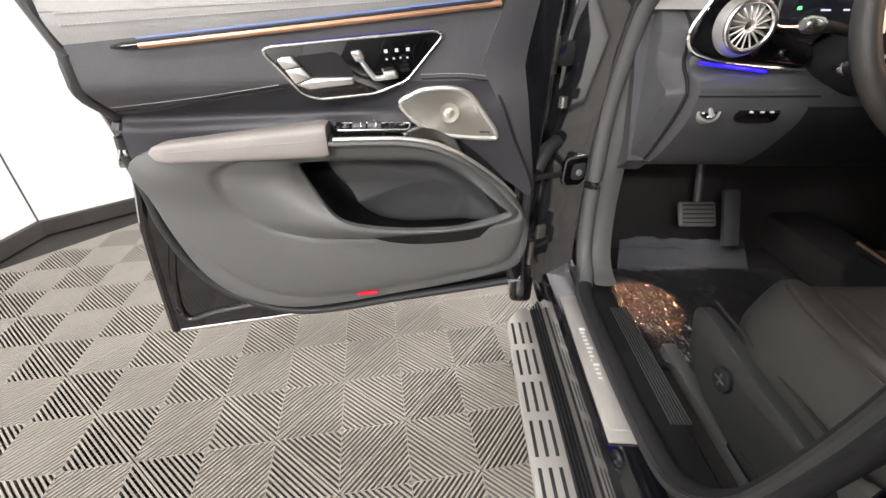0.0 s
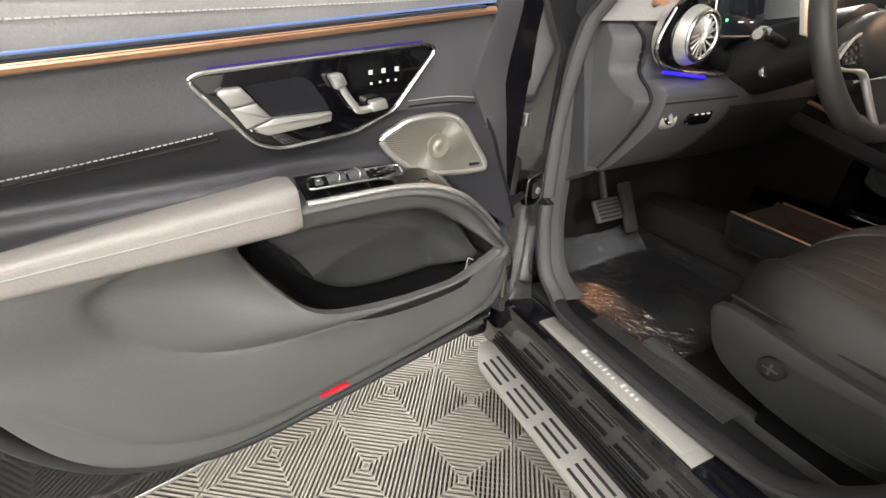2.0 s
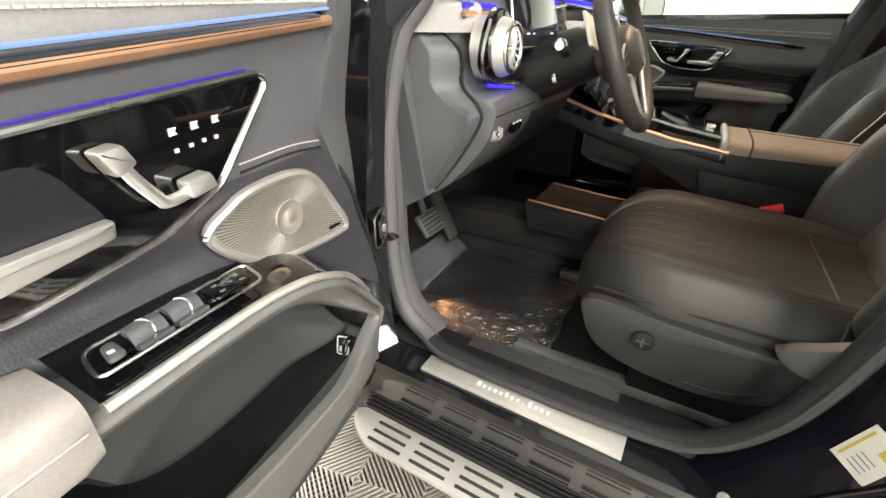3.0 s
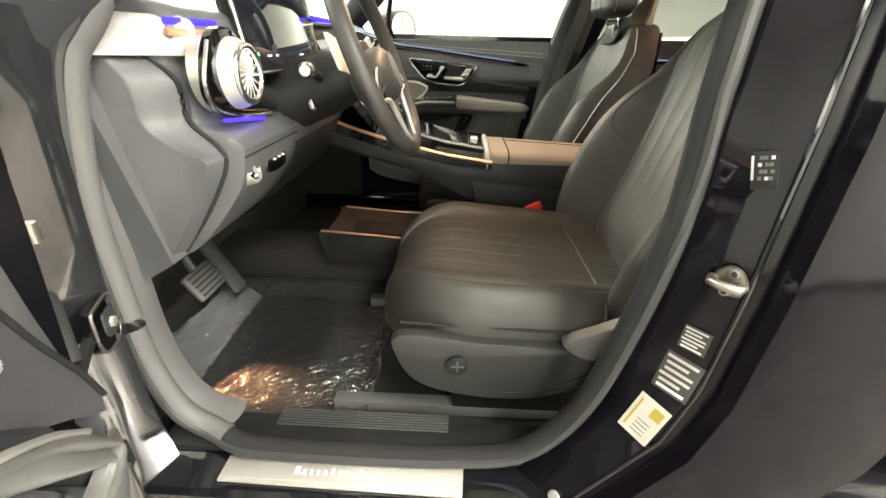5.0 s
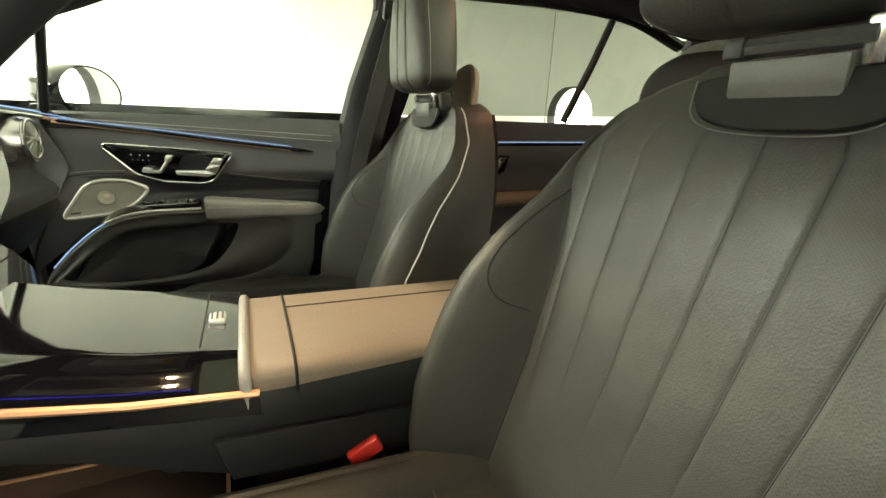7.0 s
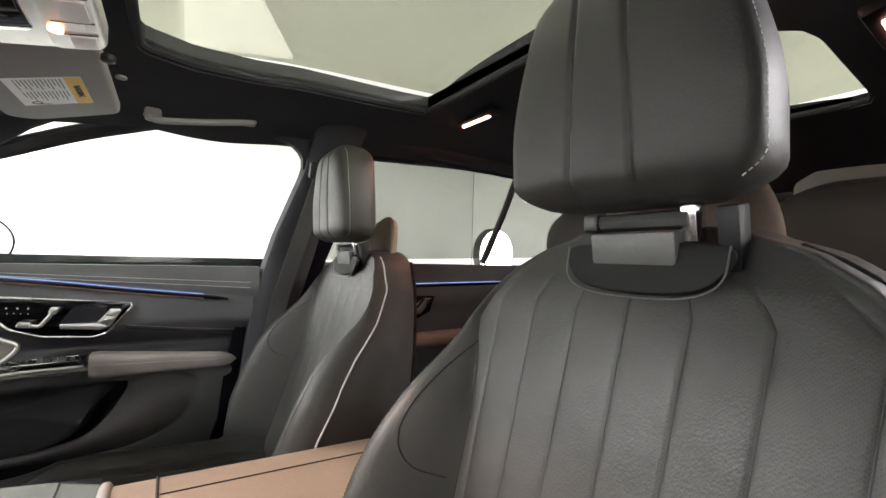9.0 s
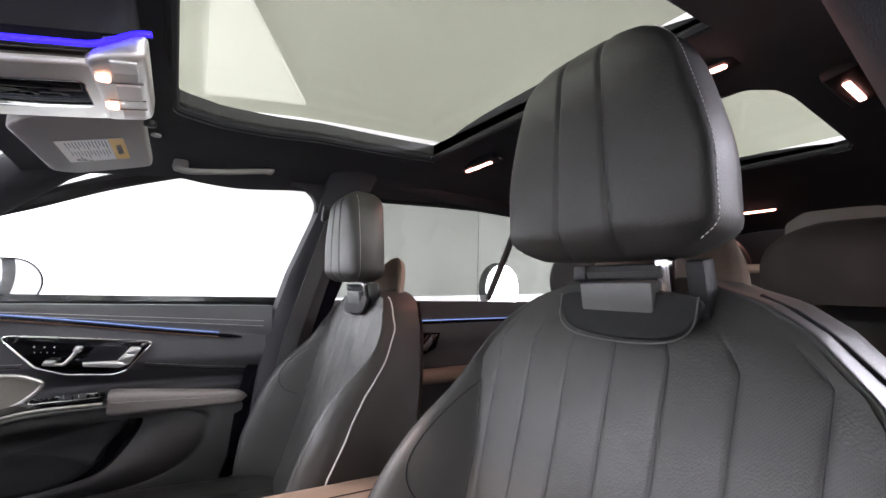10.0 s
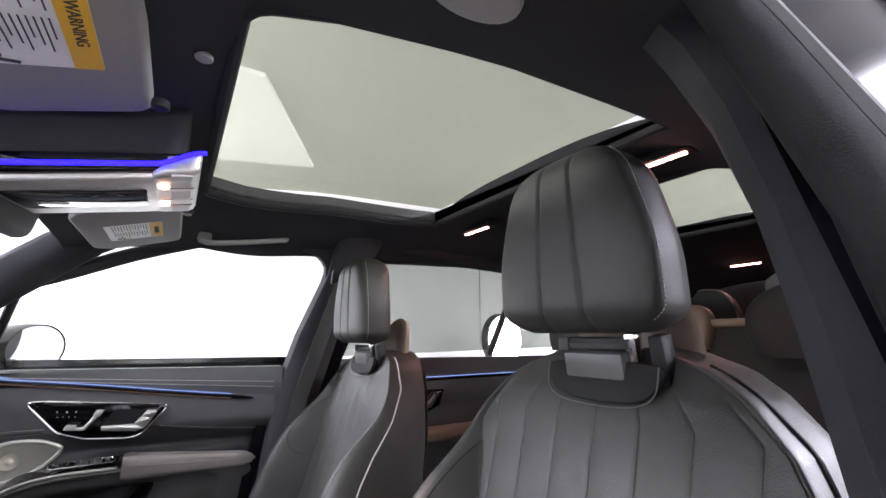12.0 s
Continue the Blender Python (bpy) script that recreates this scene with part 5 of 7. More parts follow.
ys = sorted(set(list(np.linspace(-2.0, -1.03, 8)) + list(np.linspace(-1.03, -0.47, 24)) + [-1.0, -0.95, -0.49] + list(np.linspace(-0.47, -0.17, 6)) + list(np.linspace(-0.17, 0.425, 24)) + [-0.155, 0.45, 0.47, 0.49, 0.505, 0.515]))
sides = [grid(lambda f, y, sg=sg: (sg * (roof_edge(y) + f * (0.66 - roof_edge(y))), y, roof_z(roof_edge(y) + f * (0.66 - roof_edge(y)), y)), np.linspace(0, 1, 16), ys, (0, 0, 0.03)) for sg in (-1, 1)]
cross = [grid(lambda f, y: (f * roof_edge(y), y, roof_z(f * roof_edge(y), y)), np.linspace(-1, 1, 30), np.linspace(c, d, 12), (0, 0, 0.03)) for c, d in ((RYR1, RYF0), (-2.0, RYR0))]
front = grid(lambda x, y: (x, y, roof_z(x, y)), np.linspace(-0.66, 0.66, 40), np.linspace(RYF1, 0.80, 14), (0, 0, 0.03))
structure("ceiling_headliner", join(front, *sides, *cross), M_HEADLINER, "black cloth headliner with two roof openings", "headliner", True)
for y0, y1, nm in ((RYF0, RYF1, "front"), (RYR0, RYR1, "rear")):
    structure(f"window_roof_{nm}", grid(lambda x, y: (x, y, roof_z(0, y) + 0.045), np.linspace(-0.44, 0.44, 8), np.linspace(y0 - 0.05, y1 + 0.05, 8), (0, 0, 0.005)), M_ROOFGLASS, "grey tinted glass panel of the roof", "roof glass", True)
    edge_y = [y for y in ys if y0 <= y <= y1]
    loop = [(roof_edge(y), y) for y in edge_y] + [(-roof_edge(y), y) for y in edge_y[::-1]]
    structure("trim_roof", tube([(x, y, roof_z(x, y) + 0.012) for x, y in loop], 0.009, True, 8), M_HEADLINER, "black edge trim of the roof opening", "roof trim", True)
    structure("trim_roof", loft([[(x * k, y, roof_z(x, y) + 0.008 + h * (0.5 + 0.5 * (x > 0))) for x, y in loop] for k, h in ((1.0, 0.0), (1.0, 0.048), (1.03, 0.048), (1.03, 0.0))]), M_RUBBER, "black inner frame under the roof glass", "roof trim")


# ---------------------------------------------------------------- dashboard and wheel
dash = thing("dashboard", (0, 1.05, 0.7), "grey leather dashboard with round turbine vents", "dashboard")
# main pad: swept across the car, lower face and brow
prof = [(1.25, 0.70), (1.06, 0.735), (0.945, 0.845), (0.918, 0.915), (0.925, 0.935), (0.955, 0.965), (0.975, 1.03), (0.955, 1.085), (0.99, 1.115), (1.12, 1.13), (1.30, 1.12)]
xs = np.linspace(-0.66, 0.70, 40)
brow_lift = lambda x: 0.020 * smooth(-0.20, -0.05, x) - 0.030 * smooth(0.40, 0.70, x)
rings = []
for x in xs:
    e = smooth(-0.66, -0.60, x)
    rings.append([(x, y + 0.03 * (1 - e) * (z > 0.95), z + brow_lift(x) * smooth(1.03, 1.09, z)) for y, z in spline(prof, 44)])
for k, x in ((0.955, -0.664), (0.85, -0.668), (0.4, -0.668)):
    rings.insert(0, [(x, 1.15 + (y - 1.15) * k, 0.92 + (z - 0.92) * k) for _, y, z in rings[len(rings) - 40]])
low = [r for r in rings if r[0][0] > -0.475]
part("knee_bolster", loft([[(x, y - 0.003 if z < 0.9 else y + 0.006, z - 0.003) for x, y, z in r[:22]] for r in low], closed=False), M_PLASTIC, dash, "black plastic lower dash", angle=60)
part("main_pad", loft(rings, closed=False), M_DASH, dash, "dark grey leather dash pad", angle=60)
# sweeping lacquered fascia from the dash down to the console
FASCIA_F, FASCIA_X = spline([(0.0, 0.60), (0.10, 0.575), (0.22, 0.52), (0.35, 0.455), (0.47, 0.375), (0.57, 0.27), (0.64, 0.208), (0.72, 0.205), (0.82, 0.195), (0.92, 0.155), (1.0, 0.135)], 60).T


def fascia(f, g):
    right = float(np.interp(f, FASCIA_F, FASCIA_X))
    x = -0.135 + g * (right + 0.135)
    return (x, 0.962 - 0.20 * f ** 1.5 - 0.02 * math.sin(f * math.pi), 1.085 - 0.265 * f)


part("fascia", grid(fascia, np.linspace(0, 1, 60), np.linspace(0, 1, 24), (0, 0.02, -0.01)), M_FASCIA, dash, "gloss black sweeping fascia")
part("fascia_seam", tube([(lambda p: (p[0], p[1] - 0.0008, p[2] + 0.0008))(fascia(0.72 + 0.05 * (1 - g), g)) for g in np.linspace(0.35, 1.0, 14)], 0.0009, seg=6), M_PLASTIC, dash)
sweep = spline([(-0.19, 0.946, 1.111), (0.10, 0.946, 1.112), (0.29, 0.946, 1.108), (0.48, 0.944, 1.101), (0.61, 0.930, 1.093), (0.70, 0.915, 1.084)], 50)
part("brow_light", tube([(x, y, z + 0.013) for x, y, z in sweep[:13]], 0.0042, seg=6), M_BLUE, dash, "blue light line under the dash brow")
part("brow_light", tube([(x, y, z + 0.011) for x, y, z in sweep[12:]], 0.0016, seg=6), M_BLUE_SOFT, dash, "thin pale blue light line along the dash")
part("brow_band", tube([(x, y + 0.008, z + 0.004) for x, y, z in sweep], 0.0085, seg=8, flat=1.0), M_GLOSS, dash, "gloss black band under the dash brow")
part("brow_strip", tube([tuple(p) for p in sweep], 0.0034, seg=6), M_CHROME, dash, "thin bright strip along the dash")
part("brow_light", tube([(x, 0.962 + 0.03 * smooth(-0.6, -0.68, x), 1.092) for x in np.linspace(-0.665, -0.56, 8)], 0.005, seg=6), M_BLUE, dash)
part("brow_strip", tube([(x, 0.958 + 0.03 * smooth(-0.6, -0.68, x), 1.079) for x in np.linspace(-0.67, -0.56, 8)], 0.005, seg=6), M_COPPER, dash)
rv = part("air_vent", tube([(0.620 + 0.043 * math.cos(a), 0.915, 1.036 + 0.043 * math.sin(a)) for a in np.linspace(0, 2 * math.pi, 40, endpoint=False)], 0.0052, True, 10, up=(0, 1, 0)), M_CHROME, dash, "round silver turbine air vent")
part("vent_barrel", loft([[(0.620 + r * math.cos(a), 0.915 + y, 1.036 + r * math.sin(a)) for a in np.linspace(0, 2 * math.pi, 40, endpoint=False)] for y, r in ((0.07, 0.060), (0.03, 0.057), (0.0, 0.047), (0.02, 0.038), (0.03, 0.008))], cap1=True), M_CHROME, rv)
for k in range(13):
    a = k * 2 * math.pi / 13
    part("blade", box((0.030, 0.012, 0.004), Matrix.Translation((0.620, 0.917, 1.036)) @ pose(0, 0, 0, 0, math.degrees(a), 0) @ pose(0.024, 0, 0, 32, 0, 8), 0.001, 1), M_SILVER, rv)
# end cheek towards the door
cheek = spline([(1.13, 0.70), (1.05, 0.745), (0.985, 0.83), (0.945, 0.90), (0.950, 0.93), (0.985, 0.965), (0.99, 1.02), (1.03, 1.05), (1.10, 1.05), (1.18, 1.03), (1.20, 0.86), (1.17, 0.74)], 70, True)
cheek_rings = []
for x, k in ((-0.655, 0.0), (-0.670, 0.0), (-0.684, 0.45), (-0.694, 0.82), (-0.703, 1.0), (-0.705, 1.12)):
    cheek_rings.append([(x, y + k * (0.034 * smooth(0.912, 0.938, z) * smooth(1.065, 1.035, z) + 0.009) * smooth(1.12, 1.06, y), z) for y, z in cheek])
part("end_cheek", loft(cheek_rings, cap0=True, cap1=True), M_DASH, dash, "grey leather end cheek with a hollowed crescent", angle=50)
part("crease", tube([(-0.671, y - 0.001, z) for y, z in spline([(1.03, 1.05), (0.99, 1.02), (0.985, 0.965), (0.950, 0.930), (0.945, 0.90), (0.985, 0.83), (1.05, 0.745)], 50)], 0.0034, seg=8), M_DARK_STITCH, dash)
part("end_top", slab([(-0.64, 0.965, 1.05), (-0.735, 1.075, 1.05), (-0.735, 1.30, 1.05), (-0.60, 1.30, 1.05)], (0, 0, 0.05), 0.012, 3), M_BELT_TOP, dash, "pale grey upper dash end")
part("kick_panel", slab([(-0.71, 1.04, 0.75), (-0.695, 1.12, 0.70), (-0.70, 1.26, 0.70), (-0.72, 1.26, 1.04), (-0.735, 1.085, 1.045)], (0.06, 0, 0), 0.01, 2), M_DASH, dash)
# vent
VX, VY, VZ = -0.612, 0.913, 1.026
around_vent = np.linspace(0, 2 * math.pi, 48, endpoint=False)
vent = part("air_vent", tube([(VX + 0.0385 * math.cos(a), VY, VZ + 0.0385 * math.sin(a)) for a in around_vent], 0.0050, True, 10, up=(0, 1, 0)), M_CHROME, dash, "round silver turbine air vent")
part("vent_cup", loft([[(VX + r * math.cos(a), VY + y, VZ + r * math.sin(a)) for a in around_vent] for r, y in ((0.036, 0.0), (0.034, 0.02), (0.029, 0.034), (0.008, 0.035))], cap1=True), M_PLASTIC, vent)
for k in range(17):
    a = k * 2 * math.pi / 17
    bl = box((0.028, 0.012, 0.0028), Matrix.Translation((VX, VY + 0.006, VZ)) @ pose(0, 0, 0, 0, math.degrees(a), 0) @ pose(0.0215, 0, 0, 30, 0, 8), 0.0008, 1)
    part("blade", bl, M_SILVER, vent)
part("hub", disc(0.008, 0.016, pose(VX, VY + 0.012, VZ, 90, 0, 0), 24, 0.003), M_CHROME, vent)
rings = []
for y, r in ((0.06, 0.056), (0.03, 0.053), (0.012, 0.048), (0.0, 0.0425)):
    rings.append([(VX + r * math.cos(a), VY + y, VZ + r * math.sin(a)) for a in around_vent])
part("vent_barrel", loft(rings), M_SILVER, vent, "satin silver vent barrel")
tray = rounded([p for p in ((-0.685, 1.045), (-0.695, 1.00), (-0.668, 0.978), (-0.60, 0.966), (-0.475, 0.955), (-0.470, 0.995), (-0.52, 1.005), (-0.56, 1.055), (-0.60, 1.09), (-0.655, 1.085))], 0.02)
part("vent_panel", slab([(x, 0.945, z) for x, z in tray], (0, -0.012, 0), 0.004), M_GLOSS, dash, "dark lacquered panel round the vent")
part("panel_frame", tube([(x, 0.932, z) for x, z in spline([(-0.675, 1.07), (-0.700, 1.02), (-0.69, 0.987), (-0.655, 0.973), (-0.60, 0.964), (-0.472, 0.953)], 50)], 0.0028, seg=6), M_CHROME, dash, "thin chrome frame")
part("light_bar", tube([(x, 0.932, 0.966 - 0.12 * (x + 0.66)) for x in np.linspace(-0.668, -0.545, 14)], 0.0034, seg=8, flat=0.8), M_BLUE, dash, "glowing blue ambient light bar")
part("stitching", stitches([(x, 0.9175, 0.920) for x in np.linspace(-0.655, -0.45, 30)], 0.006), M_DARK_STITCH, dash)
part("crease", tube([(x, 0.9185, 0.912) for x in np.linspace(-0.66, -0.44, 12)], 0.002, seg=6), M_DARK_STITCH, dash)
part("switch_plate", slab([(x, 0.936, z) for x, z in spline([(-0.575, 0.888), (-0.57, 0.868), (-0.51, 0.866), (-0.495, 0.880), (-0.505, 0.900), (-0.555, 0.902)], 40, True)], (0, -0.012, -0.004), 0.002), M_GLOSS, dash, "gloss black switch plate")
LS = Matrix.Translation((-0.627, 0.934, 0.883)) @ pose(0, 0, 0, 72, 0, 0)
knob = part("light_switch", loft([[LS @ Vector((r * math.cos(a), r * math.sin(a), h)) for a in np.linspace(0, 2 * math.pi, 40, endpoint=False)] for r, h in ((0.0235, -0.010), (0.0235, 0.006), (0.0215, 0.0095), (0.0180, 0.0090), (0.0165, 0.0060))], cap1=True), M_SILVER, dash, "round silver light switch")
part("dial", disc(0.0165, 0.003, LS @ Matrix.Translation((0, 0, 0.0062)), 32, 0.0008), M_GLOSS, knob, "black dial face")
part("grip", box((0.008, 0.030, 0.008), LS @ pose(0, 0, 0.0095, 0, 0, 25), 0.003), M_SILVER, knob)
for k in range(6):
    a = 0.4 + k * 2 * math.pi / 6
    part("mark", box((0.0045, 0.0030, 0.0006), LS @ Matrix.Translation((0.0120 * math.cos(a), 0.0120 * math.sin(a), 0.0080))), M_WHITE, knob)
for x in (-0.55, -0.53, -0.512):
    part("mark", box((0.006, 0.003, 0.003), (x, 0.9225, 0.883)), M_WHITE, dash)
part("column_cowl", loft([[(-0.37 + r * 1.15 * math.cos(a), y, z + r * 0.85 * math.sin(a)) for a in np.linspace(0, 2 * math.pi, 28, endpoint=False)] for r, y, z in ((0.03, 0.775, 1.03), (0.062, 0.79, 1.025), (0.075, 0.86, 1.0), (0.085, 0.97, 0.96))], cap0=True), M_PLASTIC, dash, "black steering column cowl")
part("column_key", disc(0.012, 0.01, pose(-0.455, 0.875, 0.965, 72, 0, 0), 20, 0.002), M_CHROME, dash)
part("stalk", tube([(-0.44, 0.86, 1.01), (-0.50, 0.85, 1.022), (-0.552, 0.843, 1.030)], [0.008, 0.008, 0.009], seg=10), M_PLASTIC, dash)
part("stalk_end", tube([(-0.550, 0.843, 1.029), (-0.555, 0.842, 1.030), (-0.574, 0.840, 1.031), (-0.580, 0.839, 1.031)], [0.010, 0.0125, 0.0125, 0.008], seg=14), M_CHROME, dash, "silver end of the stalk")
PD = pose(-0.385, 1.232, 0.520, -35, 0, 0)
part("pedal", box((0.108, 0.018, 0.074), PD, 0.008, 3), M_SHELL, dash, "ribbed brake pedal")
for i in range(5):
    part("pedal_rib", box((0.090, 0.004, 0.005), PD @ Matrix.Translation((0, -0.009, -0.026 + 0.013 * i)), 0.001), M_RUBBER, dash)
part("pedal_arm", tube([(-0.380, 1.255, 0.545), (-0.375, 1.30, 0.64), (-0.375, 1.32, 0.76)], 0.011), M_GREYPL, dash)
part("accelerator", box((0.05, 0.018, 0.17), pose(-0.268, 1.25, 0.50, -28, 0, 0), 0.006), M_GREYPL, dash)
structure("wall_under_dash", join(box((1.36, 0.34, 0.02), (0, 1.40, 0.80)), box((0.02, 0.50, 0.84), (0.70, 1.32, 0.70)), box((0.02, 0.40, 0.70), (-0.70, 1.36, 0.66))), M_CARPET, "dark lining closing the space under the dashboard", "carpet")
# instrument screen
scr = thing("instrument_screen", (-0.37, 0.95, 1.02), "freestanding dark instrument screen reflecting the bright booth", "screen")
R = pose(-0.372, 0.948, 1.095, -9, 0, 1)
part("glass", box((0.37, 0.010, 0.142), R, 0.003), M_SCREEN, scr)
part("rim", tube([R @ Vector(p) for p in rounded([q for q in ((-0.187, -0.002, -0.073), (0.187, -0.002, -0.073), (0.187, -0.002, 0.073), (-0.187, -0.002, 0.073))], 0.012)], 0.0032, True, 8), M_CHROME, scr, "thin silver screen rim")
part("back", box((0.34, 0.03, 0.12), R @ Matrix.Translation((0, 0.02, 0)), 0.01), M_PLASTIC, scr)
for x, z, w in ((-0.11, -0.048, 0.016), (-0.075, -0.048, 0.010), (0.06, -0.048, 0.018)):
    part("display_mark", box((w, 0.001, 0.0025), R @ Matrix.Translation((x, -0.0058, z))), M_GLYPH, scr)
part("display_mark", box((0.007, 0.001, 0.005), R @ Matrix.Translation((-0.155, -0.0058, -0.045))), M_GREEN, scr)
# steering wheel
wheel = thing("steering_wheel", (-0.37, 0.762, 1.042), "black leather steering wheel with silver spokes", "steering wheel")
WR = pose(-0.37, 0.762, 1.042, -22, 0, 0)
ang = np.linspace(0, 2 * math.pi, 72, endpoint=False)
rimp = []
for a in ang:
    r = 0.186 if math.sin(a) > -0.86 else 0.186 * 0.965
    rimp.append(WR @ Vector((r * math.cos(a), 0, r * math.sin(a))))
part("rim", tube(rimp, 0.0165, True, 16, up=(0, 1, 0)), M_LEATHER, wheel, "smooth black leather rim")
HZ = -0.028
part("hub", loft([[WR @ Vector((0.100 * k * math.cos(a), y, 0.054 * k * math.sin(a) + HZ)) for a in np.linspace(0, 2 * math.pi, 48, endpoint=False)] for k, y in ((0.85, 0.05), (1.0, 0.018), (1.0, 0.002), (0.94, -0.010), (0.80, -0.017), (0.55, -0.021), (0.25, -0.023))], cap1=True), M_LEATHER, wheel, "black leather airbag cover", angle=60)
part("emblem", loft([[WR @ Vector((r * math.cos(a), y, r * math.sin(a) + HZ)) for a in ang] for r, y in ((0.036, -0.018), (0.036, -0.0235), (0.033, -0.0255), (0.012, -0.027))], cap1=True), M_SHELL, wheel, "round plain grey emblem")
part("emblem_ring", tube([WR @ Vector((0.035 * math.cos(a), -0.0245, 0.035 * math.sin(a) + HZ)) for a in ang], 0.0014, True, 8), M_GREYPL, wheel, "plain dark ring")
for sg in (-1, 1):
    plate_ = rounded(((0.080, -0.012), (0.110, -0.022), (0.168, -0.056), (0.172, -0.062), (0.110, -0.068), (0.080, -0.062)), 0.004)
    part("spoke", slab([WR @ Vector((sg * x, 0.004, z)) for x, z in plate_], WR.to_3x3() @ Vector((0, -0.012, 0)), 0.002), M_GLOSS, wheel, "gloss black button spoke")
    outline = spline([(0.075, -0.010), (0.110, -0.021), (0.145, -0.041), (0.171, -0.059)], 20)
    part("spoke_edge", tube([WR @ Vector((sg * x, -0.0085, z)) for x, z in outline], 0.0024, seg=6), M_SILVER, wheel, "silver outline of the spoke")
    bend = spline([(0.172, -0.061), (0.138, -0.067), (0.094, -0.071), (0.076, -0.078), (0.068, -0.092), (0.056, -0.124), (0.041, -0.156), (0.026, -0.182)], 44)
    part("spoke_rim", tube([WR @ Vector((sg * x, -0.006, z)) for x, z in bend], [0.0030 + 0.0026 * smooth(8, 18, i) for i in range(44)], seg=10), M_SILVER, wheel, "satin silver spoke edge")
    for k in range(8):
        px, pz = 0.093 + 0.0155 * (k % 4), -0.032 - 0.016 * (k // 4) - 0.0045 * (k % 4) * (1 - 0.5 * (k // 4))
        part("button", box((0.012, 0.003, 0.009), WR @ Matrix.Translation((sg * px, -0.0085, pz)), 0.001), M_PLASTIC, wheel)
        part("button_mark", box((0.005, 0.0006, 0.0022), WR @ Matrix.Translation((sg * px, -0.0104, pz))), M_SHELL, wheel)
    part("paddle", slab([WR @ Vector((sg * x, 0.03, z)) for x, z in ((0.12, 0.05), (0.165, 0.06), (0.17, 0.0), (0.13, -0.01))], (0, 0.008, 0), 0.003), M_SILVER, wheel)
part("lower_spoke", slab([WR @ Vector((x, 0.004, z)) for x, z in rounded(((-0.018, -0.178), (-0.034, -0.150), (-0.054, -0.085), (0.054, -0.085), (0.034, -0.150), (0.018, -0.178)), 0.006)], WR.to_3x3() @ Vector((0, 0.012, 0)), 0.003), M_PLASTIC, wheel, "black lower spoke")


# ---------------------------------------------------------------- centre console
con = thing("centre_console", (0, 0.5, 0.33), "gloss black centre console with tan leather armrest", "car console")
top = lambda y: float(np.interp(y, [-0.25, 0.15, 0.50, 0.63, 0.74, 0.85, 0.98, 1.10], [0.80, 0.80, 0.800, 0.818, 0.842, 0.872, 0.915, 0.97]))
deep = lambda y: float(np.interp(y, [0.45, 0.585, 0.70, 1.04], [0.17, 0.125, 0.086, 0.086]))
rings = []
for y in np.linspace(-0.25, 1.04, 26):
    z = top(y)
    rings.append([(-0.135, y, z - 0.075), (-0.138, y, z - 0.045), (-0.130, y, z - 0.018), (0.130, y, z - 0.018), (0.138, y, z - 0.045), (0.135, y, z - 0.075), (0.125, y, z - deep(y)), (-0.125, y, z - deep(y))])
part("body", loft(rings, cap0=True, cap1=True), M_PLASTIC, con, "black console body", angle=30)
part("tray_lid", grid(lambda x, y: (x, y, top(y) + 0.010 - 0.024 * (max(-0.062 - x, 0.0) / 0.072) ** 1.8), list(np.linspace(-0.134, -0.062, 10)) + list(np.linspace(-0.05, 0.132, 10)), np.linspace(0.52, 1.03, 24), (0, 0, -0.010)), M_GLOSS, con, "gloss black lacquered tray lid")
part("lid_switch", box((0.030, 0.022, 0.010), (0.020, 0.548, top(0.55) + 0.013), 0.003), M_SILVER, con, "small silver tray switch")
for k in range(3):
    part("switch_bar", box((0.022, 0.0025, 0.0012), (0.020, 0.541 + 0.007 * k, top(0.55) + 0.0183)), M_GREYPL, con)
part("lid_groove", tube([(x, 0.565, top(0.565) + 0.0105) for x in np.linspace(-0.06, 0.125, 8)], 0.0012, seg=6), M_PLASTIC, con)
part("copper_line", tube([(-0.136, y, top(y) - 0.015) for y in np.linspace(0.50, 0.98, 24)], 0.0050, seg=8), M_COPPER, con, "copper-coloured trim line")
part("side_fascia", slab([(-0.1385, y, top(y) + d) for y, d in ((0.50, -0.045), (0.75, -0.045), (0.98, -0.045), (0.98, -0.021), (0.75, -0.021), (0.50, -0.021))], (0.006, 0, 0)), M_GLOSS, con)
for x0, w in ((0.0, 0.245),):
    rings = []
    for y, k in ((0.515, 0.90), (0.505, 1.0), (0.40, 1.0), (0.25, 1.0), (0.10, 1.0), (0.04, 0.92)):
        rings.append([(x0 - 0.008 + w / 2 * k * (abs(math.cos(a)) ** 0.35) * (1 if math.cos(a) > 0 else -1), y, 0.790 + 0.034 * k * (abs(math.sin(a)) ** 0.45) * (1 if math.sin(a) > 0 else -1)) for a in np.linspace(0, 2 * math.pi, 40, endpoint=False)])
    rings = [[(x, y, z - 0.008 - 0.045 * max(0.515 - y, 0)) for x, y, z in ring] for ring in rings]
    part("armrest", loft(rings, cap0=True, cap1=True), M_TAN, con, "padded tan leather armrest", angle=50)
part("armrest_lip", tube([(-0.008 + 0.124 * (abs(math.cos(a)) ** 0.35) * (1 if math.cos(a) > 0 else -1), 0.514, 0.782 + 0.034 * (abs(math.sin(a)) ** 0.45) * (1 if math.sin(a) > 0 else -1)) for a in np.linspace(0, 2 * math.pi, 40, endpoint=False)], 0.0072, True, 10, up=(0, 1, 0)), M_BELT_TOP, con, "pale armrest front lip")
part("armrest_button", box((0.035, 0.012, 0.014), pose(0.075, 0.517, 0.804, 30, 0, 0), 0.004), M_TAUPE, con)
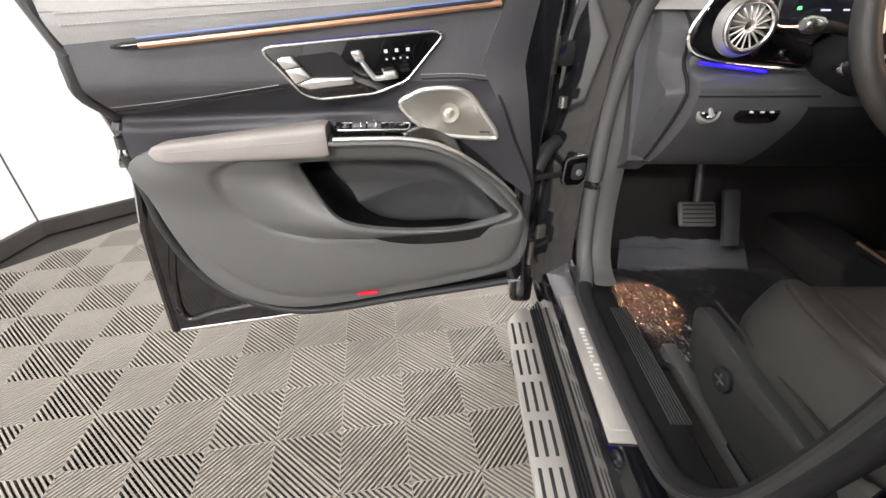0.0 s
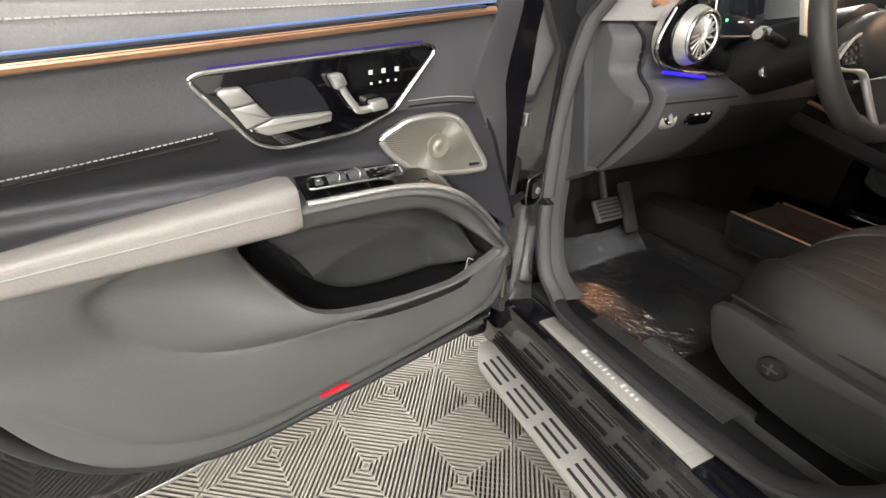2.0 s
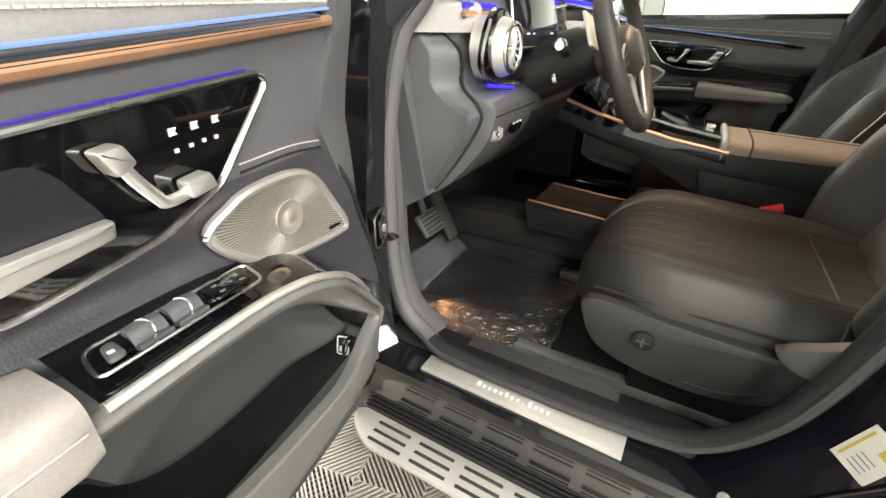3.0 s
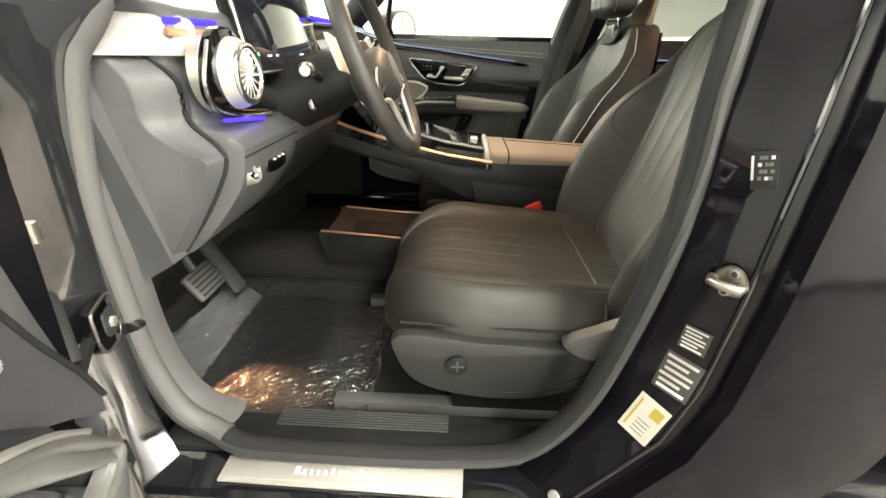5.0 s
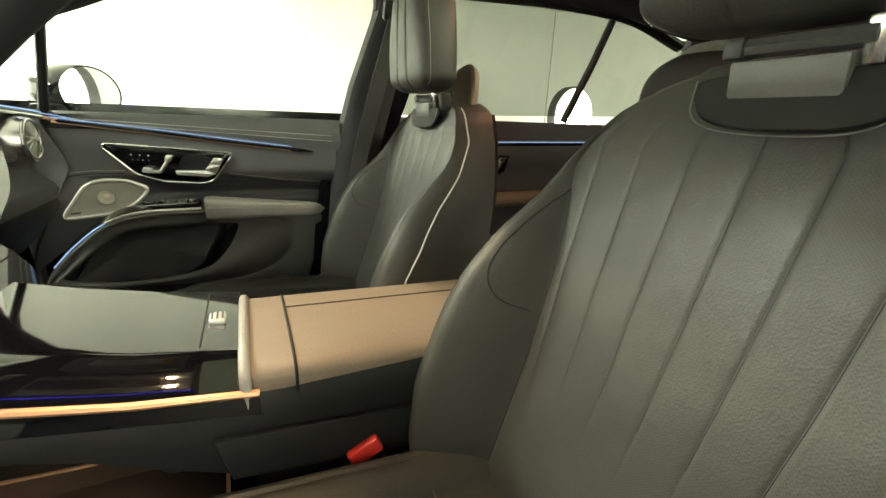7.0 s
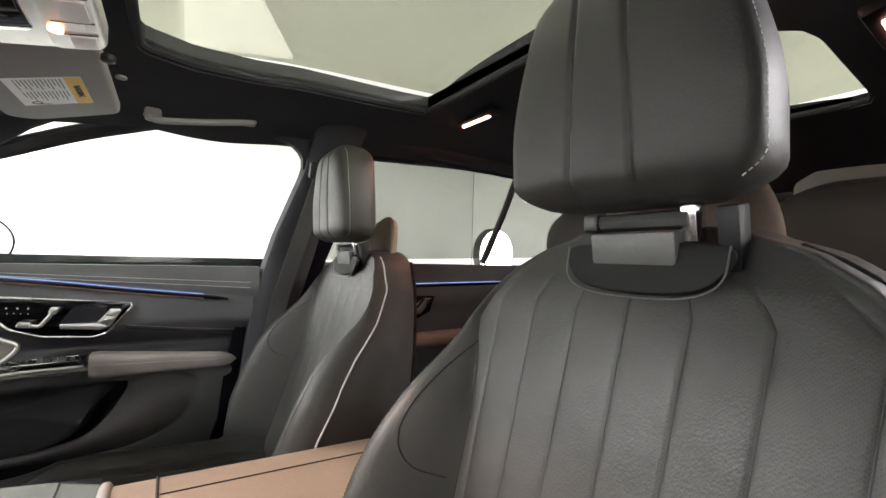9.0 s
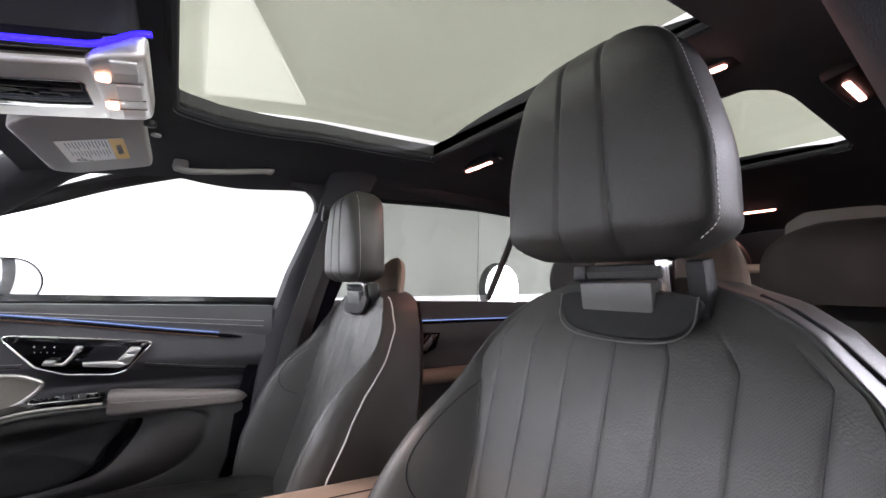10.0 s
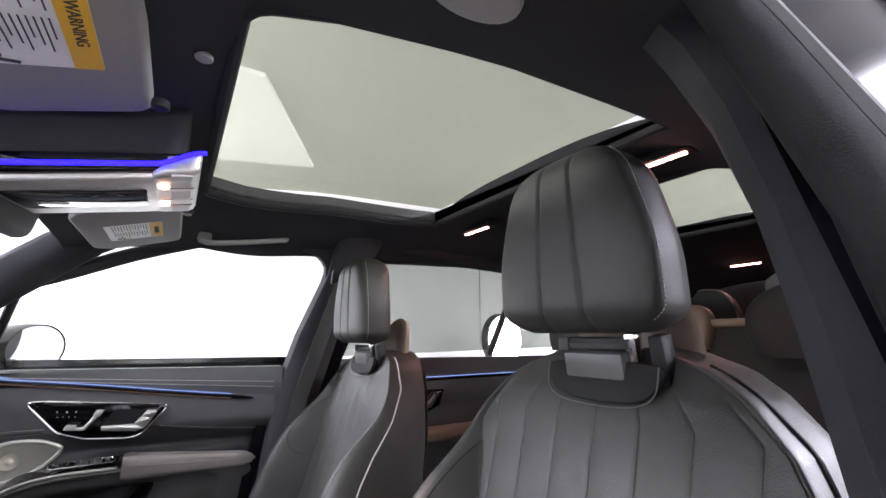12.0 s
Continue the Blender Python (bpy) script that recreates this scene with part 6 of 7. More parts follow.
part("armrest_seam", tube([(-0.008 + 0.1235 * (abs(math.cos(a)) ** 0.35) * (1 if math.cos(a) > 0 else -1), 0.455, 0.7793 + 0.0342 * (abs(math.sin(a)) ** 0.45) * (1 if math.sin(a) > 0 else -1)) for a in np.linspace(0, 2 * math.pi, 40, endpoint=False)], 0.0022, True, 6, up=(0, 1, 0)), M_DARK_STITCH, con)
part("armrest_seam", tube([(0.04, y, 0.8163 - 0.045 * (0.515 - y)) for y in np.linspace(0.452, 0.07, 16)], 0.0012, seg=6), M_DARK_STITCH, con)
part("lower_tray", box((0.26, 0.42, 0.02), (0.02, 0.78, 0.47), 0.006), M_TRAY, con, "brown leather lower tray")
part("tray_wall", box((0.012, 0.42, 0.07), (-0.12, 0.78, 0.50), 0.005), M_PLASTIC, con)
part("tray_rail", tube(spline([(-0.116, 1.01, 0.552), (-0.118, 0.80, 0.540), (-0.126, 0.60, 0.53), (-0.10, 0.56, 0.53)], 20), 0.0038), M_COPPER, con, "copper-edged tray rail")
part("tray_side", slab([(-0.118, y, z) for y, z in rounded(((1.00, 0.452), (0.50, 0.452), (0.49, 0.53), (1.02, 0.552)), 0.02)], (0.02, 0, 0), 0.004), M_PLASTIC, con)
part("tunnel", box((0.18, 1.10, 0.125), (0.04, 0.98, 0.387), 0.03), M_CARPET, con, "dark carpeted tunnel under the tray")
part("tray_wall", slab([(0.145, 1.02, 0.46), (0.145, 0.56, 0.46), (0.145, 0.56, 0.51), (0.145, 1.02, 0.53)], (0.012, 0, 0), 0.003), M_TRAY, con, "brown leather tray wall")
part("tray_rail", tube(spline([(0.148, 1.0, 0.535), (0.148, 0.80, 0.52), (0.146, 0.62, 0.513), (0.10, 0.575, 0.512), (-0.02, 0.565, 0.512)], 30), 0.0035), M_COPPER, con, "copper-edged tray rail")
part("tray_front", slab([(-0.095, 0.955, 0.482), (0.15, 0.955, 0.482), (0.15, 1.00, 0.535), (-0.095, 1.00, 0.535)], (0, 0.008, -0.006), 0.003), M_TRAY, con)
part("rear_block", box((0.25, 0.75, 0.36), (0, 0.14, 0.50), 0.015), M_PLASTIC, con)
part("side_pocket", slab([(-0.136, y, z) for y, z in ((0.555, 0.735), (0.30, 0.712), (0.30, 0.64), (0.54, 0.672))], (-0.008, 0, 0), 0.003), M_PLASTIC, con)

# ---------------------------------------------------------------- overhead
oh = thing("overhead_console", (0, 0.65, 1.45), "silver overhead console with lit reading lamps and blue light", "overhead console")
pts = rounded(((-0.108, 0.532), (0.102, 0.532), (0.110, 0.60), (0.092, 0.80), (-0.092, 0.80), (-0.104, 0.60)), 0.025)
zo = lambda y: 1.413 - 0.22 * (y - 0.53)
part("body", slab([(x, y, zo(y) + 0.030) for x, y in pts], (0, 0, -0.022), 0.010, 3), M_GLOSS, oh, "gloss black console shell")
part("roof_foot", slab([(x * 0.90, y + 0.02, zo(y) + 0.030) for x, y in pts], (0, 0, 0.09)), M_HEADLINER, oh)
ring_ = rounded(((-0.084, 0.545), (0.092, 0.545), (0.097, 0.60), (0.084, 0.775), (-0.072, 0.775), (-0.086, 0.60)), 0.022)
part("frame", slab([(x, y, zo(y) + 0.010) for x, y in ring_], (0, 0, -0.010), 0.005, 3), M_SILVER, oh, "satin silver frame round the inset")
part("inset", slab([(x, y, zo(y) + 0.001) for x, y in rounded(((-0.040, 0.594), (0.046, 0.594), (0.050, 0.735), (-0.036, 0.748)), 0.012)], (0, 0, -0.003), 0.001), M_GLOSS, oh, "gloss black inset")
cap_ = rounded(((-0.120, 0.531), (0.096, 0.531), (0.098, 0.588), (-0.100, 0.588)), 0.016)
part("end_cap", slab([(x, y, zo(y) + 0.026) for x, y in cap_], (0, 0, -0.028), 0.009, 4), M_SILVER, oh, "satin silver end with touch buttons")
part("light_line", tube([(x, y, zo(y) + 0.015 + 0.011 * smooth(0.585, 0.535, y)) for x, y in spline([(-0.096, 0.80), (-0.102, 0.70), (-0.105, 0.62), (-0.108, 0.575), (-0.120, 0.540), (-0.122, 0.527)], 40)], 0.0034, seg=8), M_BLUE, oh, "blue ambient light line along the console")
for x in (-0.062, 0.030):
    part("reading_lamp", disc(0.0075, 0.006, pose(x, 0.574, zo(0.574) - 0.004, 0, 0, 0), 24, 0.0015), M_LAMP, oh, "small lit reading lamp")
for x, w in ((-0.092, 0.030), (-0.016, 0.050), (0.066, 0.036)):
    part("button", box((w, 0.026, 0.003), pose(x, 0.552, zo(0.552) - 0.0025, -12, 0, 0), 0.0014), M_LABEL, oh)
for x in (-0.046, 0.012, 0.045):
    part("groove", box((0.0014, 0.040, 0.002), pose(x, 0.556, zo(0.556) - 0.0018, -12, 0, 0)), M_GREYPL, oh)


def visor(cx, lab, dy, dz):
    v = thing("sun_visor", (cx, 0.65, 1.45), lab, "sun visor", "sun visors")
    zv = lambda y: 1.474 - 0.30 * (y - 0.56)
    o = rounded([p for p in ((cx - 0.185, 0.565), (cx + 0.185, 0.565), (cx + 0.19, 0.70), (cx + 0.15, 0.735), (cx - 0.15, 0.735), (cx - 0.19, 0.70))], 0.02)
    part("pad", slab([(x, y, zv(y) + 0.016) for x, y in o], (0, 0, -0.018), 0.006, 3), M_VISOR, v, "grey vinyl visor pad")
    a, b = cx - 0.060, cx + 0.085
    part("label", slab([(a, 0.60, zv(0.60) - 0.0025), (b, 0.60, zv(0.60) - 0.0025), (b, 0.695, zv(0.695) - 0.0025), (a, 0.695, zv(0.695) - 0.0025)], (0, 0, -0.0006)), M_LABEL, v, "white warning label")
    part("label_band", slab([(a, 0.60, zv(0.60) - 0.0033), (b, 0.60, zv(0.60) - 0.0033), (b, 0.622, zv(0.622) - 0.0033), (a, 0.622, zv(0.622) - 0.0033)], (0, 0, -0.0004)), M_YELLOW, v, "yellow band")
    sl = math.degrees(math.atan(-0.30))
    lettering("lettering", "WARNING", 0.0135, pose((a + b) / 2, 0.611, zv(0.611) - 0.004, 180 + sl, 0, 0), M_INK, v)
    ink = M_INK if cx < 0 else M_GREYPL
    for k in range(13):
        y = 0.6275 + 0.0046 * k
        for q in range(2):
            w = 0.050 - 0.010 * ((k + 2 * q) % 3)
            part("text_line", box((w, 0.0013, 0.0004), (a + 0.008 + 0.060 * q + w / 2, y, zv(y) - 0.0035)), ink, v)
    part("pictogram", tube([(b - 0.016 + 0.0065 * math.cos(q), 0.676 + 0.0065 * math.sin(q), zv(0.676 + 0.0065 * math.sin(q)) - 0.0034) for q in np.linspace(0, 2 * math.pi, 24, endpoint=False)], 0.0008, True, 6), ink, v)
    part("pictogram", box((0.006, 0.020, 0.0004), pose(b - 0.007, 0.668, zv(0.668) - 0.0035, -17, 0, 20)), ink, v)
    part("pivot", disc(0.010, 0.012, pose(cx + (0.15 if cx < 0 else -0.15), 0.555, 1.468), 18, 0.003), M_PLASTIC, v)
    v.location += Vector((0, dy, dz))
    return v


visor(-0.335, "grey driver's sun visor with a warning label", 0.028, -0.004)
visor(0.345, "grey passenger sun visor with a warning label", -0.013, -0.03)
grab = thing("grab_handle", (0.57, 0.39, 1.47), "dark grey folding grab handle on the roof rail", "grab handle")
part("bar", tube(spline([(0.585, 0.505, 1.465), (0.562, 0.495, 1.452), (0.553, 0.47, 1.449), (0.553, 0.39, 1.462), (0.553, 0.31, 1.478), (0.562, 0.287, 1.484), (0.585, 0.277, 1.495)], 40), 0.0105, seg=12, flat=0.75), M_VISOR, grab)
for y, z in ((0.495, 1.466), (0.285, 1.496)):
    part("foot", box((0.034, 0.035, 0.03), (0.578, y, z), 0.008), M_VISOR, grab)
cover = thing("roof_cover", (-0.50, 0.34, 1.50), "pale plastic cover on the headliner by the door", "cover")
part("cap", loft([[(-0.505 + 0.030 * k * math.cos(a), 0.345 + 0.055 * k * math.sin(a), 1.508 - h) for a in np.linspace(0, 2 * math.pi, 32, endpoint=False)] for k, h in ((1.0, 0.0), (1.0, 0.010), (0.92, 0.018), (0.7, 0.022))], cap1=True), M_BELT_TOP, cover)
for x, w in ((0.36, 0.13), (-0.305, 0.11)):
    r = thing("roof_lamp", (x, -0.315, 1.58), "small lit bar lamp in the headliner", "lamp", "roof lamps")
    part("housing", box((w + 0.06, 0.05, 0.02), (x, -0.315, roof_z(x, -0.315) - 0.006), 0.006), M_PLASTIC, r)
    part("lens", box((w, 0.011, 0.008), (x, -0.315, roof_z(x, -0.315) - 0.017), 0.003), M_LAMP_RED, r, "glowing lamp bar")
r = thing("roof_lamp", (-0.483, -0.50, 1.55), "small lit bar lamp beside the rear roof glass", "lamp", "roof lamps")
part("housing", box((0.05, 0.17, 0.02), pose(-0.483, -0.50, roof_z(0.483, -0.50) - 0.006, 0, 14, 0), 0.006), M_PLASTIC, r)
part("lens", box((0.011, 0.10, 0.008), pose(-0.483, -0.505, roof_z(0.483, -0.505) - 0.018, 0, 14, 0), 0.003), M_LAMP_RED, r, "glowing lamp bar")
r = thing("roof_lamp", (0.0, -1.62, 1.55), "small lit bar lamp in the rear headliner", "lamp", "roof lamps")
part("housing", box((0.16, 0.05, 0.02), (0.06, -1.62, 1.545), 0.006), M_PLASTIC, r)
part("lens", box((0.12, 0.014, 0.008), (0.06, -1.62, 1.533), 0.003), M_LAMP_RED, r, "glowing lamp bar")
for x in (-0.245, 0.425):
    c = thing("roof_button", (x, 0.545, 1.53), "small pale button in the headliner", "button", "roof buttons")
    part("cap", disc(0.010, 0.006, pose(x, 0.545, roof_z(x, 0.545) - 0.003), 18, 0.002), M_BELT_TOP, c)

# ---------------------------------------------------------------- far side and rear of the cabin
rear_door = thing("car_door", (0.80, -0.5, 0.40), "closed dark rear car door with tan armrest", "car door", "car doors")
part("trim", grid(lambda y, z: (0.785 - 0.11 * (z - 0.86) - 0.03 * smooth(0.9, 0.98, z), y, z), np.linspace(0.02, -1.05, 20), np.linspace(0.42, 1.115, 24), (0.05, 0, 0)), M_DOOR_UP, rear_door, "dark grey leather rear door trim")
part("belt_strip", tube([(0.742, y, 1.028 - 0.01 * y) for y in np.linspace(0.0, -0.95, 12)], 0.009), M_GLOSS, rear_door)
part("light_line", tube([(0.732, y, 1.036 - 0.01 * y) for y in np.linspace(0.0, -0.95, 12)], 0.0012), M_BLUE_SOFT, rear_door, "thin blue ambient light line")
part("handle_plate", slab([(0.735, y, z) for y, z in ((-0.10, 1.0), (-0.42, 0.99), (-0.40, 0.93), (-0.34, 0.905), (-0.20, 0.905))], (-0.008, 0, 0), 0.003), M_GLOSS, rear_door)
part("door_handle", slab([(0.722, y, z) for y, z in ((-0.40, 0.985), (-0.375, 0.985), (-0.34, 0.945), (-0.27, 0.945), (-0.27, 0.93), (-0.35, 0.925))], (-0.012, 0, 0), 0.003), M_CHROME, rear_door, "bent silver door handle")
part("armrest", box((0.07, 0.42, 0.055), (0.725, -0.50, 0.825), 0.022, 3), M_TAN, rear_door, "tan leather armrest")
part("chrome_arc", tube([(0.70, -0.28, 0.822), (0.70, -0.15, 0.82), (0.71, -0.05, 0.78)], 0.006), M_CHROME, rear_door)
# windows of the far side
structure("window_1", slab([(0.800, 1.02, 1.10), (0.800, 0.15, 1.10), (0.735, 0.06, 1.54), (0.735, 0.13, 1.56), (0.740, 0.577, 1.51), (0.770, 0.877, 1.36)], (0.005, 0, 0)), M_GLASS, "clear side window of the passenger door", "car window")
structure("window_2", slab([(0.800, 0.06, 1.12), (0.800, -1.29, 1.16), (0.735, -1.28, 1.47), (0.735, -0.90, 1.52), (0.735, -0.02, 1.51)], (0.005, 0, 0)), M_TINTED, "dark tinted rear side window", "car window")
structure("trim_belt", grid(lambda y, f: (0.775 + 0.03 * f, y, 1.092 + 0.0 * y), np.linspace(1.06, -1.3, 30), np.linspace(0, 1, 3), (0, 0, -0.03)), M_PLASTIC, "black belt ledge under the side windows", "car trim")
structure("window_frame_1", tube([(0.79 if z < 1.2 else 0.735 + 0.05 * (1.5 - z) / 0.4, y, z) for y, z in spline([(1.08, 1.10), (1.065, 1.185), (0.985, 1.262), (0.905, 1.315), (0.80, 1.362), (0.652, 1.431), (0.50, 1.488), (0.35, 1.540), (0.14, 1.556), (0.07, 1.535), (0.055, 1.47), (0.135, 1.10)], 80)], 0.022, seg=8), M_PLASTIC, "black frame of the passenger window", "window frame", True)
structure("trim_corner", slab([(0.622, y, z) for y, z in ((0.09, 1.50), (0.215, 1.51), (0.208, 1.472), (0.180, 1.469), (0.157, 1.460), (0.139, 1.444), (0.129, 1.425), (0.128, 1.395), (0.09, 1.39))], (0.03, 0, 0), 0.004), M_PILLAR, "rounded cloth corner between centre pillar and roof", "car trim")
structure("window_frame_2", tube([(0.785 if z < 1.2 else 0.74, y, z) for y, z in spline([(-0.06, 1.50), (-0.3, 1.515), (-0.6, 1.53), (-0.95, 1.52), (-1.25, 1.45)], 40)], 0.024, seg=8), M_PLASTIC, "black frame of the rear side window", "window frame", True)
structure("trim_divider", tube([(0.79, -0.708, 1.12), (0.75, -0.787, 1.34), (0.73, -0.855, 1.53)], 0.015, seg=8), M_PLASTIC, "black divider bar of the rear side window", "window frame", True)
structure("trim_quarter", tube([(0.79, 0.94, 1.085), (0.782, 0.918, 1.20), (0.765, 0.893, 1.33)], 0.011, seg=8), M_PLASTIC, "black bar of the front quarter window", "window frame", True)
structure("pillar_quarter", slab([(0.79, 1.10, 1.09), (0.79, 1.02, 1.09), (0.785, 1.03, 1.13), (0.775, 1.06, 1.17), (0.76, 1.10, 1.12)], (0.02, 0, 0)), M_PLASTIC, "black mirror corner of the passenger door", "car trim")
structure("body_side_passenger", slab([(0.93, 1.3, 0.30), (0.93, -2.2, 0.30), (0.93, -2.2, 1.10), (0.93, 1.3, 1.10)], (0.03, 0, 0)), M_PAINT, "gloss black body side", "car body")
structure("body_rear_passenger", slab([(0.74, -1.30, 0.35), (0.74, -2.2, 0.35), (0.72, -2.2, 1.5), (0.72, -1.30, 1.48)], (0.04, 0, 0)), M_PILLAR, "dark cloth rear quarter trim", "car trim")
structure("body_rear_driver", slab([(-0.74, -0.25, 0.35), (-0.74, -2.2, 0.35), (-0.66, -2.2, 1.52), (-0.66, -0.25, 1.53)], (-0.04, 0, 0)), M_REAR, "rear side of the cabin, darkened for its shade", "car trim")
structure("body_rear_wall", slab([(-0.75, -2.2, 0.35), (0.75, -2.2, 0.35), (0.70, -2.05, 1.52), (-0.70, -2.05, 1.52)], (0, -0.03, 0)), M_PILLAR, "dark tail end of the cabin", "car trim")
sb = thing("seat_belt", (0.63, 0.13, 0.6), "dark grey seat belt hanging along the centre pillar", "seat belt")
part("webbing", grid(lambda f, z: (float(np.interp(z, [0.45, 1.0, 1.2, 1.38], [0.655, 0.655, 0.622, 0.578])) - 0.012, float(np.interp(z, [0.45, 1.0, 1.38], [0.30, 0.20, 0.105])) - 0.047 * f, z), np.linspace(0, 1, 4), np.linspace(0.45, 1.38, 24), (0.002, 0, 0)), M_GREYPL, sb, "woven belt webbing")
part("guide", box((0.02, 0.075, 0.05), pose(0.575, 0.085, 1.385, 0, -14, 0), 0.008), M_PLASTIC, sb, "black belt guide")
mir = thing("door_mirror", (0.98, 0.95, 1.10), "black door mirror outside the passenger window", "wing mirror")
MR = pose(0.985, 0.885, 1.150, 0, 0, -22)
part("housing", loft([[MR @ Vector((0.125 * k * math.cos(a), y, 0.076 * k * math.sin(a))) for a in np.linspace(0, 2 * math.pi, 32, endpoint=False)] for k, y in ((0.95, -0.01), (1.0, 0.005), (0.97, 0.055), (0.75, 0.115), (0.3, 0.145))], cap1=True), M_PAINT, mir)
part("mirror_glass", slab([MR @ Vector((0.114 * math.cos(a), -0.007, 0.068 * math.sin(a))) for a in np.linspace(0, 2 * math.pi, 40, endpoint=False)], (0, 0.004, 0)), M_MIRROR, mir, "bright mirror glass")
part("foot", box((0.08, 0.06, 0.03), (0.87, 0.95, 1.10), 0.01), M_PLASTIC, mir)
rear = thing("bench_seat", (0, -1.0, 0.36), "leather rear bench seat, darkened for the dim cabin", "car seat")
rb = lambda x, z: -0.86 - 0.30 * (z - 0.55) - 0.02 * math.cos(x * 9)
part("backrest", grid(lambda x, z: (x, rb(x, z), z), np.linspace(-0.64, 0.64, 40), np.linspace(0.55, 1.25, 20), (0, -0.10, 0)), M_REAR, rear, "rear leather backrest, darkened for the dim cabin")
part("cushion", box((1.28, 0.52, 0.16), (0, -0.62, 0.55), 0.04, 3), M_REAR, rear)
for x, hw, y, z0, z1, mat_r, lab_r in ((-0.365, 0.197, -0.94, 1.145, 1.365, M_REAR, "rear leather headrest, darkened for the dim cabin"), (0.070, 0.090, -1.06, 1.16, 1.322, M_TAN, "brown leather middle headrest"), (0.435, 0.197, -0.94, 1.145, 1.365, M_REAR, "rear leather headrest, darkened for the dim cabin")):
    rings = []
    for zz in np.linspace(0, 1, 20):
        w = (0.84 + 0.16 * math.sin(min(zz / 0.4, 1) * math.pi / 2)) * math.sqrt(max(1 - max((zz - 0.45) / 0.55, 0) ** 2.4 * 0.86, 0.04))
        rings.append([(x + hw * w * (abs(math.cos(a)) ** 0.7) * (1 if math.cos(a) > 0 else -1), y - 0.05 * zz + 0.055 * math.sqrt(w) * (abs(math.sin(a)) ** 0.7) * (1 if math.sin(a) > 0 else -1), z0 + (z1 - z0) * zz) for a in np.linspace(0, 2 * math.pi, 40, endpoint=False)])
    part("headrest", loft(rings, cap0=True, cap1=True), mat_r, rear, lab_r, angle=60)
    if hw > 0.1:
        wing = [(-0.138, 1.335), (-0.136, 1.352), (-0.055, 1.400), (0.0, 1.404), (0.10, 1.404), (0.145, 1.375), (0.15, 1.30), (-0.12, 1.30)]
        part("headrest_shell", slab([(x + (dx if x < 0 else -dx), y - 0.060, z) for dx, z in rounded(wing, 0.012)], (0, -0.030, 0), 0.006, 3), M_SHELL, rear, "grey shell behind the headrest")
part("bench_top", box((1.22, 0.10, 0.03), (0, -1.12, 1.252), 0.012, 3), M_TAN, rear, "brown leather top of the backrest")
third = thing("third_row_seat", (0.155, -1.53, 0.40), "black third-row seat with a pale-edged headrest", "car seat")
hoop = spline([(0.062, 1.255), (0.068, 1.300), (0.082, 1.352), (0.118, 1.402), (0.160, 1.416), (0.215, 1.416), (0.245, 1.385), (0.255, 1.330), (0.258, 1.255)], 40)
part("pad", slab([(x, -1.50, z) for x, z in hoop], (0, -0.06, 0), 0.014, 3), M_PLASTIC, third)
part("backrest", box((0.50, 0.09, 0.94), pose(0.155, -1.53, 0.79, 0, 0, 0), 0.03, 3), M_REAR, third, "leather backrest, darkened for the dim cabin")
part("edge", tube([(x, -1.498, z) for x, z in hoop[:26]], 0.0055, seg=8), M_SHELL, third, "pale grey edge of the headrest")

# windscreen
structure("window_screen", grid(lambda x, f: (x, 0.82 + 0.78 * f - 0.06 * x * x, 1.445 - 0.36 * f), np.linspace(-0.66, 0.66, 8), np.linspace(0, 1, 6), (0, 0.004, 0.004)), M_GLASS, "clear windscreen above the dashboard", "windscreen", True)
cm = thing("rear_view_mirror", (0.0, 0.80, 1.38), "black rear-view mirror below the windscreen top", "car mirror")
part("housing", box((0.22, 0.035, 0.065), pose(0.005, 0.765, 1.362, 10, 0, -8), 0.018, 3), M_PLASTIC, cm)
part("stalk", tube([(0.0, 0.785, 1.365), (0.0, 0.85, 1.42)], 0.012), M_PLASTIC, cm)

# ---------------------------------------------------------------- pillar hardware
JAMB = pose(-0.815, 0.255, 0, 0, 0, -45)


def on_jamb(s, z, turn=0.0, up=0.0):
    """A pose on the slanting pillar face: s outwards along it, z up, turned in its plane."""
    lean = 0.05 * smooth(0.70, 0.50, z)
    return Matrix.Translation((-0.815 - 0.707 * s - 0.707 * up, 0.255 - 0.707 * s + 0.707 * up + lean, z)) @ pose(0, 0, 0, 0, 0, -45) @ pose(0, 0, 0, turn, 0, 0)


lt = thing("door_striker", (-0.815, 0.255, 0.82), "steel door striker bolted to the black pillar", "door striker")
m = on_jamb(0, 0.818, -22, 0.004) @ Matrix.Scale(0.56, 4)
hexa = [(0.033, -0.006), (0.024, 0.028), (-0.008, 0.040), (-0.030, 0.022), (-0.036, -0.012), (-0.016, -0.040), (0.012, -0.032)]
part("plate", slab([m @ Vector((0.004, y, z)) for y, z in rounded(hexa, 0.012)], -(m.to_3x3() @ Vector((0.012, 0, 0))), 0.004), M_DULL, lt, "cast steel striker plate")
part("loop", tube([m @ Vector(p) for p in ((-0.006, 0.030, 0.012), (-0.026, 0.028, 0.011), (-0.034, 0.006, 0.002), (-0.028, -0.022, -0.010), (-0.006, -0.026, -0.012))], 0.0062, seg=10), M_STEEL, lt, "bright steel striker loop")
for y, z in ((-0.014, 0.020), (0.010, -0.020)):
    part("bolt", disc(0.011, 0.006, m @ pose(-0.009, y, z, 0, 90, 0), 20, 0.002), M_STEEL, lt)
    part("bolt_socket", disc(0.0065, 0.003, m @ pose(-0.0125, y, z, 0, 90, 0), 6), M_DARK_STITCH, lt)

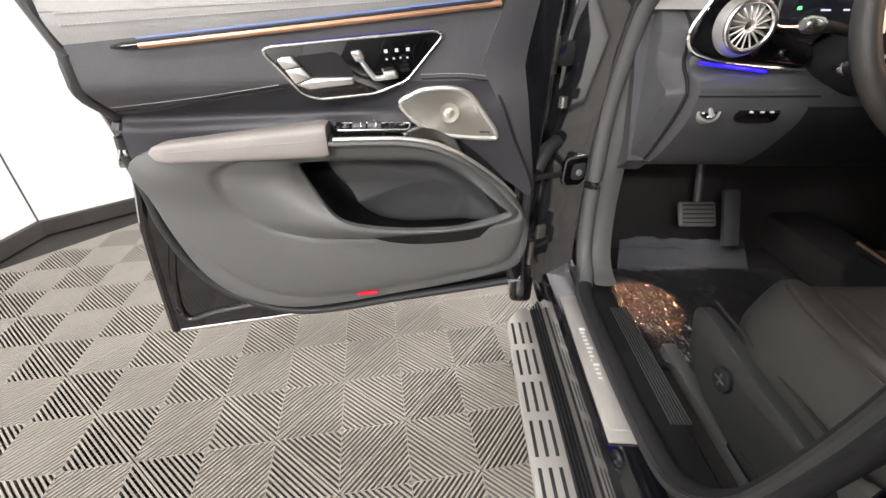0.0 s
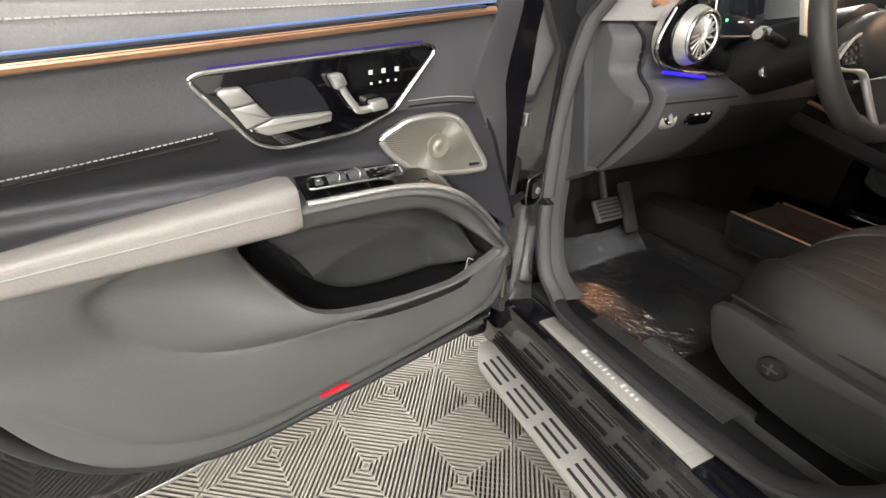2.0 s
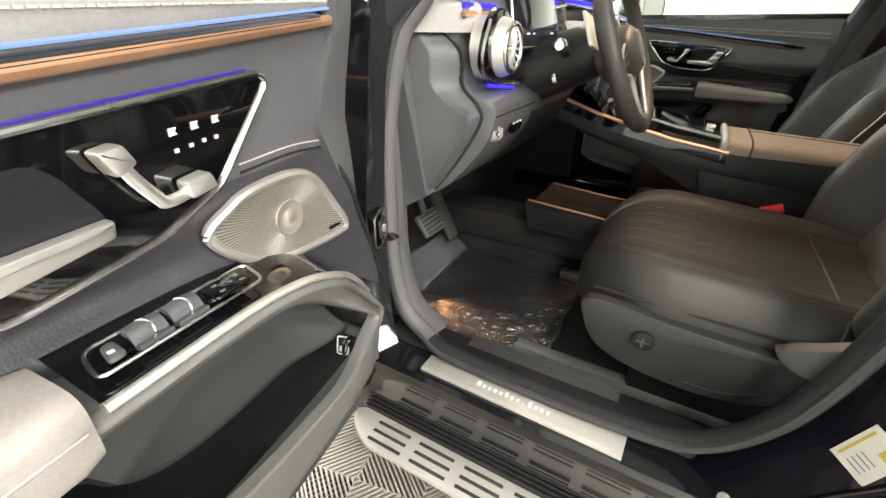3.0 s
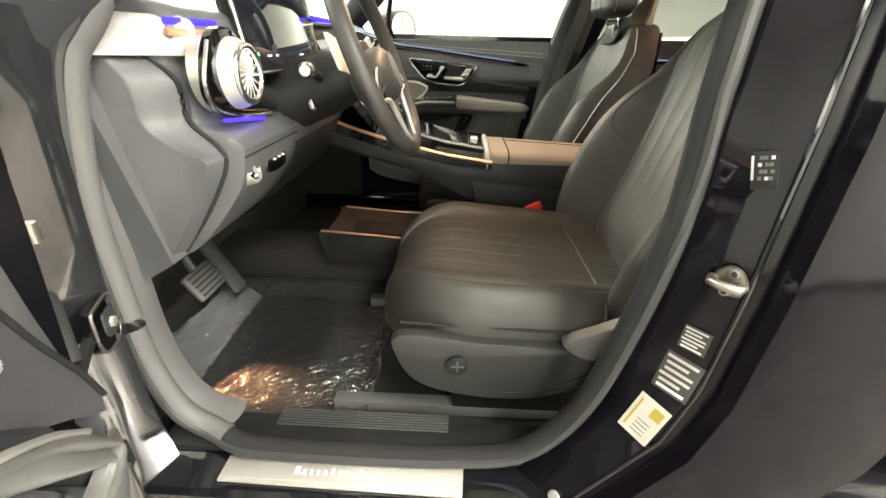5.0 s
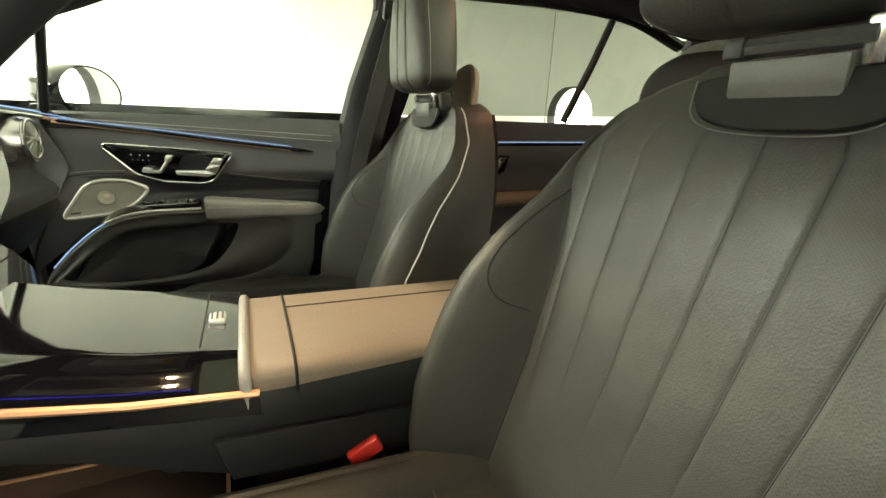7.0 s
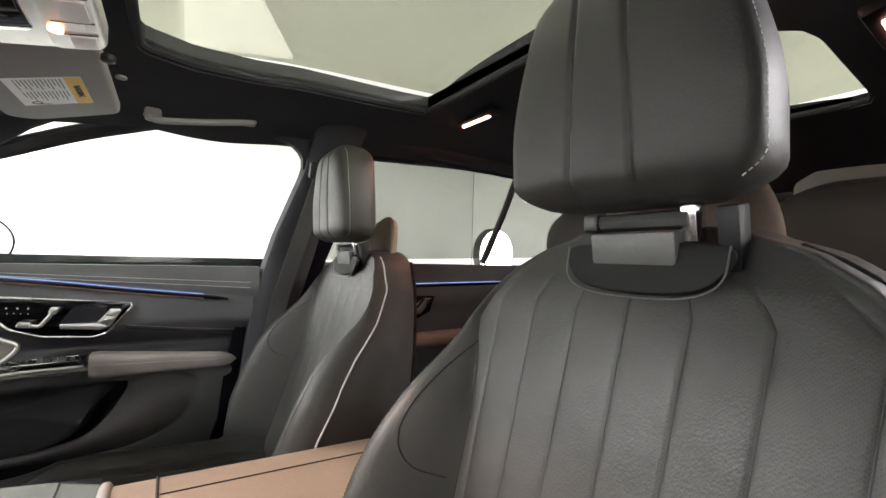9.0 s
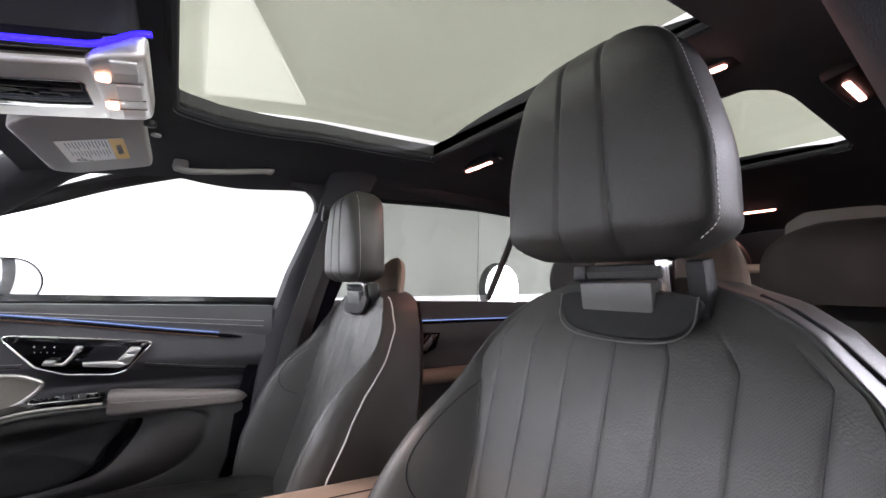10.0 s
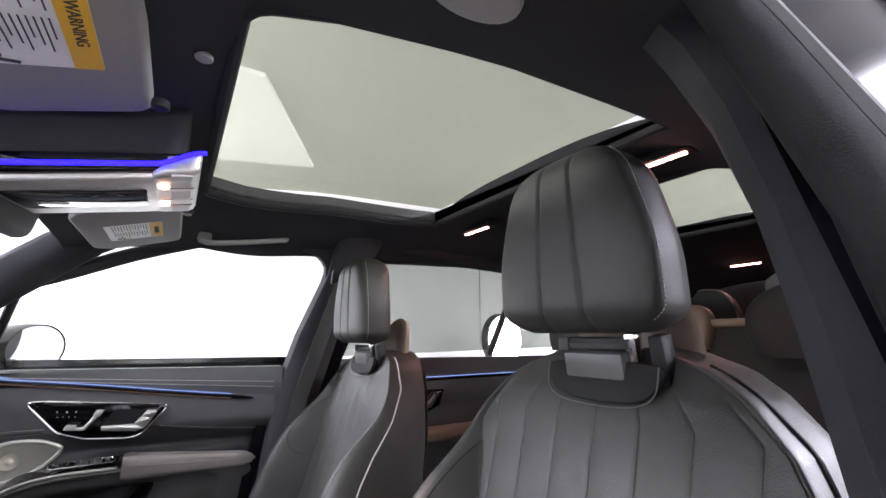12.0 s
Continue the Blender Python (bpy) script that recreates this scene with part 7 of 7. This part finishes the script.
bk = thing("pillar_bracket", (-0.815, 0.255, 0.95), "pressed steel plate with printed marks on the black pillar", "bracket")
m = on_jamb(-0.006, 0.955, -14, 0.003) @ Matrix.Scale(0.60, 4)
part("plate", box((0.006, 0.040, 0.070), m, 0.002), M_PLASTIC, bk)
for k in range(12):
    part("text_bar", box((0.001, 0.0055, 0.0065), m @ Matrix.Translation((-0.0036, -0.012 + 0.0085 * (k % 3) + 0.002 * (k % 2), 0.024 - 0.0125 * (k // 3)))), M_SHELL if k % 5 else M_SILVER, bk)
part("edge", box((0.004, 0.004, 0.045), m @ Matrix.Translation((-0.004, 0.018, 0.006)), 0.001), M_SILVER, bk)


def jamb(s, z):
    """A pose lying on the pillar's slanting face: local -x outwards, z along the pillar."""
    def foot_of(q):
        return Vector((-float(np.interp(q, [o[0] for o in out], [o[1] for o in out])), float(np.interp(q, [o[0] for o in out], [o[2] for o in out])), q))
    across = Vector((-0.713, -0.701, 0))
    up = (foot_of(z + 0.03) - foot_of(z - 0.03)).normalized()
    face = across.cross(up).normalized()
    face = face if face.y > 0 else -face
    side_ = up.cross(-face)
    p = foot_of(z) + across * s + face * 0.003
    return Matrix((( -face.x, side_.x, up.x, p.x), (-face.y, side_.y, up.y, p.y), (-face.z, side_.z, up.z, p.z), (0, 0, 0, 1)))


def label(s, z, w, h, lab, kind_):
    m = jamb(s, z)
    o = thing("pillar_label", m.translation, lab, "label", "pillar labels")
    part("paper", box((0.0012, w, h), m), M_INK if kind_ == "dark" else M_DULL_PAPER if kind_ == "tyre" else M_LABEL, o)
    if kind_ == "tyre":
        part("printed_square", box((0.0004, w * 0.34, h * 0.26), m @ Matrix.Translation((-0.0009, -w * 0.22, h * 0.26))), M_OLIVE, o)
        part("text_bar", box((0.0004, w * 0.07, h * 0.78), m @ Matrix.Translation((-0.0009, w * 0.36, h * 0.0))), M_OLIVE, o)
        for k in range(4):
            part("text_bar", box((0.0004, w * 0.42, h * 0.022), m @ Matrix.Translation((-0.0009, -w * 0.05, -h * 0.36 + h * 0.10 * k))), M_SHELL, o)
    elif kind_ == "dark":
        for k in range(6):
            part("text_bar", box((0.0004, w * (0.78, 0.6, 0.84)[k % 3], h * 0.075), m @ Matrix.Translation((-0.0009, w * (0.0, 0.1, 0.03)[k % 3], h * (-0.40 + 0.16 * k)))), M_SILVER if k else M_LABEL, o)
    return o


label(0.057, 0.570, 0.048, 0.070, "white and yellow tyre label on the black pillar", "tyre")
label(0.060, 0.656, 0.050, 0.064, "dark data label with pale print on the pillar", "dark")
label(0.061, 0.721, 0.034, 0.036, "small dark label with pale print on the pillar", "dark")
# two plain pale patches higher up the pillar, without print
label(0.020, 1.048, 0.036, 0.050, "plain white patch on the black pillar", "plain")
label(0.030, 1.000, 0.034, 0.026, "small pale patch on the black pillar", "plain")
plug = thing("body_plug", (-0.826, 0.418, 0.40), "round pale plug in the black door frame", "plug")
part("cap", disc(0.010, 0.006, jamb(0.073, 0.402) @ pose(-0.002, 0, 0, 0, 90, 0), 20, 0.002), M_SILVER, plug)
hg = thing("hinge_assembly", (-0.85, 1.10, 0.72), "chromed door check and bolts on the hinge pillar", "door hinge")
HG = pose(-0.812, 1.093, 0.707, 0, 0, 20)
hood = rounded(((-0.032, 0.034), (0.032, 0.038), (0.034, -0.024), (0.018, -0.040), (-0.026, -0.036), (-0.036, -0.020)), 0.012)
part("plate", slab([HG @ Vector((x, 0.004, z)) for x, z in hood], HG.to_3x3() @ Vector((0, -0.014, 0)), 0.005, 3), M_GLOSS, hg, "gloss black hood of the door check")
part("plate_rim", tube([HG @ Vector((x * 0.96, -0.0085, z * 0.96)) for x, z in hood], 0.0022, True, 8), M_DULL, hg, "bright edge of the hood")
part("recess", slab([HG @ Vector((x * 0.55 + 0.006, -0.009, z * 0.55)) for x, z in hood], HG.to_3x3() @ Vector((0, -0.003, 0)), 0.001), M_RUBBER, hg)
part("bolt", disc(0.0085, 0.008, HG @ pose(0.006, -0.013, -0.002, 90, 0, 0), 6, 0.0015), M_SILVER, hg, "silver bolt head")
part("arm", tube([(-0.835, 1.09, 0.700), (-0.880, 1.06, 0.705), (-0.92, 1.03, 0.71)], 0.008), M_PLASTIC, hg)
part("grommet", tube([(-0.860, 1.105, 0.775), (-0.885, 1.075, 0.768), (-0.905, 1.055, 0.745), (-0.915, 1.045, 0.725)], 0.017, seg=12), M_RUBBER, hg, "ribbed black cable sleeve")
part("bolt", tube([(-0.868, 1.068, 0.885), (-0.868, 1.068, 0.862)], 0.009, seg=10), M_STEEL, hg, "bright hinge pin end")
part("stop", box((0.026, 0.012, 0.040), pose(-0.878, 1.075, 0.545, 0, 0, 20), 0.004), M_STEEL, hg, "bright lower hinge stop")
for z in (0.50, 0.97):
    part("leaf", box((0.07, 0.014, 0.05), pose(-0.885, 1.075, z, 0, 0, 25), 0.004), M_HINGE, hg, "black painted hinge leaf")
    part("pin", tube([(-0.905, 1.045, z - 0.035), (-0.905, 1.045, z + 0.035)], 0.009), M_DULL, hg)

# ---------------------------------------------------------------- protective film in the footwell
film = thing("floor_film", (-0.45, 0.95, 0.335), "crinkled clear plastic film over the driver's floor mat", "plastic film")


def film_z(x, y):
    near = smooth(-0.42, -0.56, x) * smooth(1.17, 1.08, y)
    edge = max(smooth(0.86, 0.79, y), smooth(-0.22, -0.14, x), smooth(1.10, 1.19, y))
    n = noise.noise(Vector((x * 5, y * 5, 0.3))) * 0.012
    n += abs(noise.noise(Vector((x * 22, y * 15, 1.7)))) * (0.006 + 0.007 * near + 0.008 * edge)
    n += abs(noise.noise(Vector((x * 75 + y * 30, y * 26 - x * 10, 4.2)))) * (0.0014 + 0.0070 * near + 0.0022 * edge) + abs(noise.noise(Vector((x * 130 - y * 40, y * 70 + x * 30, 6.6)))) * 0.0036 * near + noise.noise(Vector((x * 150 + y * 60, y * 90 - x * 40, 8.1))) * 0.0007 * near
    return 0.348 + n + 0.03 * smooth(-0.60, -0.68, x)


part("sheet", grid(lambda x, y: (x, y, film_z(x, y)), np.linspace(-0.68, -0.11, 330), np.linspace(0.77, 1.19, 240)), M_FILM, film, angle=80)
part("folded_flap", grid(lambda x, f: (x + 0.03 * f, 1.188 + 0.10 * f + 0.008 * math.sin(x * 23) * f, film_z(x, 1.188) * (1 - f) + f * 0.405 + 0.010 * noise.noise(Vector((x * 14, f * 3, 7.7))) * f + 0.011 * abs(noise.noise(Vector((x * 34 + f * 6, f * 7, 2.2))))), np.linspace(-0.60, -0.20, 90), np.linspace(0, 1, 26)), M_FLAP, film, "milky folded-up end of the film", angle=80)
part("folded_edge", tube([(x, 0.772 + 0.006 * math.sin(x * 40), film_z(x, 0.772) + 0.004) for x in np.linspace(-0.66, -0.2, 40)], 0.004, seg=6), M_FILM, film)
mat_ = thing("floor_mat", (-0.42, 1.0, 0.33), "dark grey carpet floor mat before the driver's seat", "floor mat")
part("mat", slab([(x, y, 0.328) for x, y in rounded(((-0.66, 0.80), (-0.18, 0.78), (-0.15, 1.22), (-0.62, 1.24)), 0.06)], (0, 0, 0.010), 0.004), M_MAT, mat_)

# ---------------------------------------------------------------- floor tiles, last
def tile_mesh():
    """One ribbed tile: square ribs, one inside the other, with diagonal bars."""
    bm = bmesh.new()
    half, pitch, h = 0.1275, 0.0116, 0.015
    for k in range(11):
        o = half - k * pitch - 0.0006
        i = o - 0.0054
        if i < 0.002:
            i = 0.001
        vo = [bm.verts.new((sx * o, sy * o, h)) for sx, sy in ((-1, -1), (1, -1), (1, 1), (-1, 1))]
        vi = [bm.verts.new((sx * i, sy * i, h)) for sx, sy in ((-1, -1), (1, -1), (1, 1), (-1, 1))]
        lo = [bm.verts.new((v.co.x, v.co.y, -0.011)) for v in vo]
        li = [bm.verts.new((v.co.x, v.co.y, -0.011)) for v in vi]
        for a in range(4):
            b = (a + 1) % 4
            bm.faces.new((vo[a], vo[b], vi[b], vi[a]))
            bm.faces.new((lo[a], lo[b], vo[b], vo[a]))
            bm.faces.new((vi[a], vi[b], li[b], li[a]))
    for s in (1, -1):
        d = Vector((1, s, 0)).normalized()
        p = Vector((-s, 1, 0)).normalized() * 0.0016
        c = [d * half * -1.38 + p, d * half * 1.38 + p, d * half * 1.38 - p, d * half * -1.38 - p]
        bm.faces.new([bm.verts.new(v + Vector((0, 0, h - 0.0015))) for v in c])
    # struts low in the gaps, across the ribs
    for k in range(-8, 9):
        c, w = 0.0148 * k, 0.0012
        for e in (-1, 1):
            a, b = e * (abs(c) + 0.002), e * (half - 0.002)
            if abs(a) < abs(b):
                for q in (((c - w, a), (c + w, a), (c + w, b), (c - w, b)), ((a, c - w), (b, c - w), (b, c + w), (a, c + w))):
                    bm.faces.new([bm.verts.new((x, y, -0.005)) for x, y in q])
    return mesh_of("floor_tile", bm, M_TILE, False)


floor = tagged(new("floor", None), "interlocking grey ribbed plastic floor tiles", "floor", "", "structure")
floor.location = (0, 0, 0)
tile = tile_mesh()
TA = radians(-34.4)
ex, ey = Vector((math.cos(TA), math.sin(TA), 0)), Vector((-math.sin(TA), math.cos(TA), 0))
spots = []
for i in range(-40, 40):
    for j in range(-40, 40):
        c = Vector((-1.457, 1.034, 0.0005)) + ex * 0.257 * (i + 0.5) + ey * 0.257 * (j + 0.5)
        if -3.2 < c.x < 4.3 and -5.1 < c.y < 3.65 and abs(c.x - 0.57) + max(c.y, -1.45 - c.y) < 5.6:
            spots.append(((c - Vector((-1.5, 1.1, 0))).length, c))
spots.sort(key=lambda s: s[0])
for _, c in spots[:300]:
    ob = new("tile", tile)
    ob.parent = floor
    ob.location = c
    ob.rotation_euler = (0, 0, TA + random.choice((0, 1, 2, 3)) * math.pi / 2)
rest = bmesh.new()
for _, c in spots[300:]:
    for k in range(5):
        o, i = 0.127 - k * 0.026, 0.127 - k * 0.026 - 0.014
        for a in range(4):
            p, q = TA + a * math.pi / 2 + math.pi / 4, TA + (a + 1) * math.pi / 2 + math.pi / 4
            w = math.sqrt(2)
            rest.faces.new([rest.verts.new(c + Vector((r * w * math.cos(g), r * w * math.sin(g), 0.015))) for r, g in ((o, p), (o, q), (i, q), (i, p))])
me = bpy.data.meshes.new("floor_tile_rest")
rest.to_mesh(me)
rest.free()
me.materials.append(M_TILE)
far_tiles = tagged(new("tile_field", me), "", "", "", "stuff")
far_tiles.parent = floor
